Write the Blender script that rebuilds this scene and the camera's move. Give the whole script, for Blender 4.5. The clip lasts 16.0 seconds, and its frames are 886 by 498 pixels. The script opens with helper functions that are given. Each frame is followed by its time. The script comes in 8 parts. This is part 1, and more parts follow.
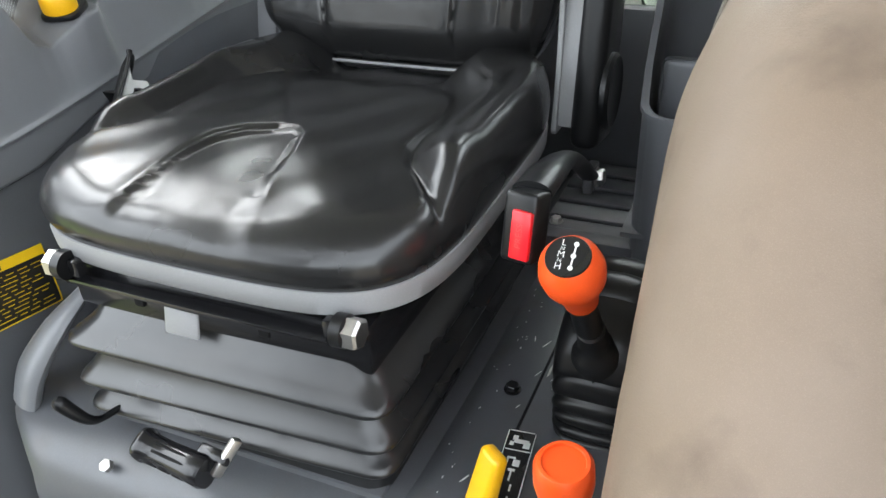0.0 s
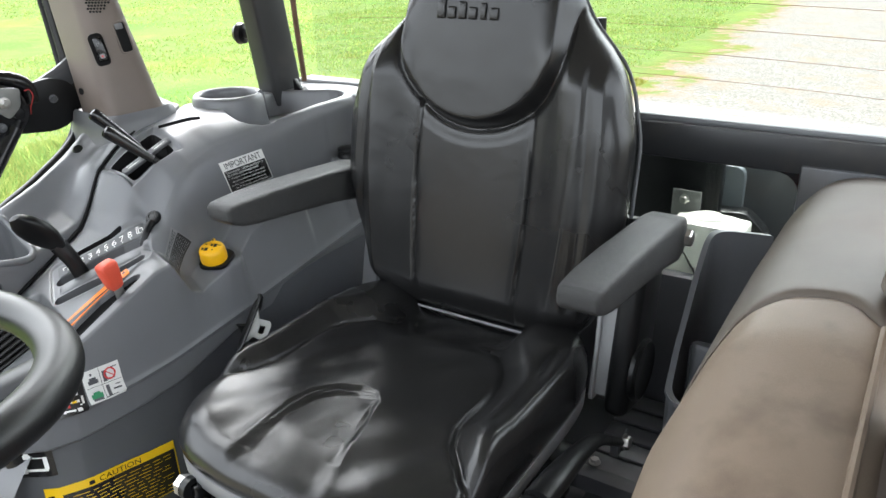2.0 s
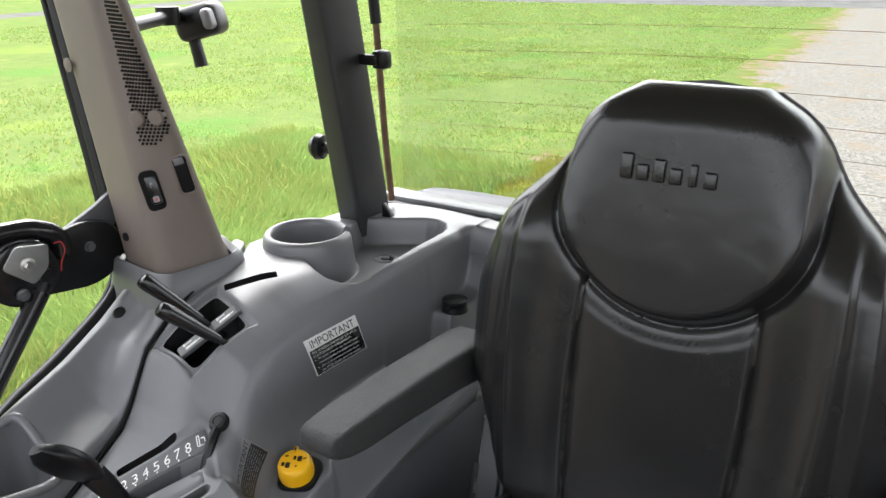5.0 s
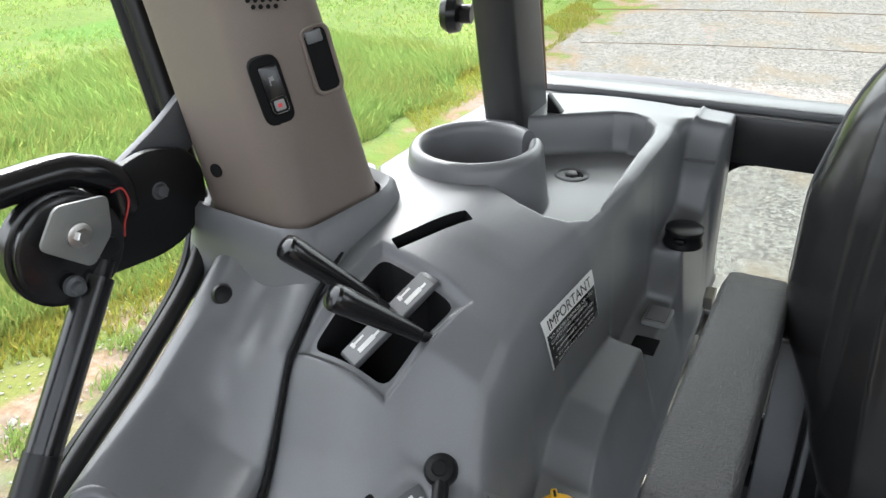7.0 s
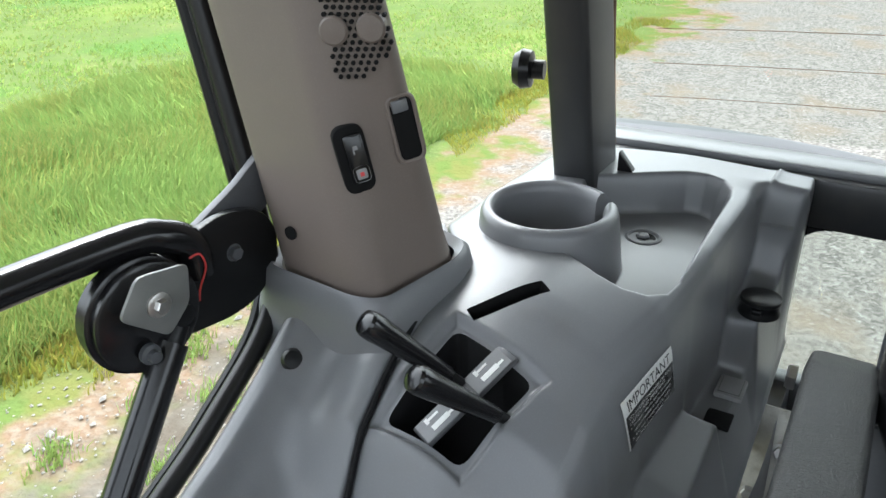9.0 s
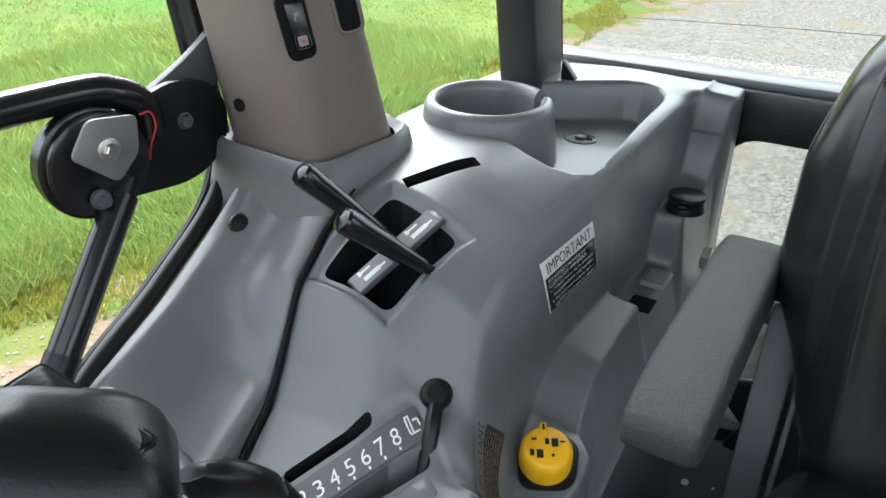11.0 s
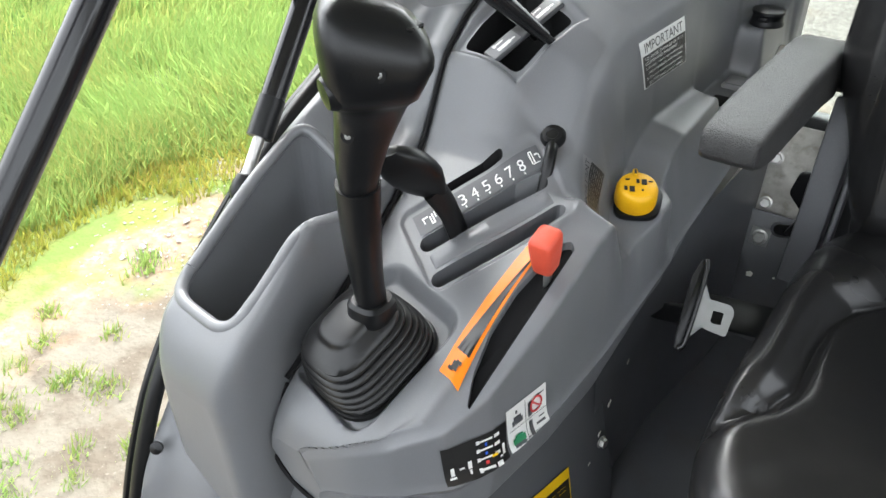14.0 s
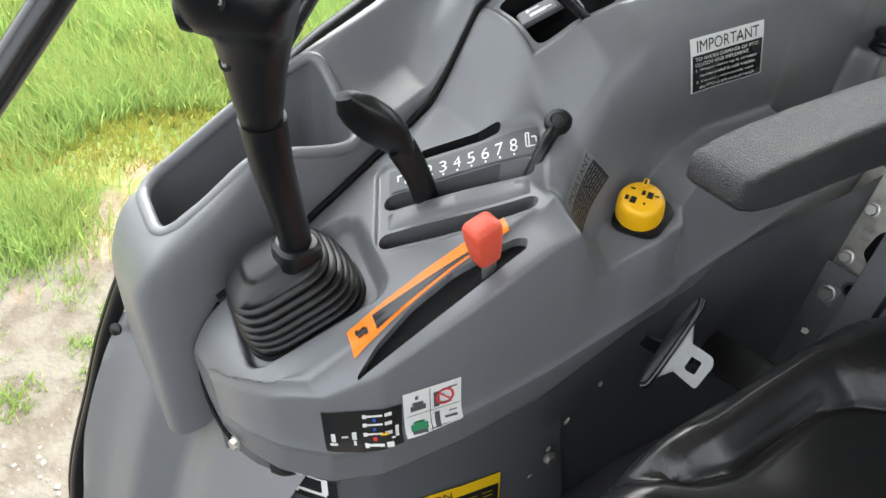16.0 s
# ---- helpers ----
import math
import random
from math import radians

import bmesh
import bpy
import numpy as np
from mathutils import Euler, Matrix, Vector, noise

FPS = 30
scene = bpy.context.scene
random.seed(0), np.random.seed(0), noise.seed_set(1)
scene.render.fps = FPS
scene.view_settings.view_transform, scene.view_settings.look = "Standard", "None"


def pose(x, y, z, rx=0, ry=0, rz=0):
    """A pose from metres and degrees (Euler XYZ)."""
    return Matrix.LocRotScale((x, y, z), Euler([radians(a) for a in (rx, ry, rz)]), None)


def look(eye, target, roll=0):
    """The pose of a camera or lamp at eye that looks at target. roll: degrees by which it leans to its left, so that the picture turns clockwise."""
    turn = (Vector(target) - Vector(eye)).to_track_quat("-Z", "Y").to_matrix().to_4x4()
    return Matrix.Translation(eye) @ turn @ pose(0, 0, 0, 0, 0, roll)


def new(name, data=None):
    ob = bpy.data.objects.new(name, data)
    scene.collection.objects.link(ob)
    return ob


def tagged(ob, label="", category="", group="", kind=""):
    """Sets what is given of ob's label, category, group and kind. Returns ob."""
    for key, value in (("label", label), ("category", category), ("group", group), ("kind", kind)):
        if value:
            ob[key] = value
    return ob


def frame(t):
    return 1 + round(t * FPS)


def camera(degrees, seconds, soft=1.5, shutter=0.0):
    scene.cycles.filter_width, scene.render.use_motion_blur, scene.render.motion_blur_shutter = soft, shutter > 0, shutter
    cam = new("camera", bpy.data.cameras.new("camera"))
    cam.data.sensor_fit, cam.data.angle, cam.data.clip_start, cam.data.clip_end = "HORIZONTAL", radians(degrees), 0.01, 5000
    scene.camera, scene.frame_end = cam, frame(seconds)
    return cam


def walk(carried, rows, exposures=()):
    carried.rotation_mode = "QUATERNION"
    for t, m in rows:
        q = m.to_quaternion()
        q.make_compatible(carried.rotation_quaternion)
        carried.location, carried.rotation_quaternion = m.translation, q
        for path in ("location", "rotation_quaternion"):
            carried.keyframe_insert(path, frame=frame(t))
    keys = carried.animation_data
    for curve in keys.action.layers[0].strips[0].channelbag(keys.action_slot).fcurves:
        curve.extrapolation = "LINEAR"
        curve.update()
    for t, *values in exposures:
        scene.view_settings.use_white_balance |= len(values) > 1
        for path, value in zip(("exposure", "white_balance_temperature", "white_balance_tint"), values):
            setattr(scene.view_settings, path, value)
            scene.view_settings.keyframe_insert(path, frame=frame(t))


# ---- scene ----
cam = camera(60.7, 16.0)
PATH = [
    (0, (0.442, 0.016, 2.011), (-0.274, 1.577, 0.985), -2.8),
    (0.5, (0.472, 0.007, 2.081), (-0.313, 1.569, 1.11), -2.3),
    (1, (0.498, -0.004, 2.145), (-0.363, 1.556, 1.237), -1.8),
    (1.5, (0.527, -0.012, 2.206), (-0.415, 1.544, 1.375), -1.6),
    (2, (0.547, -0.031, 2.274), (-0.469, 1.512, 1.51), -1.3),
    (2.5, (0.571, -0.087, 2.321), (-0.494, 1.448, 1.607), -1.2),
    (3, (0.608, -0.132, 2.352), (-0.467, 1.411, 1.669), -1.3),
    (3.5, (0.598, -0.119, 2.384), (-0.473, 1.432, 1.715), -1.2),
    (4, (0.505, -0.041, 2.398), (-0.573, 1.509, 1.738), -0.7),
    (4.2, (0.453, 0.006, 2.397), (-0.632, 1.552, 1.739), -0.6),
    (6.3, (-0.161, 0.318, 2.305), (-1.078, 1.862, 1.425), -1.6),
    (6.5, (-0.194, 0.323, 2.293), (-1.086, 1.865, 1.385), -1.9),
    (7, (-0.236, 0.307, 2.275), (-1.095, 1.836, 1.313), -2.4),
    (7.5, (-0.242, 0.262, 2.284), (-1.102, 1.785, 1.315), -2.6),
    (8, (-0.255, 0.255, 2.313), (-1.148, 1.785, 1.385), -2.8),
    (8.2, (-0.269, 0.275, 2.322), (-1.184, 1.802, 1.411), -2.8),
    (10.3, (-0.288, 0.332, 2.267), (-1.201, 1.842, 1.326), 0.4),
    (10.5, (-0.271, 0.306, 2.266), (-1.169, 1.816, 1.31), 0.6),
    (11, (-0.208, 0.27, 2.249), (-1.097, 1.775, 1.277), 0.2),
    (11.5, (-0.188, 0.244, 2.243), (-1.054, 1.747, 1.248), -0.2),
    (12, (-0.183, 0.216, 2.236), (-1.03, 1.713, 1.214), -0.5),
    (12.5, (-0.168, 0.191, 2.23), (-1.011, 1.667, 1.176), -1.0),
    (13, (-0.153, 0.142, 2.228), (-1.01, 1.584, 1.139), -1.1),
    (13.5, (-0.146, 0.093, 2.226), (-1.053, 1.469, 1.094), -1.5),
    (14, (-0.129, 0.061, 2.217), (-1.111, 1.359, 1.054), -1.5),
    (14.5, (-0.109, 0.063, 2.213), (-1.161, 1.267, 1.011), -0.7),
    (15, (-0.07, 0.092, 2.212), (-1.194, 1.2, 0.984), 0.6),
    (15.5, (-0.037, 0.148, 2.214), (-1.214, 1.177, 0.967), 2.2),
    (16, (-0.029, 0.221, 2.205), (-1.261, 1.159, 0.94), 3.7),
]
walk(cam, [(t, look(eye, target, roll)) for t, eye, target, roll in PATH],
     exposures=[(0, 3.85, 6500, 10), (1, 3.8, 6500, 10), (2, 3.25, 6500, 11), (2.5, 2.98, 6600, 13), (3, 2.9, 6700, 15), (4, 2.9, 6700, 15), (8, 2.85, 6350, 10), (10.3, 2.65, 6200, 8), (11, 2.85, 6250, 8), (12, 3.32, 6300, 8), (13, 3.38, 6500, 10), (14, 3.36, 6600, 11), (16, 3.28, 6600, 11)])

# ---- light ----
world = bpy.data.worlds.new("overcast_sky")
world.use_nodes = True
scene.world = world
wn, wl = world.node_tree.nodes, world.node_tree.links
sky = wn.new("ShaderNodeTexSky")
sky.sky_type, sky.sun_disc = "NISHITA", False
sky.sun_elevation, sky.sun_rotation = radians(60), radians(-35)
sky.air_density, sky.dust_density, sky.ozone_density = 1.0, 6.0, 1.0
haze = wn.new("ShaderNodeHueSaturation")
haze.inputs["Saturation"].default_value = 0.18
wl.new(sky.outputs[0], haze.inputs["Color"])
tone = wn.new("ShaderNodeMix")
tone.data_type, tone.blend_type = "RGBA", "MULTIPLY"
tone.inputs["Factor"].default_value = 1.0
tone.inputs["B"].default_value = (0.955, 1.0, 1.01, 1)
wl.new(haze.outputs[0], tone.inputs["A"])
wl.new(tone.outputs["Result"], wn["Background"].inputs[0])
wn["Background"].inputs[1].default_value = 0.15
sun = new("sun", bpy.data.lights.new("sun", "SUN"))
sun.data.energy, sun.data.angle, sun.data.color = 0.22, radians(40), (1.0, 0.99, 0.97)
sun.matrix_world = look((-1.43, 2.75, 6.13), (0, 0.7, 1.8))
scene.view_settings.exposure = 2.8

# ---- tools ----
def smooth_mesh(bm, angle=38.0):
    for f in bm.faces:
        f.smooth = True
    for e in bm.edges:
        if len(e.link_faces) == 2 and e.calc_face_angle(0) > radians(angle):
            e.smooth = False


def part(name, bm, material, parent=None, label="", angle=38.0):
    """One mesh object from a bmesh, under a thing where one is given."""
    smooth_mesh(bm, angle)
    me = bpy.data.meshes.new(name)
    bm.normal_update()
    bm.to_mesh(me)
    bm.free()
    for m in material if isinstance(material, (list, tuple)) else [material]:
        me.materials.append(m)
    ob = new(name, me)
    if parent is not None:
        ob.parent = parent
    if label:
        ob["label"] = label
    return ob


def thing(name, label, category, group="", kind=""):
    return tagged(new(name), label, category, group, kind)


def whole(name, bm, material, label, category, group="", kind="", angle=38.0):
    return tagged(part(name, bm, material, angle=angle), label, category, group, kind)


def add_bm(bm, src):
    """Adds the geometry of src to bm and frees src."""
    me = bpy.data.meshes.new("tmp")
    src.to_mesh(me)
    bm.from_mesh(me)
    bpy.data.meshes.remove(me)
    src.free()


def box(size, at=(0, 0, 0), bevel=0.004, segs=2, m=None, taper=1.0):
    bm = bmesh.new()
    bmesh.ops.create_cube(bm, size=1.0)
    for v in bm.verts:
        k = taper if v.co.z > 0 else 1.0
        v.co = Vector((v.co.x * size[0] * k, v.co.y * size[1] * k, v.co.z * size[2]))
    if bevel > 0:
        bmesh.ops.bevel(bm, geom=bm.edges[:], offset=bevel, segments=segs, profile=0.5, affect="EDGES")
    bm.transform(Matrix.Translation(at) @ (m or Matrix()))
    return bm


def rings(bm, loops, closed=True, cap=True):
    """Skins a row of loops of equal length."""
    vs = [[bm.verts.new(p) for p in loop] for loop in loops]
    n = len(loops[0])
    for a, b in zip(vs, vs[1:]):
        for i in range(n if closed else n - 1):
            j = (i + 1) % n
            bm.faces.new((a[i], a[j], b[j], b[i]))
    if cap and closed:
        bm.faces.new(vs[0][::-1])
        bm.faces.new(vs[-1])
    return bm


def turned(profile, segs=32, m=None, cap=True):
    """A turned solid from (radius, height) pairs."""
    bm = bmesh.new()
    loops = [[(r * math.cos(a), r * math.sin(a), z) for a in (2 * math.pi * i / segs for i in range(segs))] for r, z in profile]
    rings(bm, loops, True, cap)
    bmesh.ops.recalc_face_normals(bm, faces=bm.faces[:])
    if m is not None:
        bm.transform(m)
    return bm


def curve_points(points, n):
    """A smooth way through the points (Catmull-Rom), n steps a span."""
    p = [Vector(q) for q in points]
    p = [2 * p[0] - p[1]] + p + [2 * p[-1] - p[-2]]
    out = []
    for i in range(1, len(p) - 2):
        for k in range(n):
            t = k / n
            out.append(0.5 * ((2 * p[i]) + (p[i + 1] - p[i - 1]) * t + (2 * p[i - 1] - 5 * p[i] + 4 * p[i + 1] - p[i + 2]) * t * t
                              + (3 * p[i] - p[i - 1] - 3 * p[i + 1] + p[i + 2]) * t ** 3))
    out.append(p[-2])
    return out


def tube(points, radius, segs=12, n=6, flat=1.0, up=(0, 0, 1), cap=True, smooth=True):
    """A bent rod; radius is one number or one for each point, flat squeezes it along its second axis."""
    ways = curve_points(points, n) if smooth and len(points) > 1 else [Vector(p) for p in points]
    radii = [radius] * len(ways) if not isinstance(radius, (list, tuple)) else [float(r) for r in np.interp(np.linspace(0, 1, len(ways)), np.linspace(0, 1, len(radius)), radius)]
    bm = bmesh.new()
    loops, side = [], None
    for i, p in enumerate(ways):
        d = (ways[min(i + 1, len(ways) - 1)] - ways[max(i - 1, 0)]).normalized()
        if side is None:
            side = d.cross(Vector(up))
            if side.length < 1e-4:
                side = d.cross(Vector((1, 0, 0)))
        side = (side - d * side.dot(d)).normalized()
        top = side.cross(d)
        loops.append([p + radii[i] * (math.cos(a) * side + flat * math.sin(a) * top) for a in (2 * math.pi * k / segs for k in range(segs))])
    rings(bm, loops, True, cap)
    bmesh.ops.recalc_face_normals(bm, faces=bm.faces[:])
    return bm


def rounded(pts, r, n=4):
    """A polygon with its corners rounded by r."""
    out, k = [], len(pts)
    for i in range(k):
        a, b, c = (Vector(pts[j % k]) for j in (i - 1, i, i + 1))
        ra = min(r, (a - b).length * 0.45, (c - b).length * 0.45)
        p, q = b + (a - b).normalized() * ra, b + (c - b).normalized() * ra
        for t in (s / n for s in range(n + 1)):
            out.append((p * (1 - t) ** 2 + b * 2 * t * (1 - t) + q * t * t).to_tuple())
    return out


def slab(outline, z0, z1, bevel=0.0, m=None, r=0.0):
    """A plate from an outline in its own plane."""
    pts = rounded(outline, r) if r else outline
    bm = bmesh.new()
    f = bm.faces.new([bm.verts.new((x, y, z0)) for x, y in pts])
    ext = bmesh.ops.extrude_face_region(bm, geom=[f])
    bmesh.ops.translate(bm, verts=[g for g in ext["geom"] if isinstance(g, bmesh.types.BMVert)], vec=(0, 0, z1 - z0))
    bmesh.ops.recalc_face_normals(bm, faces=bm.faces[:])
    if bevel:
        bmesh.ops.bevel(bm, geom=[e for e in bm.edges if e.calc_face_angle(0) > 0.9], offset=bevel, segments=2, profile=0.5, affect="EDGES")
    if m is not None:
        bm.transform(m)
    return bm


def frame_of(o, x, y):
    """The pose with its origin at o, its x axis along x and its z axis square to x and y."""
    x = Vector(x).normalized()
    z = x.cross(Vector(y)).normalized()
    y = z.cross(x)
    return Matrix((x, y, z)).transposed().to_4x4() if o is None else Matrix.Translation(o) @ Matrix((x, y, z)).transposed().to_4x4()


def along(a, b):
    """The pose at a with its z axis towards b."""
    return Matrix.Translation(a) @ (Vector(b) - Vector(a)).to_track_quat("Z", "Y").to_matrix().to_4x4()


def letters(body, size, width=None):
    """The letters of a text as flat triangles in a bmesh, centred."""
    cu = bpy.data.curves.new("txt", "FONT")
    cu.body, cu.size, cu.align_x, cu.align_y, cu.resolution_u = body, size, "CENTER", "CENTER", 3
    ob = bpy.data.objects.new("txt", cu)
    me = bpy.data.meshes.new_from_object(ob)
    bm = bmesh.new()
    bm.from_mesh(me)
    bpy.data.objects.remove(ob)
    bpy.data.meshes.remove(me)
    bpy.data.curves.remove(cu)
    if width and bm.verts:
        xs = [v.co.x for v in bm.verts]
        k = width / max(max(xs) - min(xs), 1e-6)
        for v in bm.verts:
            v.co.x *= k
    return bm


def ink(shapes):
    """One bmesh from rectangles (x, y, w, h) about their centres, in a decal's unit square."""
    bm = bmesh.new()
    for x, y, w, h in shapes:
        bm.faces.new([bm.verts.new((x + a * w / 2, y + b * h / 2, 0)) for a, b in ((-1, -1), (1, -1), (1, 1), (-1, 1))])
    return bm


def lay(bm, place):
    """Lays flat decal geometry on a surface: place(u, v) gives the point for the unit square."""
    bmesh.ops.subdivide_edges(bm, edges=[e for e in bm.edges if e.calc_length() > 0.15], cuts=5, use_grid_fill=True)
    for v in bm.verts:
        v.co = place(v.co.x, v.co.y, v.co.z)
    return bm


def patch(nu=8, nv=6, lift=0.0):
    bm = bmesh.new()
    g = [[bm.verts.new((i / nu, j / nv, lift)) for i in range(nu + 1)] for j in range(nv + 1)]
    for j in range(nv):
        for i in range(nu):
            bm.faces.new((g[j][i], g[j][i + 1], g[j + 1][i + 1], g[j + 1][i]))
    return bm


def step(a, b, x):
    t = np.clip((x - a) / (b - a), 0, 1)
    return t * t * (3 - 2 * t)


def bolt(name, at, way, size, material, parent=None, washer=True):
    """A hexagon bolt head on a washer."""
    m = along(at, Vector(at) + Vector(way))
    bm = turned([(size * 0.62, 0), (size * 0.62, size * 0.10), (size * 0.55, size * 0.12)], 20) if washer else bmesh.new()
    head = turned([(size * 0.5, 0), (size * 0.5, size * 0.42), (size * 0.43, size * 0.5)], 6)
    add_bm(bm, head)
    bm.transform(m)
    return part(name, bm, material, parent)



def cut_opening(bm, outline, deep, slot=1, z_min=-9.0, reach=0.006, floor_slot=None):
    """Cuts a clean convex opening, seen from above, into a sheet and gives it walls and a floor."""
    xs, ys = [p[0] for p in outline], [p[1] for p in outline]
    cx, cy = sum(xs) / len(xs), sum(ys) / len(ys)
    faces = []
    for f in bm.faces:
        c = f.calc_center_median()
        if min(xs) - reach < c.x < max(xs) + reach and min(ys) - reach < c.y < max(ys) + reach and c.z > z_min:
            faces.append(f)
    geom = list({v for f in faces for v in f.verts}) + list({e for f in faces for e in f.edges}) + faces
    sides = []
    for i, a in enumerate(outline):
        b = outline[(i + 1) % len(outline)]
        n = Vector((b[1] - a[1], a[0] - b[0], 0)).normalized()
        if n.dot(Vector((cx - a[0], cy - a[1], 0))) > 0:
            n = -n
        sides.append((Vector((a[0], a[1], 0)), n))
        geom = bmesh.ops.bisect_plane(bm, geom=geom, plane_co=(a[0], a[1], 0), plane_no=n, dist=1e-6)["geom"]
    inside = [f for f in geom if isinstance(f, bmesh.types.BMFace) and f.is_valid and all((Vector((f.calc_center_median().x, f.calc_center_median().y, 0)) - p).dot(n) < 0 for p, n in sides)]
    border = set()
    chosen = set(inside)
    for f in inside:
        for e in f.edges:
            if any(g not in chosen for g in e.link_faces):
                border.add(e)
    bmesh.ops.delete(bm, geom=inside, context="FACES")
    border = [e for e in border if e.is_valid]
    ext = bmesh.ops.extrude_edge_only(bm, edges=border)["geom"]
    bmesh.ops.translate(bm, verts=[g for g in ext if isinstance(g, bmesh.types.BMVert)], vec=(0, 0, -deep))
    for g in ext:
        if isinstance(g, bmesh.types.BMFace):
            g.material_index = slot
    low = [g for g in ext if isinstance(g, bmesh.types.BMEdge)]
    for f in bmesh.ops.contextual_create(bm, geom=low)["faces"]:
        f.material_index = slot if floor_slot is None else floor_slot


def stadium(a, b, r, n=7):
    """The outline of a slot with round ends."""
    a, b = Vector(a), Vector(b)
    d = (b - a).normalized()
    t = math.atan2(d.y, d.x)
    return [(a.x + r * math.cos(t + math.pi / 2 + math.pi * k / n), a.y + r * math.sin(t + math.pi / 2 + math.pi * k / n)) for k in range(n + 1)] + \
           [(b.x + r * math.cos(t - math.pi / 2 + math.pi * k / n), b.y + r * math.sin(t - math.pi / 2 + math.pi * k / n)) for k in range(n + 1)]
# ---- materials ----
def surface(name, colour, rough=0.5, metal=0.0, other=None, spots=6.0, mix=0.35, grain=900.0, relief=0.0, wrinkle=0.0, wrinkle_size=120.0,
            rough_var=0.06, dirt=None, dirt_size=9.0, dirt_amount=0.0, coat=0.0, spec=0.5, swell=0.0, swell_size=16.0):
    """A painted, moulded or upholstered surface: blotches and grain in colour and gloss, fine relief, dirt."""
    ma = bpy.data.materials.new(name)
    ma.use_nodes = True
    n, l = ma.node_tree.nodes, ma.node_tree.links
    b = n["Principled BSDF"]
    b.inputs["Metallic"].default_value = metal
    b.inputs["Coat Weight"].default_value = coat
    b.inputs["Coat Roughness"].default_value = 0.20
    b.inputs["Specular IOR Level"].default_value = spec
    tc = n.new("ShaderNodeTexCoord")

    def noise_of(scale, detail=3.0):
        t = n.new("ShaderNodeTexNoise")
        t.inputs["Scale"].default_value, t.inputs["Detail"].default_value = scale, detail
        l.new(tc.outputs["Object"], t.inputs["Vector"])
        return t

    def blend(a, c, fac):
        x = n.new("ShaderNodeMix")
        x.data_type = "RGBA"
        for sock, v in ((x.inputs["A"], a), (x.inputs["B"], c)):
            if isinstance(v, tuple):
                sock.default_value = (*v, 1)
            else:
                l.new(v, sock)
        if isinstance(fac, float):
            x.inputs["Factor"].default_value = fac
        else:
            l.new(fac, x.inputs["Factor"])
        return x.outputs["Result"]

    def ranged(sock, lo, hi, to_lo, to_hi):
        r = n.new("ShaderNodeMapRange")
        for k, v in zip(("From Min", "From Max", "To Min", "To Max"), (lo, hi, to_lo, to_hi)):
            r.inputs[k].default_value = v
        l.new(sock, r.inputs["Value"])
        return r.outputs["Result"]

    other = other or tuple(c * 0.75 for c in colour)
    big, fine = noise_of(spots, 4.0), noise_of(grain, 2.0)
    col = blend(colour, other, ranged(big.outputs["Fac"], 0.35, 0.7, 0.0, mix))
    col = blend(col, tuple(min(1, c * 1.18) for c in colour), ranged(fine.outputs["Fac"], 0.5, 0.75, 0.0, 0.4))
    if dirt:
        d = noise_of(dirt_size, 6.0)
        col = blend(col, dirt, ranged(d.outputs["Fac"], 0.52, 0.72, 0.0, dirt_amount))
    l.new(col, b.inputs["Base Color"])
    l.new(ranged(big.outputs["Fac"], 0.3, 0.7, max(0.03, rough - rough_var), rough + rough_var), b.inputs["Roughness"])
    height = None
    if relief:
        bump = n.new("ShaderNodeBump")
        bump.inputs["Strength"].default_value, bump.inputs["Distance"].default_value = min(1.0, relief), 0.001
        l.new(fine.outputs["Fac"], bump.inputs["Height"])
        height = bump
    if swell:
        wave = n.new("ShaderNodeBump")
        wave.inputs["Strength"].default_value, wave.inputs["Distance"].default_value = swell, 0.006
        l.new(noise_of(swell_size, 2.0).outputs["Fac"], wave.inputs["Height"])
        if height:
            l.new(height.outputs[0], wave.inputs["Normal"])
        height = wave
    if wrinkle:
        v = n.new("ShaderNodeTexVoronoi")
        v.feature = "DISTANCE_TO_EDGE"
        v.inputs["Scale"].default_value = wrinkle_size
        w = noise_of(wrinkle_size * 0.5, 3.0)
        warp = n.new("ShaderNodeVectorMath")
        warp.operation = "MULTIPLY_ADD"
        l.new(w.outputs["Color"], warp.inputs[0])
        warp.inputs[1].default_value = (0.008, 0.008, 0.008)
        l.new(tc.outputs["Object"], warp.inputs[2])
        l.new(warp.outputs[0], v.inputs["Vector"])
        bump2 = n.new("ShaderNodeBump")
        bump2.inputs["Strength"].default_value, bump2.inputs["Distance"].default_value = wrinkle, 0.0012
        l.new(ranged(v.outputs["Distance"], 0.0, 0.25, 0.0, 1.0), bump2.inputs["Height"])
        if height:
            l.new(height.outputs[0], bump2.inputs["Normal"])
        height = bump2
    if height:
        l.new(height.outputs[0], b.inputs["Normal"])
    return ma


GREY = surface("grey_moulded_plastic", (0.143, 0.1465, 0.154), 0.32, grain=900, relief=0.10, spots=5, mix=0.18, rough_var=0.03, spec=0.5, dirt=(0.13, 0.125, 0.12), dirt_amount=0.25, dirt_size=30)
GREY_LIGHT = surface("light_grey_plastic", (0.24, 0.24, 0.245), 0.45, grain=700, relief=0.08)
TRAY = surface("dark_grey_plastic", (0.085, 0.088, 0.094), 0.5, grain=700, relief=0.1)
BIN = surface("grey_bin_plastic", (0.128, 0.133, 0.142), 0.42, grain=800, relief=0.1)
# near black, also painted into holes, gaps and recesses as their shade
PIT = surface("black_parts_and_hole_shade", (0.006, 0.006, 0.0065), 0.8, spec=0.2)
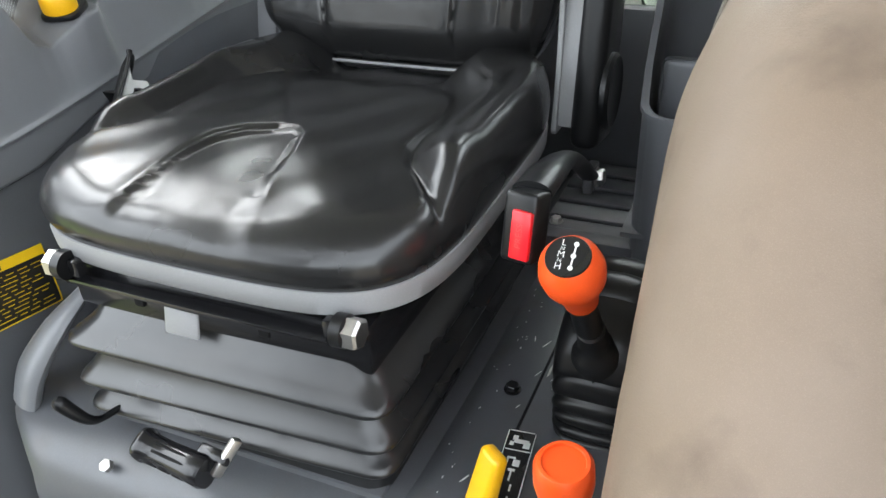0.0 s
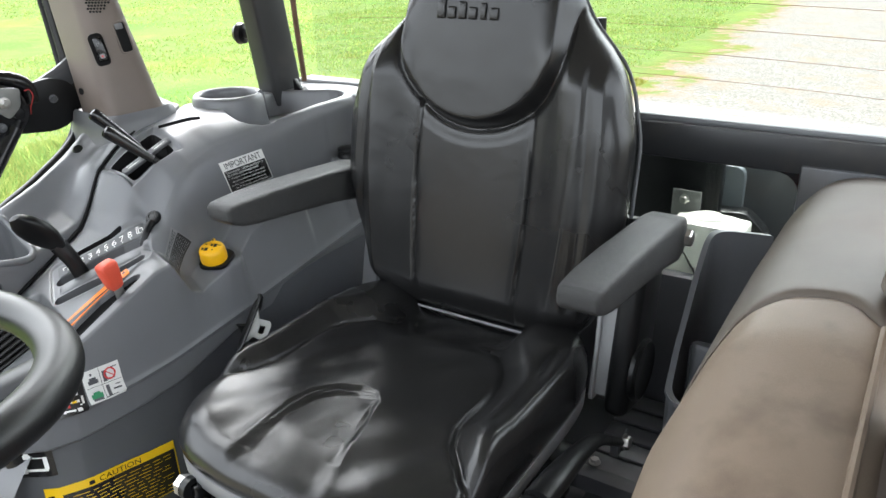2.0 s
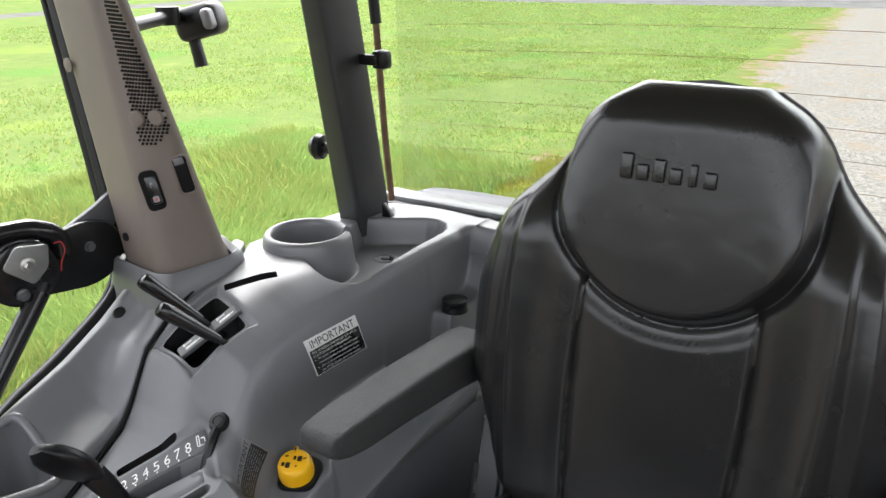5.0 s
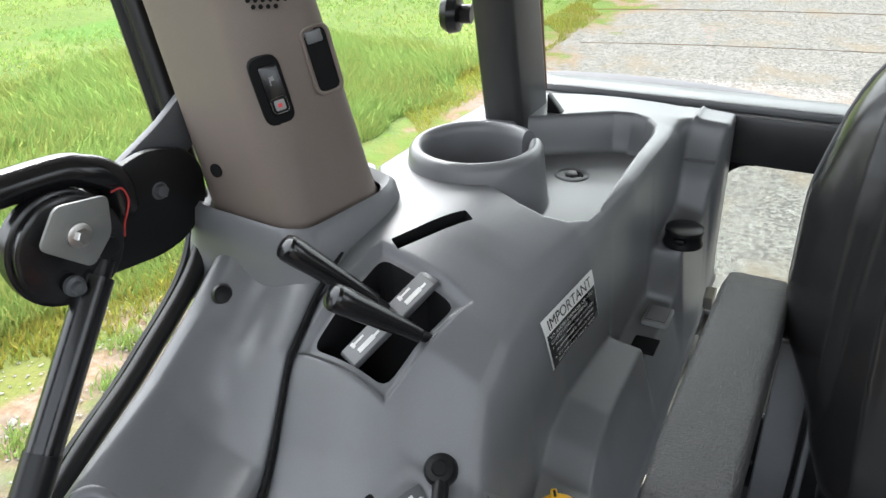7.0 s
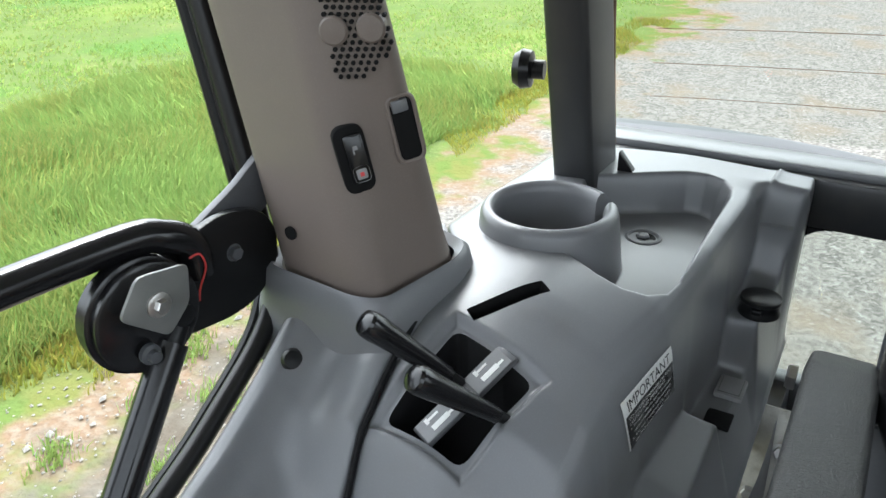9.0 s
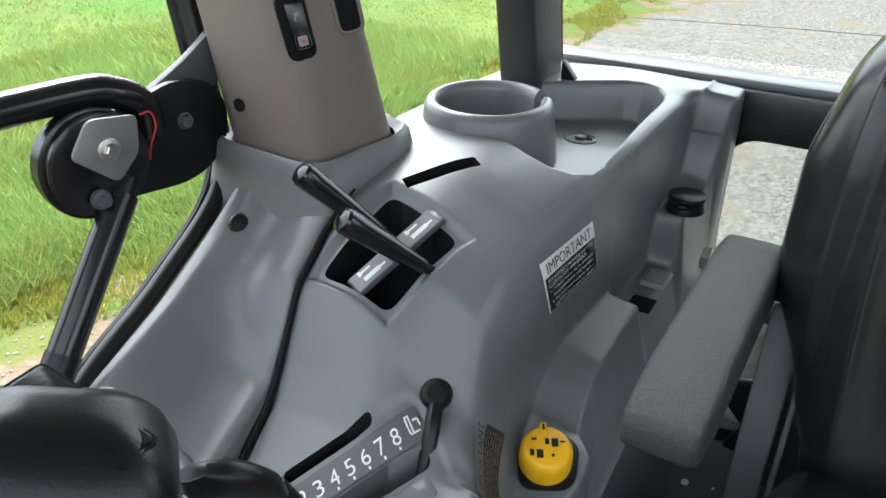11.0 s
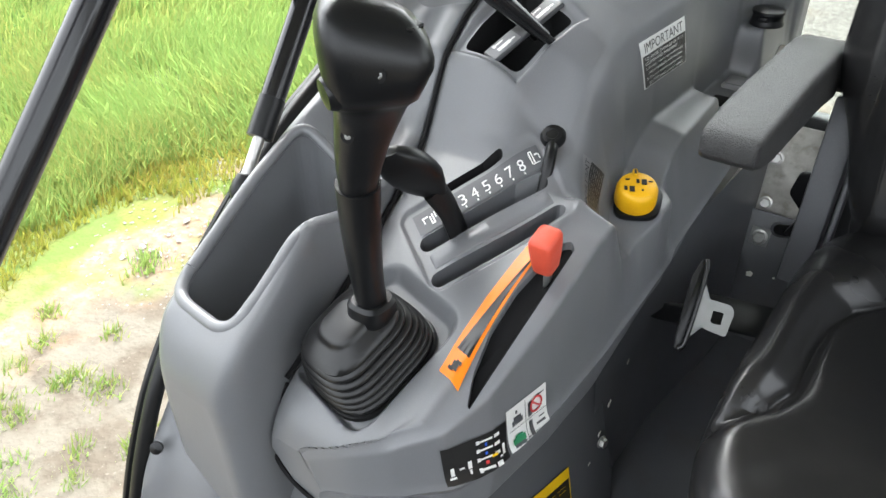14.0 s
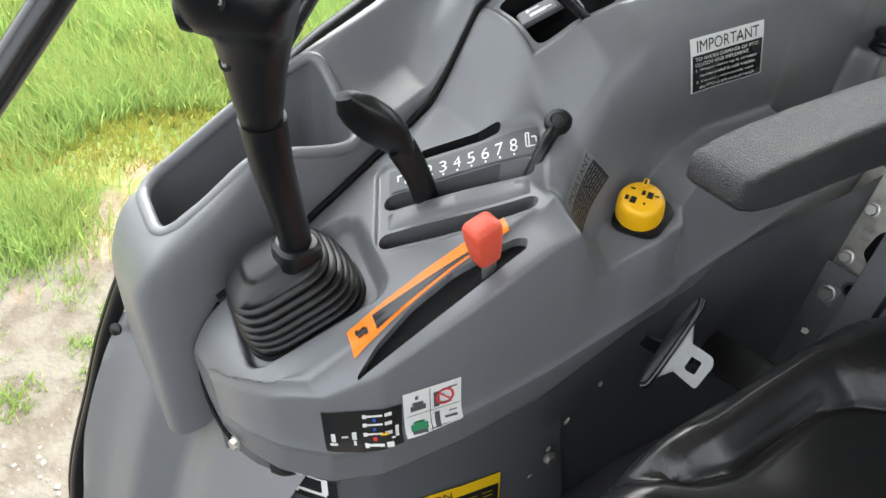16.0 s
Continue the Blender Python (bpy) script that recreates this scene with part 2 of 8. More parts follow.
VINYL = surface("black_vinyl", (0.013, 0.013, 0.0134), 0.25, other=(0.016, 0.0157, 0.0154), grain=420, relief=0.05, wrinkle=0.05, wrinkle_size=340, rough_var=0.04, coat=0.0, spec=0.52, swell=0.12, swell_size=30, dirt=(0.018, 0.017, 0.016), dirt_amount=0.4, dirt_size=20)
ARM = surface("black_grained_foam", (0.034, 0.034, 0.0345), 0.40, grain=900, spec=0.5, dirt=(0.045, 0.042, 0.038), dirt_amount=0.4, dirt_size=25, relief=0.4, wrinkle=0.55, wrinkle_size=420)
SOOT = surface("sooty_painted_steel", (0.024, 0.025, 0.027), 0.38, grain=500, relief=0.08, dirt=(0.05, 0.045, 0.04), dirt_amount=0.4, dirt_size=22)
SILL = surface("weathered_grey_sill", (0.075, 0.078, 0.082), 0.75, spec=0.2, grain=400, relief=0.1)
BLACK = surface("black_plastic", (0.0070, 0.0073, 0.0080), 0.34, grain=800, relief=0.1, spec=0.32)
GLOSS = surface("black_gloss_paint", (0.009, 0.009, 0.010), 0.2, grain=500, relief=0.02)
SATIN = surface("satin_black_rubber", (0.012, 0.0124, 0.0132), 0.29, grain=700, relief=0.04, spec=0.60, swell=0.2, swell_size=14, dirt=(0.045, 0.04, 0.036), dirt_amount=0.25)
RUBBER = surface("black_rubber", (0.007, 0.0071, 0.0076), 0.36, grain=700, relief=0.08, spec=0.38, dirt=(0.03, 0.028, 0.025), dirt_amount=0.15)
TAUPE = surface("taupe_plastic", (0.160, 0.130, 0.112), 0.5, grain=800, relief=0.12, spots=7, dirt=(0.12, 0.10, 0.085), dirt_amount=0.3)
HIDE = surface("taupe_vinyl", (0.126, 0.106, 0.090), 0.58, spec=0.4, grain=1600, relief=0.10, wrinkle=0.10, wrinkle_size=420, dirt=(0.105, 0.075, 0.055), dirt_amount=0.75, dirt_size=4.5)
WORN = surface("worn_brown_vinyl", (0.225, 0.172, 0.130), 0.55, spec=0.35, other=(0.17, 0.122, 0.084), spots=5.5, mix=0.9, grain=1600, relief=0.12, wrinkle=0.12, wrinkle_size=420, dirt=(0.085, 0.058, 0.042), dirt_amount=0.5, dirt_size=16)
SEAT_STEEL = surface("grey_painted_steel", (0.118, 0.120, 0.127), 0.42, grain=500, relief=0.08)
IRON = surface("dark_painted_steel", (0.080, 0.083, 0.090), 0.34, grain=500, relief=0.08, dirt=(0.07, 0.062, 0.055), dirt_amount=0.5, dirt_size=18)
STEEL = surface("zinc_plated_steel", (0.55, 0.54, 0.52), 0.35, metal=1.0, other=(0.35, 0.33, 0.3), grain=300, relief=0.05)
DULL = surface("weathered_zinc_plate", (0.21, 0.213, 0.208), 0.45, metal=0.5, other=(0.26, 0.26, 0.25), spots=40, mix=0.8)
PALE_ZINC = surface("pale_zinc_plate", (0.56, 0.55, 0.50), 0.5, metal=0.25, other=(0.36, 0.34, 0.30), spots=50, mix=0.7, dirt=(0.2, 0.16, 0.11), dirt_amount=0.6, dirt_size=60)
YELLOW = surface("yellow_plastic", (0.80, 0.42, 0.004), 0.42, grain=600, relief=0.08, mix=0.15)
ORANGE = surface("orange_plastic", (0.82, 0.085, 0.012), 0.33, grain=600, relief=0.05, mix=0.2)
RED = surface("red_plastic", (0.72, 0.012, 0.02), 0.32, mix=0.2)
CORAL = surface("faded_red_rubber", (0.66, 0.085, 0.045), 0.5, grain=500, relief=0.15, mix=0.3)
PAINT_ORANGE = surface("orange_decal", (0.85, 0.20, 0.005), 0.35, mix=0.1)
PAINT_YELLOW = surface("yellow_decal", (0.80, 0.50, 0.01), 0.35, mix=0.1)
PAINT_WHITE = surface("white_print", (0.72, 0.72, 0.70), 0.4, mix=0.12)
PAINT_BLACK = surface("black_decal", (0.012, 0.012, 0.012), 0.3, mix=0.1)
PAINT_GREEN = surface("green_print", (0.03, 0.22, 0.10), 0.4)
PAINT_BLUE = surface("blue_print", (0.02, 0.10, 0.55), 0.4)
PAINT_RED = surface("red_print", (0.6, 0.05, 0.05), 0.4)
TANK = surface("milky_plastic", (0.78, 0.77, 0.70), 0.45, other=(0.62, 0.60, 0.52), spots=12)
LINER = surface("grey_headliner", (0.42, 0.41, 0.39), 0.85, grain=250, relief=0.3)
RUST = surface("weathered_brown_rod", (0.22, 0.12, 0.07), 0.6, other=(0.08, 0.045, 0.03), spots=60, mix=0.8)
SILVER = surface("silver_label", (0.20, 0.20, 0.205), 0.5, metal=0.3)


def glass_material(name, tint, rough=0.0):
    ma = bpy.data.materials.new(name)
    ma.use_nodes = True
    n, l = ma.node_tree.nodes, ma.node_tree.links
    out = n["Material Output"]
    n.remove(n["Principled BSDF"])
    clear, gloss, mixer = n.new("ShaderNodeBsdfTransparent"), n.new("ShaderNodeBsdfGlossy"), n.new("ShaderNodeMixShader")
    fres = n.new("ShaderNodeFresnel")
    fres.inputs["IOR"].default_value = 1.45
    clear.inputs[0].default_value = (*tint, 1)
    gloss.inputs["Roughness"].default_value = rough
    l.new(fres.outputs[0], mixer.inputs[0])
    l.new(clear.outputs[0], mixer.inputs[1])
    l.new(gloss.outputs[0], mixer.inputs[2])
    l.new(mixer.outputs[0], out.inputs[0])
    return ma


GLASS = glass_material("clear_glass", (0.80, 0.83, 0.81))

# ---- right-hand console ----
def track(pairs):
    """A smooth curve over y from (y, value) pairs."""
    ys, vs = zip(*pairs)
    fine = np.linspace(0.25, 1.25, 1001)
    raw = np.interp(fine, ys, vs)
    k = np.hanning(13)
    k /= k.sum()
    soft = np.convolve(np.pad(raw, 6, mode="edge"), k, mode="valid")
    return lambda y: float(np.interp(y, fine, soft))


# the moulding's ribs, from the inner bottom edge over the wall and the top to the outer seam, each as x and z over y
X_IN = track([(0.326, -0.475), (0.335, -0.436), (0.350, -0.402), (0.38, -0.368), (0.42, -0.350), (0.5, -0.338), (0.58, -0.333), (0.73, -0.330), (0.75, -0.334), (1.2, -0.335)])
Z_BOTTOM = track([(0.3, 1.635), (0.42, 1.637), (0.58, 1.65), (0.70, 1.69), (0.95, 1.708), (1.2, 1.72)])
Z_CREASE = track([(0.3, 1.682), (0.46, 1.690), (0.56, 1.698), (0.67, 1.714), (0.80, 1.736), (0.956, 1.760), (1.2, 1.80)])
X_SHELF = track([(0.3, -0.008), (0.60, -0.010), (0.66, -0.014), (0.695, -0.004), (0.722, -0.005), (0.740, -0.021), (0.78, -0.024), (0.92, -0.023), (1.0, -0.018), (1.10, -0.012), (1.12, -0.003), (1.2, -0.003)])
Z_SHELF = track([(0.3, 1.722), (0.37, 1.742), (0.42, 1.766), (0.50, 1.806), (0.57, 1.838), (0.598, 1.842), (0.610, 1.818), (0.626, 1.786), (0.648, 1.776), (0.675, 1.790), (0.70, 1.803), (0.74, 1.806), (0.765, 1.828), (0.80, 1.840),
                 (0.894, 1.848), (0.898, 1.842), (0.903, 1.829), (0.996, 1.838), (1.000, 1.852), (1.005, 1.890), (1.010, 1.896), (1.066, 1.897), (1.086, 1.903), (1.100, 1.935), (1.108, 1.980), (1.114, 1.996), (1.2, 1.998)])
X_FOOT = track([(0.3, -0.40), (0.42, -0.388), (0.58, -0.382), (0.625, -0.372), (0.65, -0.372), (0.69, -0.388), (0.74, -0.397), (0.80, -0.398), (0.90, -0.388), (1.0, -0.380), (1.10, -0.378), (1.115, -0.372), (1.2, -0.372)])
Z_FOOT = track([(0.3, 1.722), (0.37, 1.747), (0.60, 1.852), (0.625, 1.81), (0.65, 1.792), (0.69, 1.808), (0.74, 1.812), (0.765, 1.834), (0.80, 1.846), (0.894, 1.852), (0.903, 1.831), (0.996, 1.840), (1.005, 1.892), (1.066, 1.900), (1.086, 1.906), (1.100, 1.938), (1.108, 1.983), (1.114, 1.998), (1.2, 2.0)])
X_WALL = track([(0.3, -0.43), (0.60, -0.42), (0.625, -0.402), (0.65, -0.408), (0.69, -0.416), (0.766, -0.411), (0.85, -0.398), (0.95, -0.389), (1.06, -0.383), (1.12, -0.38), (1.2, -0.37)])
Z_WALL = track([(0.3, 1.722), (0.37, 1.748), (0.60, 1.852), (0.625, 1.860), (0.65, 1.868), (0.69, 1.912), (0.72, 1.934), (0.766, 1.950), (0.85, 1.957), (1.0, 1.976), (1.09, 1.982), (1.114, 1.998), (1.2, 1.999)])
X_EDGE = track([(0.3, -0.46), (0.60, -0.45), (0.65, -0.448), (0.69, -0.446), (0.766, -0.443), (0.85, -0.418), (0.95, -0.398), (1.2, -0.390)])
Z_EDGE = track([(0.3, 1.722), (0.37, 1.748), (0.60, 1.858), (0.645, 1.876), (0.665, 1.905), (0.69, 1.942), (0.72, 1.963), (0.78, 1.977), (0.85, 1.986), (1.0, 1.995), (1.2, 1.999)])
X_SEAM = track([(0.3, -0.524), (0.36, -0.526), (0.45, -0.534), (0.55, -0.548), (0.62, -0.562), (0.70, -0.566), (0.78, -0.570), (0.84, -0.595), (0.88, -0.625), (1.2, -0.625)])
Z_SEAM = track([(0.3, 1.722), (0.37, 1.750), (0.60, 1.858), (0.62, 1.882), (0.65, 1.936), (0.69, 1.965), (0.74, 1.988), (0.80, 1.998), (0.85, 2.0), (1.0, 1.997), (1.2, 1.985)])


def round_over(pts, times=3):
    """Chaikin's corner cutting of an open polyline."""
    for _ in range(times):
        out = [pts[0]]
        for a, b in zip(pts, pts[1:]):
            out += [(a[0] * 0.75 + b[0] * 0.25, a[1] * 0.75 + b[1] * 0.25), (a[0] * 0.25 + b[0] * 0.75, a[1] * 0.25 + b[1] * 0.75)]
        pts = out + [pts[-1]]
    return pts


def console_profile(y, n=340):
    """The cross-section at y; the front end is drawn in like a bullnose."""
    xi, zb, zc = X_IN(y), Z_BOTTOM(y), Z_CREASE(y)
    shelf = (xi + X_SHELF(y), Z_SHELF(y))
    push = 0.005 * float(step(0.60, 0.64, y)) * float(step(0.78, 0.71, y))
    crest = (0.5 * X_WALL(y) + 0.5 * X_EDGE(y) + push, 0.5 * Z_WALL(y) + 0.5 * Z_EDGE(y) + 0.004 * float(step(0.72, 0.86, y) * step(1.10, 1.05, y)))
    pts = [(xi - 0.022, zb), (xi - 0.005, zb), (xi - 0.004, zb + 0.25 * (zc - zb)), (xi - 0.002, zc - 0.007), (xi + 0.003, zc - 0.0005), (xi + 0.003, zc + 0.0005), (xi + 0.06 * X_SHELF(y) - 0.001, zc + 0.009), (xi + 0.45 * X_SHELF(y), zc + 0.45 * (shelf[1] - zc)), (shelf[0] + 0.0015, shelf[1] - 0.008), (shelf[0] + 0.0002, shelf[1] - 0.0015), (shelf[0] - 0.0035, shelf[1]),
           (min(shelf[0] - 0.012, X_FOOT(y)) + 0.003, Z_FOOT(y) - 0.0005), (min(shelf[0] - 0.012, X_FOOT(y)) - 0.001, Z_FOOT(y) + 0.004), (X_WALL(y) * 0.5 + X_FOOT(y) * 0.5, 0.5 * Z_WALL(y) + 0.5 * Z_FOOT(y)), (X_WALL(y), Z_WALL(y)), crest, crest, (X_EDGE(y), Z_EDGE(y)),
           (0.6 * X_EDGE(y) + 0.4 * X_SEAM(y), max(Z_EDGE(y), Z_SEAM(y)) + 0.004 * step(0.74, 0.8, y)), (X_SEAM(y), Z_SEAM(y)), (X_SEAM(y) - 0.003, Z_SEAM(y) - 0.02)]
    pts = [(x if i < 11 else min(x, shelf[0] - 0.0035 - 0.0015 * (i - 10)), z) for i, (x, z) in enumerate(pts)]
    p = np.array(round_over(pts))
    d = np.r_[0, np.cumsum(np.hypot(*np.diff(p, axis=0).T))]
    s = np.linspace(0, d[-1], n)
    q = np.stack([np.interp(s, d, p[:, 0]), np.interp(s, d, p[:, 1])], 1)
    if y < 0.370:
        k = min(1.0, (0.370 - y) / 0.046)
        q[:, 1] -= 0.046 * (1 - math.sqrt(1 - k * k)) * np.clip((q[:, 1] - zb) / 0.075, 0, 1)
    return q


GA, GB = np.array((0.535, 0.845)), np.array((0.845, -0.535))


def panel(x, y, c, ux, hx, hy, r):
    """The distance to a rounded rectangle's edge: centre, first axis, half sizes, corner radius."""
    ux = np.array(ux) / np.hypot(*ux)
    px, py = (x - c[0]) * ux[0] + (y - c[1]) * ux[1], -(x - c[0]) * ux[1] + (y - c[1]) * ux[0]
    qx, qy = np.abs(px) - hx + r, np.abs(py) - hy + r
    return np.hypot(np.maximum(qx, 0), np.maximum(qy, 0)) + np.minimum(np.maximum(qx, qy), 0) - r


WINDOW = ((-0.561, 0.659), (-0.484, 0.654), (-0.455, 0.731), (-0.540, 0.748))
TRAY_EDGE = ((-0.545, 1.046), (-0.500, 0.870), (-0.462, 0.854), (-0.442, 0.852), (-0.426, 0.858), (-0.415, 0.872), (-0.411, 0.892), (-0.4095, 1.062), (-0.413, 1.081), (-0.423, 1.094), (-0.438, 1.099), (-0.456, 1.096))


def convex(x, y, pts):
    """About the distance to the edge of a convex outline (counter-clockwise), negative inside."""
    d = None
    for a, b in zip(pts, pts[1:] + pts[:1]):
        k = ((x - a[0]) * (b[1] - a[1]) - (y - a[1]) * (b[0] - a[0])) / math.hypot(b[0] - a[0], b[1] - a[1])
        d = k if d is None else np.maximum(d, k)
    return d


def drawn_in(pts, k):
    """The outline drawn in towards its middle."""
    cx, cy = sum(p[0] for p in pts) / len(pts), sum(p[1] for p in pts) / len(pts)
    return [(cx + (x - cx) * k, cy + (y - cy) * k) for x, y in pts]


def on_gate(a, b):
    return a * GA + b * GB


def openings(x, y, z):
    """How deep the moulding is sunk at a place, and whether the floor there is painted black to stand for an open hole.
    """
    depth, hole = np.zeros_like(x), np.zeros_like(x)

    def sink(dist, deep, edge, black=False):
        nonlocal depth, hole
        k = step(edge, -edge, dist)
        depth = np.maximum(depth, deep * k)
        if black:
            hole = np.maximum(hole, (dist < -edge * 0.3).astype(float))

    top = z > 1.70
    sink(np.where(top, panel(x, y, (-0.472, 0.415), (0.2, 1.0), 0.058, 0.046, 0.016), 1), 0.014, 0.005)
    sink(np.where(top, panel(x, y, on_gate(0.229, -0.680), GA, 0.072, 0.046, 0.012), 1), 0.003, 0.003)
    sink(np.where(z > 1.88, convex(x, y, WINDOW), 1), 0.008, 0.004)
    tray = np.maximum(convex(x, y, TRAY_EDGE), -(np.hypot(x + 0.537, y - 0.915) - 0.064))
    sink(np.where(z > 1.945, tray, 1), 0.043, 0.007)
    sink(np.where(z > 1.96, np.hypot(x + 0.537, y - 0.915) - 0.056, 1), 0.085, 0.003)
    return depth, hole


STATIONS = np.concatenate([0.326 + 0.026 * (1 - np.cos(np.linspace(0, math.pi / 2, 16)))[:-1], np.linspace(0.352, 1.15, 560)])
PROFILES = np.array([console_profile(y) for y in STATIONS])


GRID = np.stack([PROFILES[:, :, 0], np.repeat(STATIONS[:, None], PROFILES.shape[1], 1), PROFILES[:, :, 1]], -1)
NORMALS = np.cross(np.gradient(GRID, axis=0), np.gradient(GRID, axis=1))
NORMALS /= np.linalg.norm(NORMALS, axis=2)[:, :, None] + 1e-12
NORMALS *= np.where((NORMALS @ np.array((0.6, 0.0, 0.8)))[:, :, None] < 0, -1, 1)


def on_console(p, lift=0.0):
    """The point brought square onto the console's face, lifted off it."""
    i0, i1 = np.searchsorted(STATIONS, (p[1] - 0.02, p[1] + 0.02))
    sub_grid, p = GRID[i0:i1], np.array(p, float)
    d = ((sub_grid - p) ** 2).sum(2)
    i, j = np.unravel_index(int(np.argmin(d)), d.shape)
    n = NORMALS[max(i0 + i - 4, 0):i0 + i + 5, max(j - 4, 0):j + 5].mean((0, 1))
    n /= np.linalg.norm(n)
    return Vector(p - n * ((p - sub_grid[i, j]) @ n) + n * lift)


def console_top(x, y):
    """The height of the console's upper face at a place."""
    p = PROFILES[int(np.argmin(np.abs(STATIONS - y)))]
    k = np.argsort(-p[:, 0])
    best = [a[1] + (b[1] - a[1]) * (x - a[0]) / (b[0] - a[0]) for a, b in zip(p, p[1:]) if (a[0] - x) * (b[0] - x) <= 0 and abs(b[0] - a[0]) > 1e-9]
    return max(best) if best else float(p[k[-1], 1])


def console_wall(y, z, lift=0.0):
    """The point of the console's inner wall at that y and height, lifted off it."""
    i = int(np.argmin(np.abs(STATIONS - y)))
    p = PROFILES[i]
    for a, b in zip(p[46:], p[47:]):
        if (a[1] - z) * (b[1] - z) <= 0 and abs(b[1] - a[1]) > 1e-9:
            x = a[0] + (b[0] - a[0]) * (z - a[1]) / (b[1] - a[1])
            nx, nz = b[1] - a[1], a[0] - b[0]
            s = math.hypot(nx, nz)
            return Vector((x + lift * nx / s, y, z + lift * nz / s))
    return Vector((X_IN(y) + lift, y, z))


def build_console():
    body = thing("side_console", "moulded grey plastic side console with slots and a cup holder", "console")
    x, z = PROFILES[:, :, 0], PROFILES[:, :, 1]
    y = np.repeat(STATIONS[:, None], x.shape[1], 1)
    depth, hole = openings(x, y, z)
    bm = bmesh.new()
    vs = [[bm.verts.new((x[i, j], y[i, j], z[i, j] - depth[i, j])) for j in range(x.shape[1])] for i in range(x.shape[0])]
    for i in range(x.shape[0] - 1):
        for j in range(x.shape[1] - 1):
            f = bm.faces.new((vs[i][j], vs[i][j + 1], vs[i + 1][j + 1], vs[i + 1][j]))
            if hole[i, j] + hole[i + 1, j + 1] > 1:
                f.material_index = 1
    bm.faces.new([vs[-1][j] for j in range(x.shape[1])])
    bm.faces.new([vs[0][j] for j in range(x.shape[1])])
    leaf = rounded([(-0.370, 0.406), (-0.380, 0.430), (-0.3860, 0.465), (-0.3855, 0.503), (-0.3790, 0.540), (-0.3735, 0.556), (-0.366, 0.562), (-0.3585, 0.555), (-0.3600, 0.530), (-0.3625, 0.481), (-0.3645, 0.440), (-0.3660, 0.406)], 0.004, 3)
    # slot shade put into colour: dark grey or black walls, black floors
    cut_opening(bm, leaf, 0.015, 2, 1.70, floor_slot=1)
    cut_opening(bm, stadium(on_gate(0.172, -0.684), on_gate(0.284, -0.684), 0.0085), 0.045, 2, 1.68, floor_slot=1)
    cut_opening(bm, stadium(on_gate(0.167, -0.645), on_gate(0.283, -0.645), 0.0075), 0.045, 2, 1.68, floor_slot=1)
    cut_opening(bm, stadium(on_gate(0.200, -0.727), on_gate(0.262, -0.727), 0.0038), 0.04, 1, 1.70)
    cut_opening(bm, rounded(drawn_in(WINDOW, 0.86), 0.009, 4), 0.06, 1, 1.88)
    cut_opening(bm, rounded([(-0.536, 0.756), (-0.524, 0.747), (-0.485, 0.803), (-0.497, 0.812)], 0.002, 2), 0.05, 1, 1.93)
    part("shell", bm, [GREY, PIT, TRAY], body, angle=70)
    # added black sheet that paints the darkness of the open throttle slot
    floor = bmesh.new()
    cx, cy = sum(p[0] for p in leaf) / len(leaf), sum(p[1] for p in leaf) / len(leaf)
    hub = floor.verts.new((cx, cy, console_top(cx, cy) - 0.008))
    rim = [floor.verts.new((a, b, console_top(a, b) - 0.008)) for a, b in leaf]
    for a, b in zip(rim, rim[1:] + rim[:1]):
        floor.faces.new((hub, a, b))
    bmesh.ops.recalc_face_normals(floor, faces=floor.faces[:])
    part("slot_floor", floor, PIT, body, "black sheet standing for the shade inside the throttle slot")
    # raised bar between the lever slots
    rows = []
    for u in (0, 0.004, 0.02, 0.06) + tuple(np.linspace(0.1, 0.9, 30)) + (0.94, 0.98, 0.996, 1):
        out = 0.0 if 0.01 < u < 0.99 else 0.0022
        row = []
        for v, h in ((-0.0086 + out, -0.004), (-0.0083 + out, 0.0002), (-0.0074 + out, 0.0012 - out * 0.8), (0.0, 0.0014 - out * 0.8), (0.0074 - out, 0.0012 - out * 0.8), (0.0083 - out, 0.0002), (0.0086 - out, -0.004)):
            px, py = on_gate(0.1665 + 0.1200 * u, -0.6640 + v)
            row.append((px, py, console_top(px, py) - 0.003 + h - (0.004 if u in (0, 1) else 0)))
        rows.append(row)
    bar = bmesh.new()
    rings(bar, rows, False, False)
    bmesh.ops.recalc_face_normals(bar, faces=bar.faces[:])
    part("slot_bar", bar, GREY, body, angle=50)

    # cup holder ring with its open notch
    cup = bmesh.new()
    a0, n = radians(52), 60
    section = ((0.0495, 1.925), (0.0500, 2.008), (0.0515, 2.0145), (0.0545, 2.0185), (0.0580, 2.0190), (0.0615, 2.0165), (0.0640, 2.0115), (0.0655, 2.000), (0.0685, 1.970), (0.0695, 1.940))
    loops = []
    for i in range(n + 1):
        a = a0 + radians(338) * i / n
        flare = 0.5 + 0.5 * math.cos(a - radians(250))
        loops.append([(-0.537 + (r + 0.006 * flare * max(0.0, (1.995 - h) / 0.05) ** 2) * math.cos(a), 0.915 + (r + 0.006 * flare * max(0.0, (1.995 - h) / 0.05) ** 2) * math.sin(a), h) for r, h in section])
    rings(cup, loops, False, False)
    for loop in (loops[0], loops[-1]):
        cup.faces.new([cup.verts.new(p) for p in loop])
    bmesh.ops.remove_doubles(cup, verts=cup.verts[:], dist=1e-6)
    bmesh.ops.recalc_face_normals(cup, faces=cup.faces[:])
    part("cup_holder", cup, GREY, body, angle=50)
    part("cup_floor", turned([(0.0, 1.926), (0.054, 1.926), (0.054, 1.922), (0.0, 1.922)], 32, Matrix.Translation((-0.537, 0.915, 0))), TRAY, body)
    drain = Matrix.Translation((-0.474, 1.012, 1.9552))
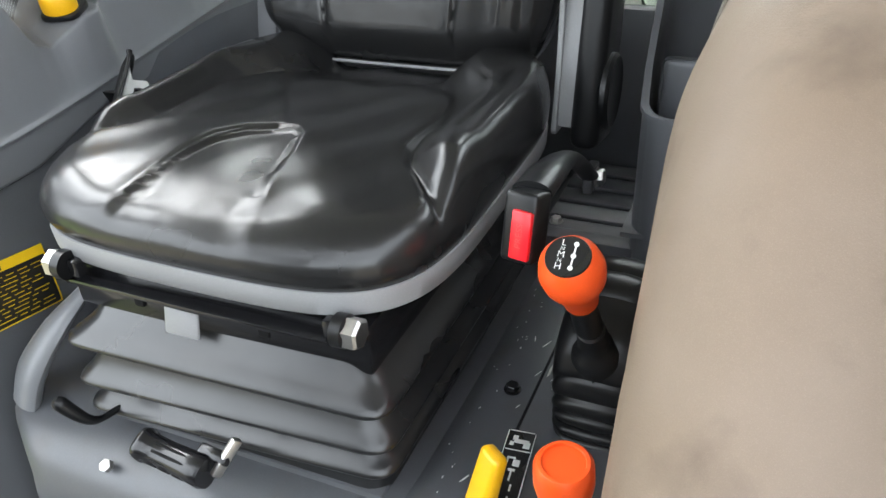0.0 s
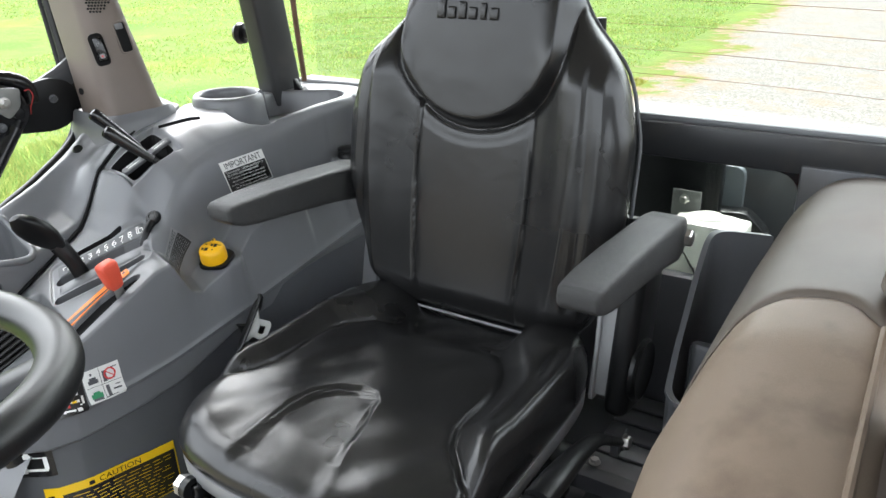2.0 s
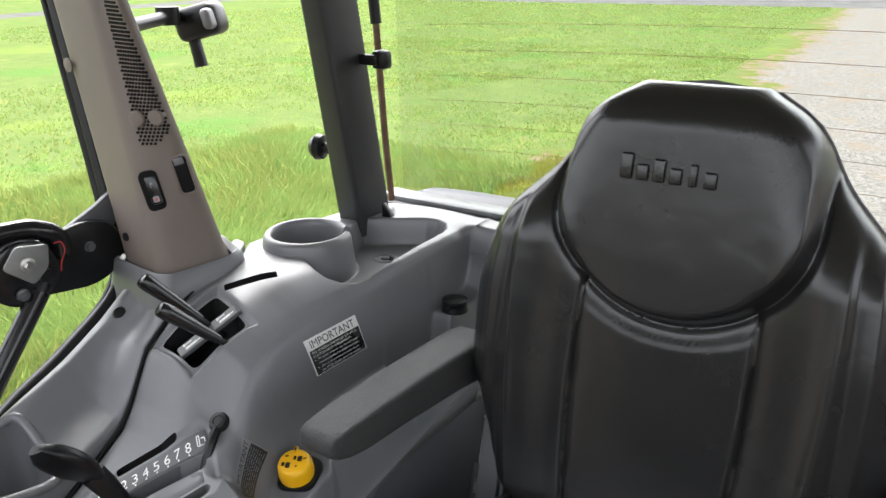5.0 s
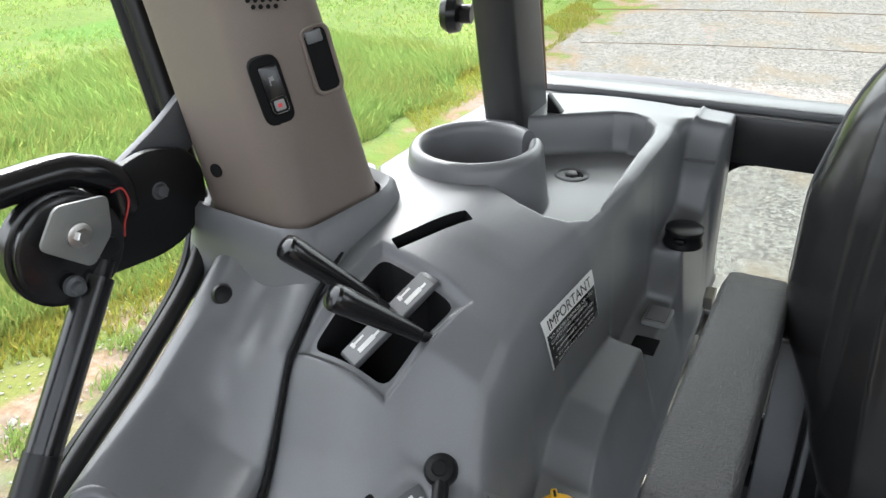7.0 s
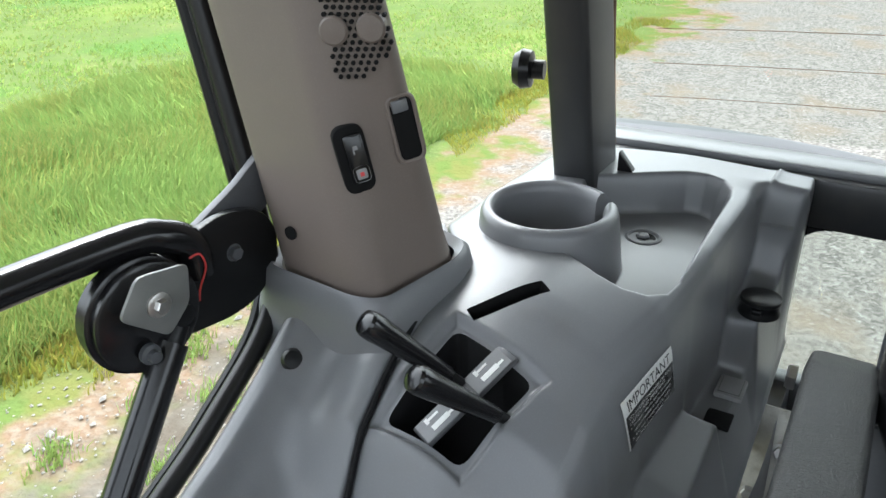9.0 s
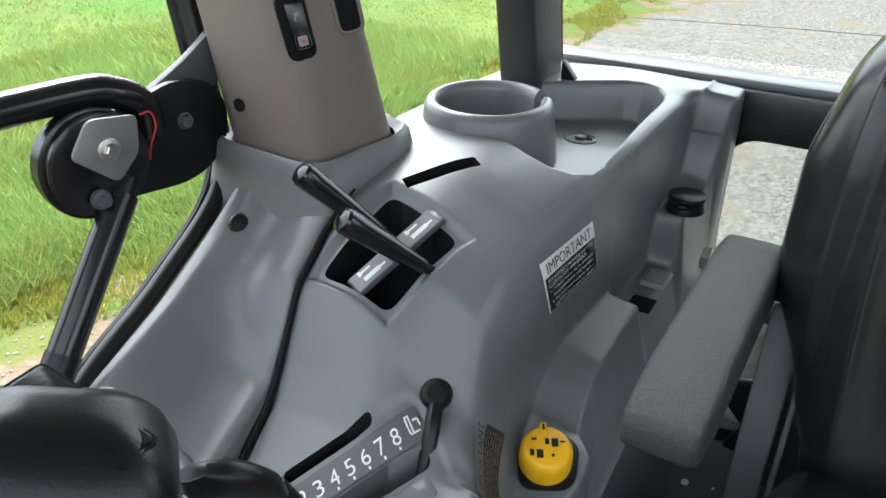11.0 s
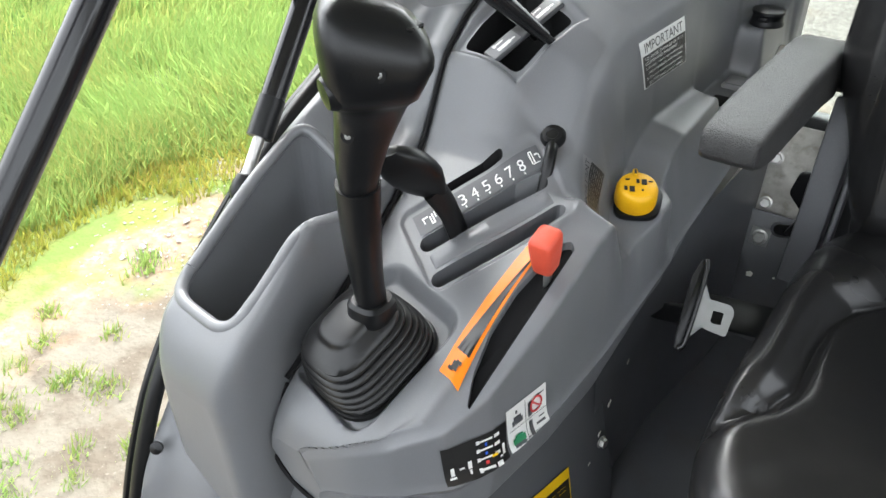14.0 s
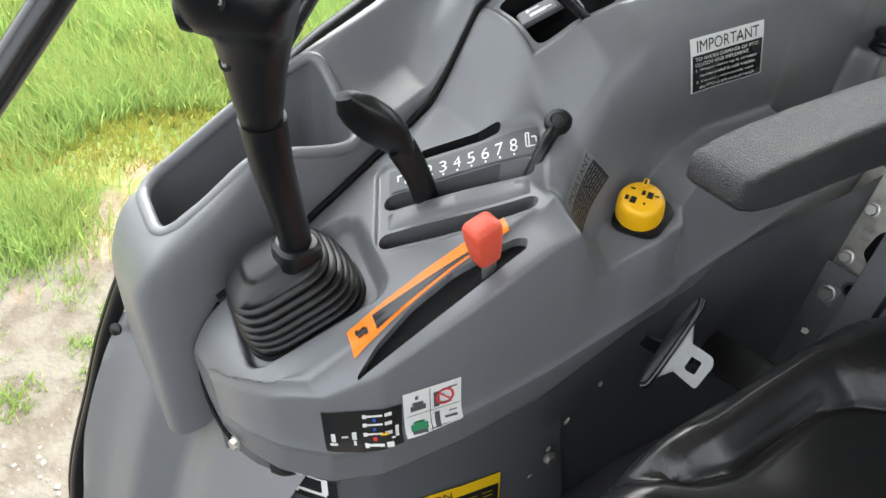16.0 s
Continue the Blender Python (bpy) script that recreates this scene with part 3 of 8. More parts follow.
    part("drain_ring", turned([(0.0185, 0), (0.0180, 0.0018), (0.0160, 0.0026), (0.0145, 0.0016), (0.0130, -0.003), (0.0, -0.003)], 32, drain), GREY, body)
    part("drain_well", turned([(0.0132, -0.0010), (0.0128, 0.0004), (0.0078, 0.0006), (0.0, 0.0006)], 28, drain), PIT, body)
    part("drain_screw", turned([(0.0072, 0.0004), (0.0070, 0.0030), (0.0050, 0.0042), (0.0, 0.0036)], 6, drain), IRON, body)
    # black filler cap, switch pad and socket in the recess beside the wall
    cap = part("round_cap", turned([(0.0200, 0), (0.0200, 0.003), (0.0185, 0.006), (0.0185, 0.013), (0.0195, 0.0145), (0.0190, 0.0175), (0.0150, 0.0188), (0, 0.0190)], 32, Matrix.Translation((-0.3545, 1.024, 1.896))), BLACK, body, "black round plastic cap")
    part("cap_tab", box((0.010, 0.006, 0.006), (-0.3545, 1.0045, 1.906), 0.002), BLACK, cap)
    part("switch_pad", box((0.026, 0.034, 0.006), (-0.3600, 0.966, 1.8380), 0.002), GREY_LIGHT, body)
    part("pad_groove", box((0.0205, 0.027, 0.001), (-0.3600, 0.966, 1.8412), 0.0003), TRAY, body)
    part("pad_face", box((0.0190, 0.0255, 0.001), (-0.3600, 0.966, 1.8416), 0.0003), GREY_LIGHT, body)
    part("switch_socket", box((0.024, 0.026, 0.003), (-0.3610, 0.922, 1.8312), 0.001), PIT, body)
    return body


build_console()


def build_trim():
    """The outer panel with the storage bin, from the pillar's foot along the sill."""
    body = thing("bin_panel", "moulded grey plastic sill panel with an open storage bin", "trim panel")
    ys = np.concatenate([0.292 + 0.034 * (1 - np.cos(np.linspace(0, math.pi / 2, 20)))[:-1], np.linspace(0.326, 0.87, 200)])
    rim = track([(0.3, 1.790), (0.45, 1.864), (0.52, 1.890), (0.60, 1.918), (0.66, 1.948), (0.72, 1.992), (0.75, 2.0), (0.9, 2.0)])
    inner = track([(0.3, 0.070), (0.42, 0.092), (0.46, 0.06), (0.52, 0.028), (0.60, 0.012), (0.66, 0.004), (0.9, 0.002)])
    outer = track([(0.3, 1.70), (0.34, 1.73), (0.41, 1.785), (0.536, 1.872), (0.62, 1.915), (0.70, 1.962), (0.76, 1.985), (0.9, 1.99)])
    x_out = track([(0.3, -0.640), (0.36, -0.652), (0.5, -0.668), (0.9, -0.690)])
    n = 110
    grid = []
    for y in ys:
        xs, zs, zr, zo = X_SEAM(y) - 0.004, Z_SEAM(y) - 0.004, rim(y), outer(y)
        zi = zs + inner(y)
        pts = [(xs, zs - 0.12 * step(0.46, 0.40, y) - 0.02), (xs - 0.0005, zs), (xs - 0.001, zs + 0.4 * (zi - zs)), (xs - 0.004, zi), (xs - 0.022, zi + 0.002), (0.5 * xs + 0.5 * x_out(y), 0.5 * zi + 0.5 * zr - 0.012 * step(0.5, 0.58, y)),
               (x_out(y) + 0.026, zr), (x_out(y) + 0.010, zr - 0.002), (x_out(y) + 0.002, 0.5 * zr + 0.5 * zo), (x_out(y), zo), (x_out(y), zo - 0.05)]
        k = math.sqrt(max(0.0, 1 - max(0.0, (0.326 - y) / 0.034) ** 2))
        pts = [(x + (1 - k) * 0.45 * (-0.585 - x), min(z, 1.60 + (max(z, 1.60) - 1.60) * (0.75 + 0.25 * k))) for x, z in pts]
        p = np.array(round_over(pts, 3))
        d = np.r_[0, np.cumsum(np.hypot(*np.diff(p, axis=0).T))]
        s = np.linspace(0, d[-1], n)
        grid.append(np.stack([np.interp(s, d, p[:, 0]), np.full(n, y), np.interp(s, d, p[:, 1])], 1))
    g = np.array(grid)
    bm = bmesh.new()
    vs = [[bm.verts.new(q) for q in row] for row in g]
    for a, b in zip(vs, vs[1:]):
        for j in range(n - 1):
            bm.faces.new((a[j], a[j + 1], b[j + 1], b[j]))
    bm.faces.new(vs[0])
    mouth = rounded([(-0.636, 0.334), (-0.551, 0.325), (-0.549, 0.520), (-0.652, 0.525)], 0.026, 8)
    cut_opening(bm, mouth, 0.11, 0, 1.74)
    part("shell", bm, GREY, body, angle=50)

    def top_of(x, y):
        row = g[int(np.argmin(np.abs(ys - y)))]
        a, b = row[:-1], row[1:]
        hit = (a[:, 0] - x) * (b[:, 0] - x) <= 0
        return float(np.maximum(a[hit, 2], b[hit, 2]).max())

    around = []
    for (xa, ya), (xb, yb) in zip(mouth, mouth[1:] + mouth[:1]):
        steps = max(1, int(math.hypot(xb - xa, yb - ya) / 0.008))
        around += [(xa + (xb - xa) * k / steps, ya + (yb - ya) * k / steps) for k in range(steps)]
    lip = [top_of(x, y) for x, y in around]
    heights = np.convolve(np.r_[lip[-2:], lip, lip[:2]], np.ones(5) / 5, mode="valid")
    ring = [(x, y, float(z) - 0.0040) for (x, y), z in zip(around, heights)]
    part("mouth_lip", tube(ring + [ring[0]], 0.0060, 12, 2), GREY, body)
    # black tubes painted as the shade in the gap between the panel and the console
    gap = tube([(X_SEAM(y) - 0.0015, y, Z_SEAM(y) - 0.0015) for y in np.linspace(0.356, 0.80, 40)], 0.0026, 6, 1)
    part("gap_seal", gap, PIT, body)
    part("front_gap", tube([(-0.5275, 0.356, 1.736), (-0.530, 0.344, 1.712), (-0.532, 0.335, 1.685), (-0.529, 0.329, 1.664), (-0.505, 0.3245, 1.650), (-0.475, 0.3245, 1.642), (-0.455, 0.328, 1.638)], 0.0020, 6, 6), PIT, body)
    part("clip", turned([(0.0095, 0), (0.0095, 0.003), (0.007, 0.0065), (0, 0.007)], 20, along((-0.650, 0.676, 1.953), (-0.55, 0.60, 2.05))), BLACK, body)
    return body


build_trim()


def knee_point(y, z, dx):
    return (X_IN(max(y, 0.32)) + dx + 0.010 * float(step(0.45, 0.6, y)), y + 0.006 * float(step(0.4, 0.33, y)), z)


def build_knee_panel():
    """The lower panel under the console's lip, and the dark side of the seat deck behind it."""
    bm = bmesh.new()
    loops = []
    for z, dx in ((1.66, -0.026), (1.63, -0.022), (1.57, -0.012), (1.50, 0.006), (1.42, 0.012)):
        loops.append([knee_point(y, z, dx) for y in np.linspace(0.322, 0.62, 60)])
    rings(bm, loops, False, False)
    bmesh.ops.recalc_face_normals(bm, faces=bm.faces[:])
    panel = thing("knee_panel", "plain grey plastic panel below the side console", "trim panel")
    part("upper_panel", bm, TRAY, panel, angle=60)
    lower = bmesh.new()
    rings(lower, [[knee_point(y, z, dx) for y in np.linspace(0.322, 0.62, 60)] for z, dx in ((1.430, 0.0085), (1.418, 0.011), (1.10, 0.012))], False, False)
    bmesh.ops.recalc_face_normals(lower, faces=lower.faces[:])
    part("lower_panel", lower, TRAY, panel, angle=60)
    bolt("panel_bolt", knee_point(0.600, 1.560, -0.004), (1, -0.2, 0.1), 0.012, STEEL, panel)
    bm = bmesh.new()
    loops = [[(-0.345 + dx + 0.026 * float(step(0.70, 0.98, y)), y, z + 0.05 * step(0.66, 0.95, y) * (z > 1.6)) for y in np.linspace(0.60, 1.16, 20)] for z, dx in ((1.70, 0.0), (1.63, 0.004), (1.50, 0.012), (1.40, 0.015))]
    rings(bm, loops, False, False)
    bmesh.ops.recalc_face_normals(bm, faces=bm.faces[:])
    whole("deck_side_plate", bm, IRON, "dark painted sheet metal beside the seat", "sheet metal", angle=60)


build_knee_panel()

# ---- operator's seat ----
def way_to(x, y, pts):
    """The distance to a bent line."""
    best = None
    for a, b in zip(pts, pts[1:]):
        vx, vy = b[0] - a[0], b[1] - a[1]
        t = np.clip(((x - a[0]) * vx + (y - a[1]) * vy) / (vx * vx + vy * vy), 0, 1)
        d = np.hypot(x - a[0] - t * vx, y - a[1] - t * vy)
        best = d if best is None else np.minimum(best, d)
    return best


ARCH = [(-0.066, 0.430), (-0.070, 0.480), (-0.069, 0.540), (-0.060, 0.575), (-0.040, 0.601), (-0.010, 0.613), (0.012, 0.610), (0.026, 0.597), (0.036, 0.560), (0.047, 0.500), (0.062, 0.435)]
BOLSTER = [(0.228, 0.505), (0.192, 0.550), (0.166, 0.580), (0.155, 0.610), (0.154, 0.660), (0.152, 0.710), (0.138, 0.750), (0.110, 0.785), (0.085, 0.80)]


def cushion_height(x, y):
    """The relief of the seat cushion's cover, above its level top."""
    ax = np.abs(x + 0.010)
    inner = np.interp(y, [0.43, 0.505, 0.55, 0.58, 0.61, 0.66, 0.71, 0.75, 0.785, 0.82, 0.92], [0.25, 0.228, 0.192, 0.166, 0.155, 0.154, 0.152, 0.138, 0.110, 0.09, 0.08])
    h = 0.021 * step(0.0, 0.055, ax - inner) * step(0.47, 0.56, y)
    h += 0.006 * np.exp(-((ax - inner - 0.028) / 0.020) ** 2) * step(0.50, 0.56, y)
    h -= 0.0085 * np.exp(-way_to(ax, y, BOLSTER) / 0.0038)
    h -= 0.0045 * np.exp(-way_to(ax, y, [(0.150, 0.655), (0.152, 0.607), (0.162, 0.581), (0.202, 0.533)]) / 0.0030)
    h -= 0.0085 * np.exp(-way_to(ax, y, [(0.158, 0.668), (0.180, 0.655), (0.222, 0.628)]) / 0.0040)
    h -= 0.0040 * np.exp(-way_to(ax, y, [(0.166, 0.672), (0.176, 0.705)]) / 0.0040)
    h -= 0.005 * np.exp(-(way_to(ax, y, [(0.195, 0.62), (0.203, 0.70), (0.195, 0.80)]) / 0.009) ** 2)
    # arched panel at the front, let in below its seam
    d = way_to(x, y, ARCH)
    arch_in = np.interp(y, [0.43, 0.48, 0.54, 0.575, 0.601, 0.613], [0.064, 0.061, 0.054, 0.045, 0.030, 0.0])
    inside = (np.abs(x + 0.008 - 0.02 * (0.5 - y)) < arch_in) & (y < 0.613)
    h += np.where(inside, -0.0040 * step(0.0, 0.014, d), 0.0022 * np.exp(-d / 0.014)) * step(0.415, 0.47, y)
    h -= 0.0026 * np.exp(-(d / 0.0042) ** 2) * step(0.41, 0.45, y)
    h -= 0.0030 * np.exp(-way_to(x, y, [(-0.019, 0.468), (0.005, 0.450), (0.044, 0.432), (0.066, 0.428)]) / 0.0050)
    h += 0.0045 * np.exp(-((x + 0.005) / 0.040) ** 2 - ((y - 0.485) / 0.045) ** 2)
    # dip towards the backrest and the fall to the front edge
    h -= 0.026 * step(0.74, 0.88, y) * step(0.15, 0.08, ax)
    h -= 0.012 * np.exp(-way_to(x, y, [(-0.075, 0.83), (-0.045, 0.79)]) / 0.008)
    h -= 0.006 * step(0.52, 0.43, y)
    h += 0.0035 * step(0.06, 0.15, ax) * np.exp(-((y - 0.475) / 0.03) ** 2)
    h += 0.0008 * np.sin(46 * x + 31 * y) + 0.0006 * np.sin(71 * x - 53 * y)
    return h


def build_seat():
    seat = thing("operator_seat", "black vinyl tractor seat with a high backrest and armrests", "seat")
    # cushion: a rounded outline drawn up over a domed top
    n, rows = 360, []
    for k in range(n):
        a = 2 * math.pi * k / n
        c, s = math.cos(a), math.sin(a)
        e = 0.40
        px, py = math.copysign(abs(c) ** e, c), math.copysign(abs(s) ** e, s)
        wide = 0.222 - 0.010 * (0.5 + 0.5 * py) - 0.006 * (0.5 - 0.5 * py) ** 2
        rows.append((px * wide + 0.002, 0.672 + 0.236 * py - 0.010 * (1 - (px * wide / 0.222) ** 2) * (0.5 - 0.5 * py)))
    rim = np.array(rows)
    bm = bmesh.new()
    loops = []
    for f, z in ((0.975, 1.668), (1.0, 1.674), (1.016, 1.686), (1.018, 1.697), (1.006, 1.710), (0.985, 1.7185), (0.955, 1.7255), (0.92, 1.7295), (0.88, 1.731)) + tuple((0.88 * (1 - (i / 130)), 1.731) for i in range(1, 130)):
        qx, qy = 0.002 + (rim[:, 0] - 0.002) * f, 0.672 + (rim[:, 1] - 0.672) * f
        zz = z + cushion_height(qx, qy) * min(1.0, max(0.0, (z - 1.690) / 0.03)) - 0.008 * step(0.60, 0.43, qy) * (z - 1.668) / 0.06
        loops.append([(float(a), float(b), float(c)) for a, b, c in zip(qx, qy, zz)])
    rings(bm, loops, True, False)
    bm.verts.ensure_lookup_table()
    bm.faces.new(bm.verts[-n:])
    bmesh.ops.recalc_face_normals(bm, faces=bm.faces[:])
    part("seat_cushion", bm, VINYL, seat, "glossy black vinyl cushion with moulded creases", angle=80)
    bm = bmesh.new()
    loops = [[(x * f, 0.672 + (y - 0.672) * f, z) for x, y in rows[::2]] for f, z in ((0.90, 1.650), (0.985, 1.648), (1.006, 1.652), (1.010, 1.668), (1.006, 1.673), (0.97, 1.675))]
    rings(bm, loops, True, True)
    bmesh.ops.recalc_face_normals(bm, faces=bm.faces[:])
    part("seat_pan", bm, GREY_LIGHT, seat, "light grey plastic seat pan", angle=50)

    # backrest
    lean = 0.17

    def back_point(u, w, d):
        """u across, w up along the back, d out of it (towards the front)."""
        z = 1.712 + w * math.cos(lean) + d * math.sin(lean)
        return Vector((u - 0.012, 0.905 + w * math.sin(lean) - d * math.cos(lean), z))

    fine_w = np.linspace(-0.02, 0.57, 296)
    raw_half = np.interp(fine_w, [0, 0.03, 0.08, 0.18, 0.30, 0.37, 0.40, 0.42, 0.44, 0.46, 0.48, 0.505, 0.525, 0.54, 0.55], [0.168, 0.196, 0.215, 0.236, 0.236, 0.218, 0.204, 0.186, 0.166, 0.148, 0.136, 0.123, 0.106, 0.083, 0.055])
    bell = np.hanning(25) / np.hanning(25).sum()
    smooth_half = np.convolve(np.pad(raw_half, 12, mode="edge"), bell, mode="valid")
    half = lambda w: float(np.interp(w, fine_w, smooth_half))
    nw, nu = 210, 190
    front = []
    for i in range(nw + 1):
        w = 0.55 * i / nw
        h = half(w)
        row = []
        for j in range(nu + 1):
            s = -1 + 2 * j / nu
            u = h * s if s > 0 else (h - 0.022 * step(0.0, 0.04, w) * step(0.22, 0.10, w)) * s
            edge = abs(s)
            d = 0.052 * math.sqrt(max(0.0, 1 - edge ** 6)) * (0.35 + 0.65 * math.sin(min(1.0, w / 0.05) * math.pi / 2)) * math.sqrt(max(0.0, 1 - max(0.0, (w - 0.50) / 0.052) ** 2))
            au = abs(u)
            groove = 0.085 + 0.012 * math.sin(w * 7)
            wing = step(0.02, 0.09, w) * step(0.45, 0.36, w)
            d += 0.027 * step(groove, groove + 0.075, au) * step(0.0, 0.06, w) * step(0.46, 0.36, w)
            d -= 0.007 * math.exp(-abs(au - groove) / 0.0032) * step(0.0, 0.03, w) * step(0.36, 0.33, w)
            # stretched folds of the cover on the side bolsters
            d += wing * (0.0030 * math.exp(-((au - 0.150 - 0.020 * math.sin(5 * w)) / 0.006) ** 2) - 0.0035 * math.exp(-((au - 0.168 - 0.018 * math.sin(6 * w + 0.4)) / 0.006) ** 2) + 0.0025 * math.exp(-((au - 0.190 - 0.012 * math.sin(7 * w)) / 0.005) ** 2))
            # head pad: a shield that stands proud, wide at the top and rounded below
            shield = math.hypot(au / 0.128, max(0.0, 0.425 - w) / 0.120) if w < 0.425 else au / (0.128 - 0.1 * max(0.0, w - 0.47))
            d += 0.020 * step(1.06, 0.93, shield)
            d -= 0.008 * math.exp(-abs(shield - 1.07) / 0.035) * step(0.27, 0.30, w)
            # gathered band below the head pad
            if au < 0.10 and w < 0.36:
                band = float(step(1.06, 1.10, shield) * step(1.30, 1.22, shield) * step(0.100, 0.088, au))
                d += band * (0.0004 * math.sin(u * 900 + 2 * math.sin(w * 300)) - 0.001)
            row.append(back_point(u, w, d))
        front.append(row)
    bm = bmesh.new()
    vf = [[bm.verts.new(p) for p in row] for row in front]
    vb = []
    for i in range(nw + 1):
        w = 0.55 * i / nw
        vb.append([bm.verts.new(back_point((half(w) - (0.022 * step(0.0, 0.04, w) * step(0.22, 0.10, w) if j < nu / 2 else 0)) * (-1 + 2 * j / nu) * 0.97, w, -0.028 * math.sqrt(max(0, 1 - abs(-1 + 2 * j / nu) ** 4)) - 0.004)) for j in range(nu + 1)])
    for i in range(nw):
        for j in range(nu):
            bm.faces.new((vf[i][j], vf[i][j + 1], vf[i + 1][j + 1], vf[i + 1][j]))
            bm.faces.new((vb[i][j], vb[i + 1][j], vb[i + 1][j + 1], vb[i][j + 1]))
        for a, b, k in ((vf, vb, 0), (vb, vf, nu)):
            bm.faces.new((a[i][k], a[i + 1][k], b[i + 1][k], b[i][k]))
    for j in range(nu):
        bm.faces.new((vf[0][j], vb[0][j], vb[0][j + 1], vf[0][j + 1]))
        bm.faces.new((vf[nw][j], vf[nw][j + 1], vb[nw][j + 1], vb[nw][j]))
    bmesh.ops.recalc_face_normals(bm, faces=bm.faces[:])
    part("backrest", bm, VINYL, seat, "glossy black vinyl backrest with a padded head part", angle=85)
    # pale welt along the cover's edge
    left = [back_point(-half(w) + 0.022 * step(0.0, 0.04, w) * step(0.22, 0.10, w) + 0.0012, w, -0.002) for w in np.linspace(0.0, 0.545, 40)]
    right = [back_point(half(w) - 0.0012, w, -0.002) for w in np.linspace(0.545, 0.0, 40)]
    part("welt", tube(left + [back_point(0, 0.553, -0.006)] + right, 0.0027, 8, 1), TRAY, seat, "grey edge welt")
    part("lower_welt", tube([back_point(u, -0.004 + 0.006 * (abs(u) > 0.15), 0.022) for u in np.linspace(-0.172, 0.172, 16)], 0.0022, 8, 1), GREY_LIGHT, seat)
    # raised maker's mark, as six plain rounded bars
    for k, (wide, tall) in enumerate(((0.0130, 0.027), (0.0125, 0.017), (0.0125, 0.024), (0.0125, 0.017), (0.0080, 0.023), (0.0125, 0.017))):
        at = back_point(-0.054 + 0.0172 * k, 0.448 + tall / 2, 0.0735)
        part("raised_mark", box((wide, 0.005, tall), (0, 0, 0), 0.0022, 3, frame_of(at, (1, 0, 0), (0, math.sin(lean), math.cos(lean))) @ pose(0, 0, 0, 90, 0, 0)), VINYL, seat)
    # side plates, pivot discs and armrests
    for s in (1, -1):
        x = 0.218 * s - 0.004
        plate = slab([(0.845, 1.655), (0.905, 1.655), (0.93, 1.74), (0.955, 1.90), (0.915, 1.90), (0.872, 1.86), (0.862, 1.74)], -0.003, 0.003, 0.001, Matrix(((0, 0, 1, x), (1, 0, 0, 0), (0, 1, 0, 0), (0, 0, 0, 1))), 0.01)
        if s > 0:
            part("side_plate", plate, GREY_LIGHT, seat)
            part("side_flange", box((0.034, 0.004, 0.20), (0.228, 0.872, 1.762), 0.0015, 2, pose(0, 0, 0, -8, 0, 0)), GREY_LIGHT, seat, "light grey steel flange")
        else:
            plate.free()
            part("side_upright", box((0.032, 0.038, 0.23), (-0.228, 0.932, 1.745), 0.004, 2, pose(0, 0, 0, -12, 0, 0)), SEAT_STEEL, seat, "dark grey steel upright")
            part("upright_strap", box((0.006, 0.030, 0.13), (-0.204, 0.922, 1.725), 0.002, 2, pose(0, 0, 0, -12, 0, 0)), SEAT_STEEL, seat)
            hook = slab(rounded([(-0.262, 1.745), (-0.238, 1.752), (-0.236, 1.655), (-0.262, 1.655), (-0.245, 1.690), (-0.268, 1.715)], 0.006), 0, 0.010, 0.002, Matrix(((1, 0, 0, 0), (0, 0, -1, 0.972), (0, 1, 0, 0), (0, 0, 0, 1))))
            part("recliner_hook", hook, BLACK, seat)
        if s > 0:
            part("recliner_cover", box((0.036, 0.095, 0.26), (x + 0.036 * s, 0.912, 1.760), 0.014, 4, pose(0, 0, 0, -10, 0, 0)), BLACK, seat)
        if s > 0:
            part("recliner_disc", turned([(0.046, 0), (0.046, 0.006), (0.042, 0.010), (0.038, 0.007), (0, 0.007)], 36, Matrix.Translation((x + 0.052 * s, 0.893, 1.700)) @ pose(0, 0, 0, 0, 90 * s, 0)), BLACK, seat)
        pad = bmesh.new()
        ax = 0.272 * s
        loops = []
        for y, hw, zt, zb in ((0.637, 0.0205, 1.922, 1.911), (0.639, 0.0230, 1.927, 1.907), (0.645, 0.0250, 1.9305, 1.902), (0.662, 0.0262, 1.932, 1.895), (0.69, 0.0275, 1.933, 1.890), (0.76, 0.028, 1.932, 1.884), (0.86, 0.0285, 1.927, 1.873), (0.92, 0.029, 1.923, 1.862), (0.945, 0.027, 1.919, 1.866), (0.95, 0.022, 1.912, 1.874)):
            zm, hh = (zt + zb) / 2, (zt - zb) / 2
            loops.append([(ax + hw * math.copysign(abs(math.cos(a)) ** 0.24, math.cos(a)), y, zm + hh * math.copysign(abs(math.sin(a)) ** 0.30, math.sin(a))) for a in (2 * math.pi * k / 40 for k in range(40))])
        rings(pad, loops, True, True)
        bmesh.ops.recalc_face_normals(pad, faces=pad.faces[:])
        part("armrest", pad, ARM, seat, "black grained foam armrest", angle=60)
        part("armrest_hinge", tube([(0.215 * s, 0.945, 1.885), (0.262 * s, 0.945, 1.885)], 0.021, 20, 1, smooth=False), BLACK, seat)
        part("hinge_nut", turned([(0.012, 0), (0.012, 0.006), (0.010, 0.008)], 6, Matrix.Translation((0.305 * s, 0.926, 1.897)) @ pose(0, 0, 0, 0, 90 * s, 0)), STEEL, seat)
    # suspension: upper frame with its pins, bellows, levers
    part("upper_frame", box((0.330, 0.40, 0.050), (0.012, 0.64, 1.617), 0.003), GLOSS, seat)
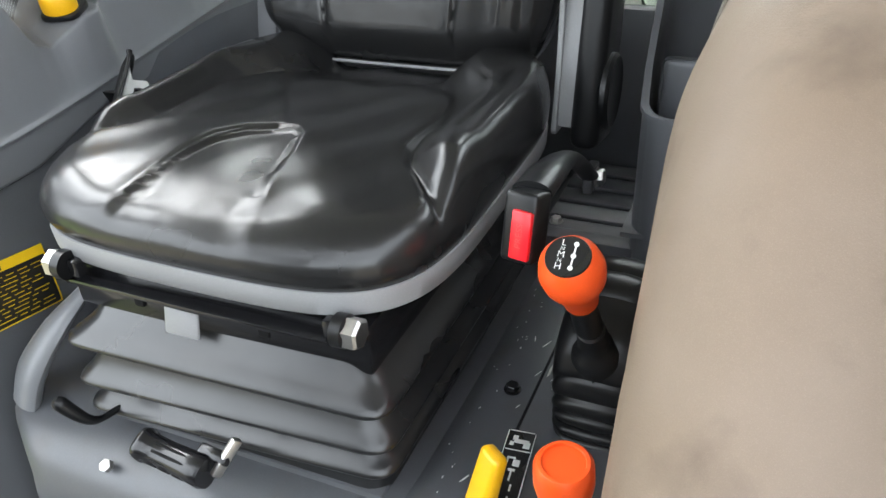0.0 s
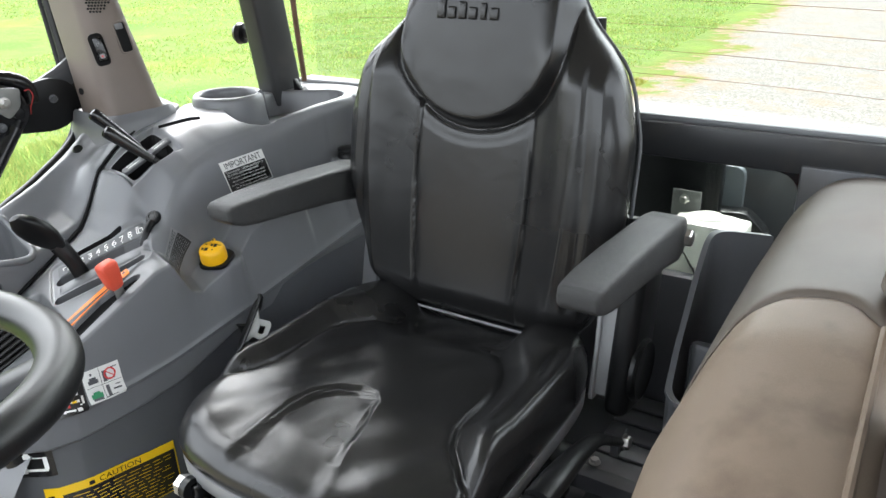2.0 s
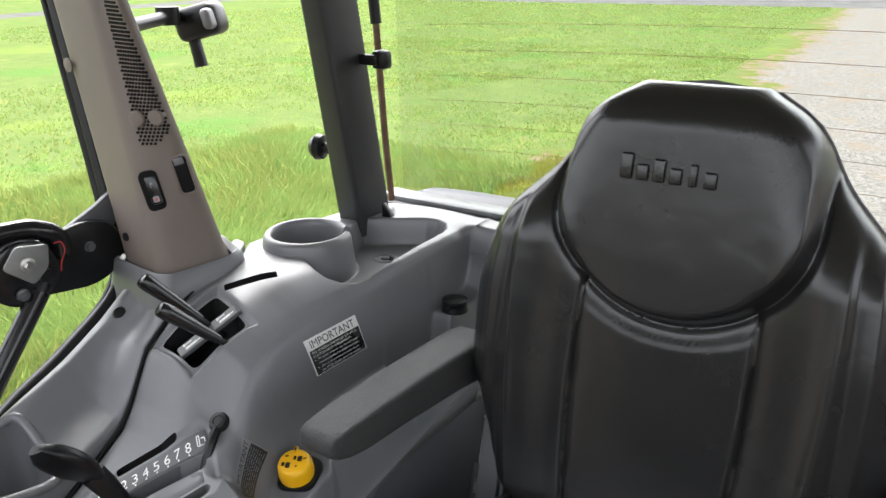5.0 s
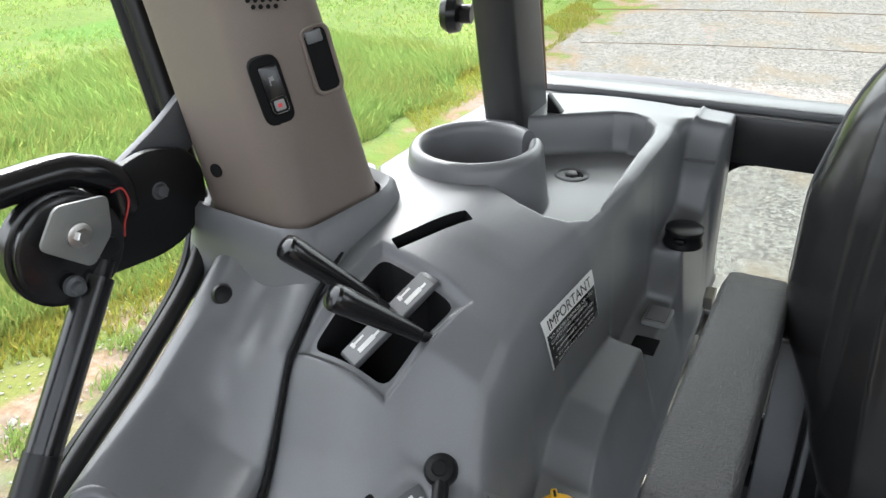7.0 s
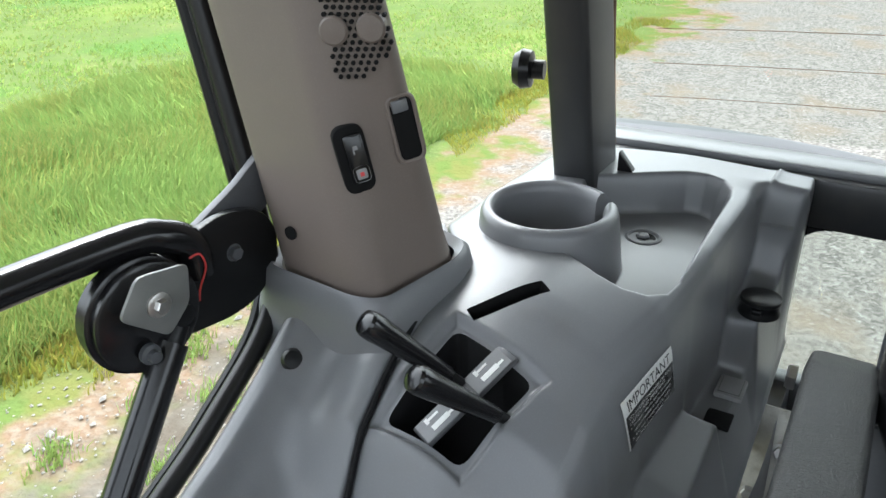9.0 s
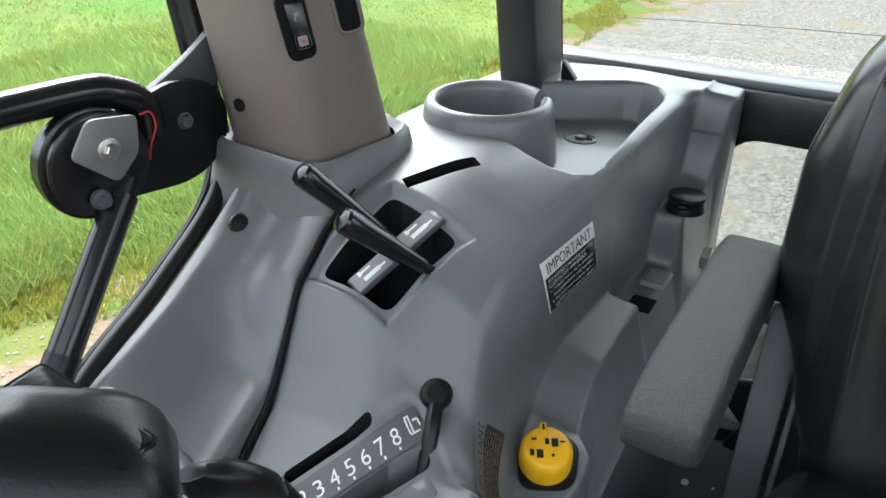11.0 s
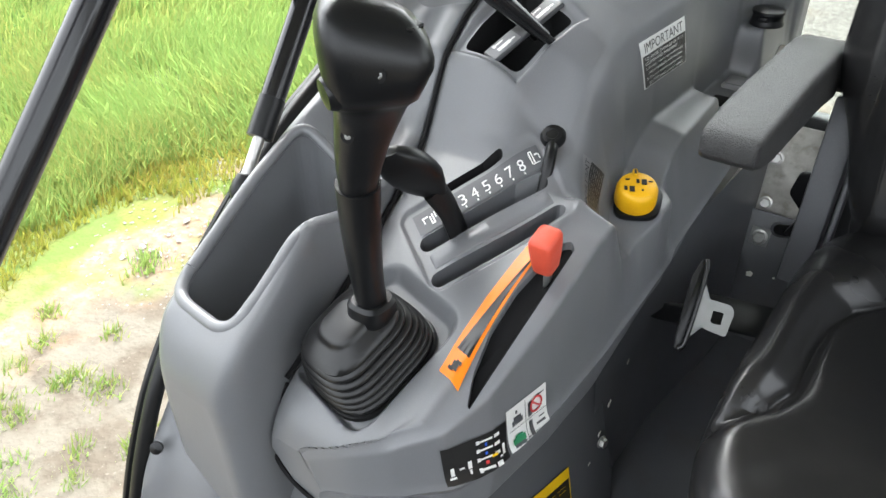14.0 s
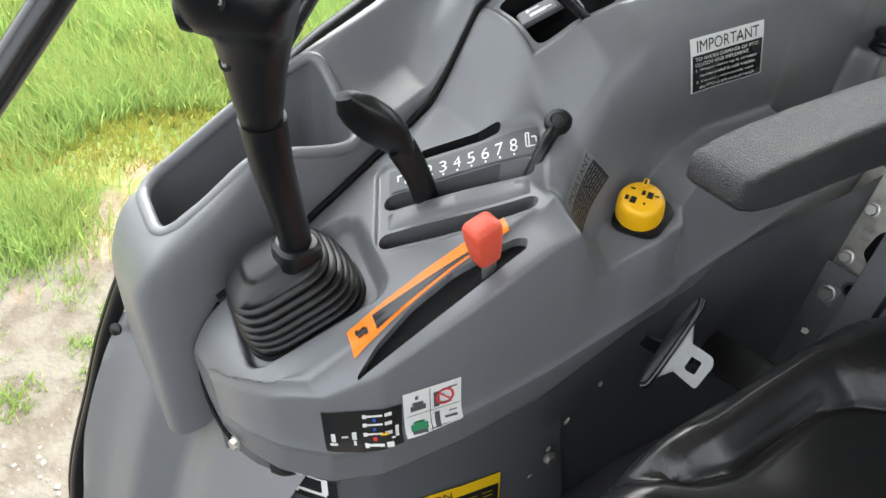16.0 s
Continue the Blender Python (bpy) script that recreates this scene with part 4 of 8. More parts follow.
    for k, x in enumerate((-0.105, -0.085, 0.055, 0.088, 0.118, 0.150)):
        part("frame_hole", turned([(0.0048, 0), (0.0048, 0.0008), (0, 0.0008)], 16, along((x, 0.4402, 1.621), (x, 0.3, 1.621))), IRON, seat)
    part("frame_lip", box((0.300, 0.024, 0.005), (0.012, 0.432, 1.633), 0.0012), GLOSS, seat, "folded frame edge")
    for x in (-0.072, 0.070):
        part("frame_notch", box((0.011, 0.003, 0.013), (x, 0.4395, 1.613), 0.001), PIT, seat)
    for s, xx in ((-1, -0.138), (1, 0.163)):
        part("pin_bracket", box((0.012, 0.012, 0.018), (xx - 0.012 * s, 0.428, 1.646), 0.002), GLOSS, seat)
        part("pin_bush", turned([(0.0145, 0), (0.0145, 0.010), (0.012, 0.012), (0, 0.014)], 24, Matrix.Translation((xx - 0.006 * s, 0.425, 1.648)) @ pose(0, 0, 0, 0, 90 * s, 0)), RUBBER, seat)
        part("pin_bolt", turned([(0.0138, 0), (0.0138, 0.011), (0.0115, 0.0135), (0, 0.0135)], 6, Matrix.Translation((xx + 0.004 * s, 0.425, 1.648)) @ pose(0, 0, 0, 0, 90 * s, 0)), STEEL, seat, "zinc hexagon bolt")
    part("latch_tab", box((0.039, 0.004, 0.028), (-0.012, 0.428, 1.610), 0.0025, 2, pose(0, 0, 0, -14, 0, 0)), GREY_LIGHT, seat)
    bm = bmesh.new()
    loops = []
    profile = [(1.614, 0.160, 0.0)]
    for lip, reach, slant, inner in ((1.571, 0.2045, 0.011, 0.168), (1.532, 0.2055, 0.021, 0.184), (1.500, 0.2035, 0.025, 0.184)):
        top = profile[-1][0]
        profile += [(top - 0.002, inner + 0.001, slant), (top + (lip - top) * 0.50, inner + (reach - inner) * 0.34, slant), (top + (lip - top) * 0.72, inner + (reach - inner) * 0.66, slant), (lip + 0.0065, reach - 0.0045, slant), (lip + 0.0030, reach - 0.0010, slant), (lip + 0.0005, reach, slant),
                    (lip - 0.0018, reach - 0.0008, slant), (lip - 0.0032, reach - 0.0045, slant), (lip - 0.0040, reach - 0.012, slant), (lip - 0.0046, 0.183, slant)]
    profile += [(1.488, 0.181, 0.028), (1.470, 0.180, 0.03), (1.445, 0.180, 0.0)]
    for z, k, slant in profile:
        kx, ky = k * 0.90, k * 0.95 + 0.025
        pts = rounded([(-kx + 0.016, 0.63 - ky), (kx + 0.016, 0.63 - ky), (kx + 0.016, 0.63 + ky), (-kx + 0.016, 0.63 + ky)], 0.026, 6)
        loops.append([(x, y, z + slant * (x - 0.18) / 0.33 - 0.004 * math.cos(min(1.0, abs(x - 0.016) / 0.2) * math.pi / 2)) for x, y in pts])
    rings(bm, loops, True, True)
    bmesh.ops.recalc_face_normals(bm, faces=bm.faces[:])
    part("bellows", bm, SATIN, seat, "folded black rubber bellows", angle=60)
    part("base_ring", box((0.33, 0.40, 0.03), (0.012, 0.63, 1.44), 0.006), IRON, seat)
    part("ride_lever", tube([(-0.118, 0.425, 1.480), (-0.124, 0.398, 1.482), (-0.126, 0.386, 1.489), (-0.132, 0.378, 1.502), (-0.141, 0.372, 1.518), (-0.144, 0.370, 1.523)], [0.0035, 0.0036, 0.0050, 0.0068, 0.0078, 0.0050], 14), BLACK, seat)
    # adjusting grip: a slotted oval handle on a steel shank
    g0, g1 = Vector((-0.046, 0.373, 1.499)), Vector((0.040, 0.366, 1.496))
    gd = (g1 - g0).normalized()
    gm = frame_of(g0, gd, (0.1, -0.5, 1))
    grip = bmesh.new()
    loops = []
    for x, hy, hz in ((0.0, 0.009, 0.010), (0.003, 0.014, 0.015), (0.008, 0.0155, 0.016), (0.012, 0.0135, 0.0135), (0.04, 0.0135, 0.0130), (0.062, 0.0145, 0.0140), (0.078, 0.016, 0.0150), (0.083, 0.0145, 0.0130)):
        loops.append([gm @ Vector((x, hy * math.copysign(abs(math.cos(a)) ** 0.7, math.cos(a)), hz * math.copysign(abs(math.sin(a)) ** 0.7, math.sin(a)))) for a in (2 * math.pi * k / 24 for k in range(24))])
    rings(grip, loops)
    bmesh.ops.recalc_face_normals(grip, faces=grip.faces[:])
    part("height_grip", grip, GLOSS, seat, "slotted black plastic adjusting grip", angle=50)
    for k in range(5):
        a = math.radians(-20 + 32 * k)
        long = k > 1
        for x, w in ((0.046, 0.040),) if long else ((0.022, 0.012), (0.040, 0.010), (0.057, 0.010)):
            part("grip_slot", box((w, 0.0030, 0.0020), (0, 0, 0), 0.0008, 1, gm @ pose(x, 0, 0, 90 - math.degrees(a) - 90, 0, 0) @ pose(0, 0, 0.0140)), PIT, seat)
    part("grip_fork", box((0.034, 0.010, 0.012), (0, 0, 0), 0.003, 2, gm @ pose(0.082, 0.004, -0.017)), GLOSS, seat)
    part("grip_shank", box((0.008, 0.040, 0.010), (0, 0, 0), 0.002, 2, frame_of((0.050, 0.380, 1.508), (0.8, -0.5, 0), (0.35, 0.6, 0.75))), STEEL, seat, "bright steel shank")
    part("vent_slot", box((0.032, 0.008, 0.004), (0.012, 0.424, 1.4935), 0.0018, 2), SATIN, seat)
    return seat


build_seat()


def build_belt():
    buckle = thing("belt_buckle", "black seat belt buckle with a red release button beside the seat", "seat belt")
    m = frame_of((0.284, 0.520, 1.716), (1, -0.25, 0.05), (0.05, 0.25, 1.0))
    part("housing", box((0.030, 0.058, 0.024), (0, 0, 0), 0.004, 3, None), BLACK, buckle).matrix_world = m
    part("release_button", box((0.018, 0.040, 0.006), (0.004, -0.005, 0.0125), 0.002, 2, None), RED, buckle, "red release button").matrix_world = m
    txt = letters("PRESS", 0.008)
    part("button_lettering", txt, PAINT_RED, buckle).matrix_world = m @ pose(0.004, -0.005, 0.0160, 0, 0, 90)
    sleeve = tube([(0.284, 0.535, 1.738), (0.284, 0.58, 1.735), (0.276, 0.66, 1.712), (0.268, 0.74, 1.676), (0.266, 0.82, 1.622)], [0.017, 0.0165, 0.013, 0.012, 0.012], 16, 8, 0.6)
    part("stalk", sleeve, BLACK, buckle)
    part("anchor_plate", box((0.012, 0.035, 0.03), (0.266, 0.832, 1.614), 0.002), IRON, buckle)
    bolt("anchor_bolt", (0.272, 0.835, 1.614), (1, 0, 0.1), 0.020, STEEL, buckle)
    tongue = thing("belt_tongue", "zinc seat belt tongue hanging on black webbing beside the console", "seat belt")
    t = frame_of((-0.257, 0.676, 1.720), (0.93, 0.33, 0.16), (-0.34, 0.62, 0.71))
    outer = rounded([(-0.029, -0.0257), (-0.018, -0.0095), (-0.0037, -0.0154), (0.009, -0.020), (0.0172, 0.004), (0.0147, 0.0115), (-0.0073, 0.0175), (-0.0105, 0.0385)], 0.0035)
    hole = rounded([(-0.0055, -0.0065), (0.0045, -0.0085), (0.0075, 0.0040), (-0.0045, 0.0065)], 0.002)
    bm = bmesh.new()
    zs = (-0.0012, 0.0012)
    k = len(outer)
    vo = [[bm.verts.new((x, y, z)) for x, y in outer] for z in zs]
    hi = [min(hole, key=lambda q: abs(math.remainder(math.atan2(q[1], q[0]) - math.atan2(y, x), 2 * math.pi))) for x, y in outer]
    vi = [[bm.verts.new((x, y, z)) for x, y in hi] for z in zs]
    for i in range(k):
        j = (i + 1) % k
        bm.faces.new((vo[1][i], vo[1][j], vi[1][j], vi[1][i]))
        bm.faces.new((vo[0][i], vi[0][i], vi[0][j], vo[0][j]))
        bm.faces.new((vo[0][i], vo[0][j], vo[1][j], vo[1][i]))
        bm.faces.new((vi[0][i], vi[1][i], vi[1][j], vi[0][j]))
    bmesh.ops.remove_doubles(bm, verts=bm.verts[:], dist=1e-5)
    part("latch_plate", bm, DULL, tongue).matrix_world = t
    sleeve = slab(rounded([(-0.0400, -0.0330), (-0.0345, -0.0345), (-0.0270, -0.0250), (-0.0085, 0.0400), (-0.0075, 0.0560), (-0.0125, 0.0600), (-0.0240, 0.0400), (-0.0380, -0.0160)], 0.003), -0.009, -0.002, 0.002, t)
    part("plastic_sleeve", sleeve, BLACK, tongue, "black plastic sleeve")
    part("sleeve_lip", tube([t @ Vector(p) for p in ((-0.0355, -0.0335, 0.001), (-0.028, -0.024, 0.002), (-0.0105, 0.040, 0.002), (-0.0095, 0.057, 0.001))], [0.0032, 0.0026, 0.0026, 0.0036], 10), GLOSS, tongue)
    part("webbing", tube([t @ Vector(p) for p in ((-0.026, 0.010, -0.008), (-0.030, 0.006, -0.03), (-0.045, 0.0, -0.07))], 0.024, 12, 6, 0.08), BLACK, tongue)


build_belt()

# ---- levers and wheel ----
def build_wheel():
    wheel = thing("steering_wheel", "black steering wheel with a moulded rim in front of the seat", "steering wheel")
    m = Matrix.Translation((-0.034, 0.045, 2.030)) @ pose(0, 0, 0, -8.8, 0, 0)
    ringed = bmesh.new()
    loops = []
    for i in range(96):
        a = 2 * math.pi * i / 96
        loops.append([((0.192 + 0.0165 * math.cos(b)) * math.cos(a), (0.192 + 0.0165 * math.cos(b)) * math.sin(a), 0.0145 * math.sin(b)) for b in (2 * math.pi * k / 20 for k in range(20))])
    rings(ringed, loops + [loops[0]], True, False)
    bmesh.ops.remove_doubles(ringed, verts=ringed.verts[:], dist=1e-5)
    bmesh.ops.recalc_face_normals(ringed, faces=ringed.faces[:])
    ringed.transform(m)
    part("rim", ringed, BLACK, wheel)
    for a in (55, 125, 270):
        c, s = math.cos(radians(a)), math.sin(radians(a))
        sp = tube([(0.03 * c, 0.03 * s, -0.055), (0.09 * c, 0.09 * s, -0.045), (0.15 * c, 0.15 * s, -0.016), (0.182 * c, 0.182 * s, -0.002)], [0.028, 0.022, 0.018, 0.022], 14, 6, 0.42)
        sp.transform(m)
        part("spoke", sp, BLACK, wheel)
    hub = turned([(0.055, -0.085), (0.060, -0.07), (0.058, -0.05), (0.045, -0.036), (0, -0.032)], 32, m)
    part("hub", hub, BLACK, wheel)
    part("column", tube([(-0.03, 0.03, 1.94), (-0.03, -0.02, 1.72), (-0.03, -0.14, 1.12)], 0.045, 20, 4), BLACK, wheel)


build_wheel()


def boot(loops_of, centre):
    bm = bmesh.new()
    loops = []
    for z, hx, hy, dx, dy in loops_of:
        pts = rounded([(-hx, -hy), (hx, -hy), (hx, hy), (-hx, hy)], min(hx, hy) * 0.86, 8)
        loops.append([(centre[0] + x + dx, centre[1] + y + dy, centre[2] + z) for x, y in pts])
    rings(bm, loops, True, True)
    bmesh.ops.recalc_face_normals(bm, faces=bm.faces[:])
    return bm


def build_joystick():
    js = thing("loader_joystick", "black loader joystick with a moulded grip and a folded rubber boot", "joystick")
    tilt = Matrix.Translation((-0.474, 0.412, 1.752)) @ pose(0, 0, 0, 24, 0, -11)
    folds = []
    for k, w in enumerate((0.95, 0.94, 0.92, 0.885, 0.84, 0.78)):
        h = 0.004 + 0.0078 * k
        folds += [(h, 0.0415 * w, 0.0515 * w, 0, 0), (h + 0.0006, 0.0445 * w, 0.0545 * w, 0, 0), (h + 0.0022, 0.0472 * w, 0.0572 * w, 0, 0), (h + 0.0042, 0.0478 * w, 0.0578 * w, 0, 0), (h + 0.0060, 0.0462 * w, 0.0562 * w, 0, 0), (h + 0.0072, 0.0430 * w, 0.0530 * w, 0, 0)]
    b = boot([(0.0, 0.047, 0.057, 0, 0), (0.004, 0.046, 0.056, 0, 0)] + folds + [(0.0525, 0.0335, 0.0415, 0, 0), (0.0565, 0.0290, 0.0350, 0, 0), (0.0600, 0.0225, 0.0260, 0, 0), (0.0618, 0.0205, 0.0225, 0, 0), (0.0640, 0.0200, 0.0220, 0, 0), (0.0655, 0.0170, 0.0180, 0, 0)], (0, 0, 0))
    b.transform(tilt)
    part("boot", b, RUBBER, js, "folded black rubber boot", angle=60)
    part("collar", boot([(0.0, 0.0175, 0.0175, 0, 0), (0.004, 0.019, 0.019, 0, 0), (0.018, 0.018, 0.018, 0, 0), (0.021, 0.015, 0.015, 0, 0)], (-0.466, 0.408, 1.806)), BLACK, js)
    part("shaft", tube([(-0.467, 0.409, 1.82), (-0.463, 0.402, 1.86), (-0.452, 0.390, 1.91), (-0.444, 0.383, 1.955)], [0.0125, 0.0135, 0.0150, 0.0160], 20), BLACK, js, "glossy black lever shaft")
    grip = bmesh.new()
    loops = []
    across, ahead, o = Vector((0.66, 0.75, 0)), Vector((0.75, -0.66, 0)), Vector((-0.41, 0.365, 0))
    for z, a0, a1, b0, b1 in ((1.948, -0.020, 0.001, -0.046, -0.027), (1.953, -0.022, 0.004, -0.049, -0.024), (1.972, -0.0230, 0.008, -0.047, -0.017), (1.992, -0.0225, 0.013, -0.042, -0.008), (2.010, -0.0215, 0.019, -0.036, 0.001), (2.026, -0.0210, 0.0245, -0.030, 0.010),
                              (2.033, -0.0215, 0.0265, -0.027, 0.018), (2.037, -0.0235, 0.0280, -0.025, 0.025), (2.045, -0.0260, 0.0305, -0.023, 0.0310), (2.056, -0.0275, 0.0335, -0.022, 0.0345), (2.065, -0.0280, 0.0355, -0.020, 0.0350), (2.074, -0.0270, 0.0360, -0.018, 0.0325), (2.083, -0.0235, 0.0335, -0.015, 0.0275), (2.089, -0.0180, 0.0280, -0.011, 0.0205), (2.0925, -0.011, 0.021, -0.006, 0.014), (2.0935, -0.003, 0.010, 0.0, 0.006)):
        ca, cb, ha, hb = (a0 + a1) / 2, (b0 + b1) / 2, (a1 - a0) / 2, (b1 - b0) / 2
        sq, drop = (0.75, 0.0) if z < 2.03 else (0.48, 0.34 * float(step(2.045, 2.075, z)))
        loop = []
        for k in range(36):
            c, d = math.cos(2 * math.pi * k / 36), math.sin(2 * math.pi * k / 36)
            a, b = ca + ha * math.copysign(abs(c) ** sq, c), cb + hb * math.copysign(abs(d) ** sq, d)
            loop.append(o + a * across + b * ahead + Vector((0, 0, z - drop * a)))
        loops.append(loop)
    rings(grip, loops)
    bmesh.ops.recalc_face_normals(grip, faces=grip.faces[:])
    part("grip", grip, BLACK, js, "black moulded grip", angle=60)
    m = frame_of((-0.4005, 0.3700, 2.0862), (0.031, 0.004, -0.0115), (0.001, 0.010, -0.0015))
    part("pad_groove", slab(rounded([(-0.0245, -0.0085), (0.0245, -0.0085), (0.0245, 0.0085), (-0.0245, 0.0085)], 0.003), -0.006, 0, 0, m), PIT, js)
    part("top_pad", slab(rounded([(-0.0232, -0.0073), (0.0232, -0.0073), (0.0232, 0.0073), (-0.0232, 0.0073)], 0.0025), -0.006, 0.0008, 0.0005, m), BLACK, js)
    part("trigger", turned([(0.0105, -0.010), (0.011, -0.001), (0.009, 0.003), (0, 0.004)], 20, along((-0.4125, 0.3350, 2.046), (-0.46, 0.24, 2.030))), BLACK, js)
    for p in ((-0.382, 0.3415, 2.060), (-0.421, 0.3530, 2.008), (-0.4375, 0.3640, 1.972)):
        p = Vector(p) + Vector((-0.0010, 0.0028, 0))
        part("screw_head", turned([(0.0022, -0.002), (0.0022, 0.0004), (0.0014, 0.0008), (0, 0.0002)], 12, along(p, Vector(p) + Vector((0.35, -0.85, 0.1)))), DULL, js)
        part("screw_hole", turned([(0.0046, -0.002), (0.0046, 0.0002), (0, 0.0002)], 14, along(p, Vector(p) + Vector((0.35, -0.85, 0.1)))), PIT, js)


build_joystick()


def build_levers():
    def base(x, y, drop=0.03):
        return Vector((x, y, console_top(x, y) - drop))

    # main shift paddle
    paddle = thing("shift_paddle", "flat black paddle lever rising from the console's slot", "lever")
    b = base(*on_gate(0.207, -0.684))
    part("stem", tube([b, b + Vector((-0.006, -0.014, 0.045)), (-0.481, 0.515, 1.872)], [0.0125, 0.0120, 0.0135], 16, 6, 0.5, (1, 0, 0)), BLACK, paddle)
    bm = bmesh.new()
    loops = []
    for k, (w, d) in enumerate(((0.010, 0.005), (0.016, 0.0075), (0.021, 0.009), (0.0225, 0.0095), (0.022, 0.0095), (0.018, 0.009), (0.009, 0.005))):
        c = Vector((-0.480, 0.517, 1.868)).lerp(Vector((-0.492, 0.470, 1.926)), k / 6)
        ux, uz = Vector((0.80, 0.48, 0.36)).normalized(), Vector((0.52, -0.78, -0.5)).normalized()
        uz = (uz - ux * uz.dot(ux)).normalized()
        loops.append([c + w * math.copysign(abs(math.cos(a)) ** 0.6, math.cos(a)) * ux + d * math.copysign(abs(math.sin(a)) ** 0.6, math.sin(a)) * uz for a in (2 * math.pi * i / 24 for i in range(24))])
    rings(bm, loops)
    bmesh.ops.recalc_face_normals(bm, faces=bm.faces[:])
    part("handle", bm, BLACK, paddle, "black paddle-shaped handle", angle=60)
    # small lever at the end of the number plate
    small = thing("limit_lever", "short black lever with a round knob at the number plate", "lever")
    part("stem", tube([base(*on_gate(0.288, -0.683), 0.02), (-0.428, 0.628, 1.868), (-0.436, 0.647, 1.876)], [0.007, 0.006, 0.006], 12), BLACK, small)
    part("knob", turned([(0.0105, -0.006), (0.0125, -0.003), (0.0125, 0.003), (0.010, 0.007), (0.006, 0.0075), (0.005, 0.0065), (0, 0.0065)], 24, along((-0.437, 0.649, 1.878), (-0.42, 0.57, 2.0))), BLACK, small)
    # hand throttle
    hand = thing("hand_throttle", "faded red throttle handle on a flat steel arm in the slot", "lever")
    part("arm", tube([(-0.3705, 0.532, 1.775), (-0.3685, 0.526, 1.82), (-0.3675, 0.520, 1.842)], 0.0075, 8, 4, 0.3, (1, 0, 0)), DULL, hand)
    bm = bmesh.new()
    loops = []
    for k, (hx, hy) in enumerate(((0.0075, 0.0075), (0.0090, 0.0095), (0.0098, 0.0110), (0.0108, 0.0122), (0.0108, 0.0125), (0.0098, 0.0115), (0.007, 0.008))):
        c = Vector((-0.3685, 0.522, 1.828)).lerp(Vector((-0.3655, 0.511, 1.870)), (0, 0.06, 0.3, 0.65, 0.88, 0.96, 1.0)[k])
        pts = rounded([(-hx, -hy), (hx, -hy), (hx, hy), (-hx, hy)], 0.005, 4)
        loops.append([c + Vector((x, y, 0.25 * y)) for x, y in pts])
    rings(bm, loops)
    bmesh.ops.recalc_face_normals(bm, faces=bm.faces[:])
    part("grip", bm, CORAL, hand, "faded red rubber grip", angle=50)
    # two remote valve levers
    for tip, foot in (((-0.556, 0.657, 2.028), (-0.512, 0.712, 1.955)), ((-0.509, 0.643, 2.008), (-0.468, 0.703, 1.945))):
        lev = thing("valve_lever", "thin black hydraulic lever with a rounded tip", "lever", "hydraulic levers")
        tip, foot = Vector(tip), Vector(foot)
        d = (tip - foot).normalized()
        part("rod", tube([foot - d * 0.02, foot + d * 0.03], 0.0042, 10, 1, smooth=False), BLACK, lev)
        part("sleeve", tube([foot + d * 0.018, foot.lerp(tip, 0.55), tip - d * 0.008, tip], [0.0062, 0.0082, 0.0102, 0.0098], 18), GLOSS, lev)
        part("tip_cap", turned([(0.0095, 0), (0.0088, 0.0025), (0.006, 0.004), (0, 0.0045)], 18, along(tip, tip + d)), GLOSS, lev)
    # yellow rotary switch
    knob = thing("rotary_switch", "yellow round rotary switch on a black base in the console", "switch")
    m = along((-0.364, 0.694, 1.803), (-0.352, 0.672, 1.90))
    part("base", slab(rounded([(-0.022, -0.022), (0.022, -0.022), (0.030, 0.018), (0.012, 0.030), (-0.020, 0.022)], 0.014), 0, 0.007, 0.002, m), BLACK, knob)
    part("cap", turned([(0.0205, 0.006), (0.0212, 0.012), (0.0205, 0.024), (0.0185, 0.0285), (0.016, 0.030), (0.0, 0.0305)], 40, m), YELLOW, knob, "bright yellow cap with black symbols")
    part("pointer", box((0.005, 0.010, 0.006), (0, 0, 0), 0.0015, 2, m @ pose(-0.002, 0.0165, 0.0285)), YELLOW, knob)
    marks = bmesh.new()
    for x, y, w, h in ((0.006, 0.003, 0.005, 0.007), (-0.006, -0.007, 0.005, 0.007), (0.012, 0.004, 0.004, 0.001), (0.0, 0.004, 0.003, 0.005), (-0.012, -0.006, 0.003, 0.005), (0.004, -0.008, 0.002, 0.002), (-0.010, 0.006, 0.004, 0.0015), (-0.002, 0.0165, 0.002, 0.005)):
        add_bm(marks, box((w, h, 0.0008), (0, 0, 0), 0, 1, pose(x, y, 0.0308 if y < 0.012 else 0.0318)))
    marks.transform(m)
    part("symbols", marks, PAINT_BLACK, knob)
    # range lever beside the seat
    rng = thing("range_lever", "orange ball knob on a black stick beside the seat", "lever")
    up = Vector((-0.0065, -0.075, 0.124)).normalized()
    c = Vector((0.3345, 0.473, 1.712))
    m = along(c, c + up) @ Matrix.Diagonal((1.06, 1.06, 1.06, 1))
    part("knob", turned([(0.0, -0.046), (0.013, -0.045), (0.0145, -0.034), (0.018, -0.020), (0.0225, -0.008), (0.0235, 0.002), (0.0215, 0.012), (0.0175, 0.0185), (0.0155, 0.0205), (0, 0.0212)], 40, m), ORANGE, rng, "glossy orange ball knob")
    part("knob_disc", turned([(0.0158, 0.0203), (0.0152, 0.0218), (0, 0.0222)], 36, m), PAINT_BLACK, rng)
    marks = bmesh.new()
    for ch, y in (("L", 0.009), ("N", 0.0045), ("M", 0.0), ("N", -0.0045), ("H", -0.009)):
        t = letters(ch, 0.0068 if ch != "N" else 0.004)
        t.transform(pose(-0.0045, y, 0.0226))
        add_bm(marks, t)
    add_bm(marks, box((0.0011, 0.019, 0.0004), (0.004, 0, 0.0226), 0))
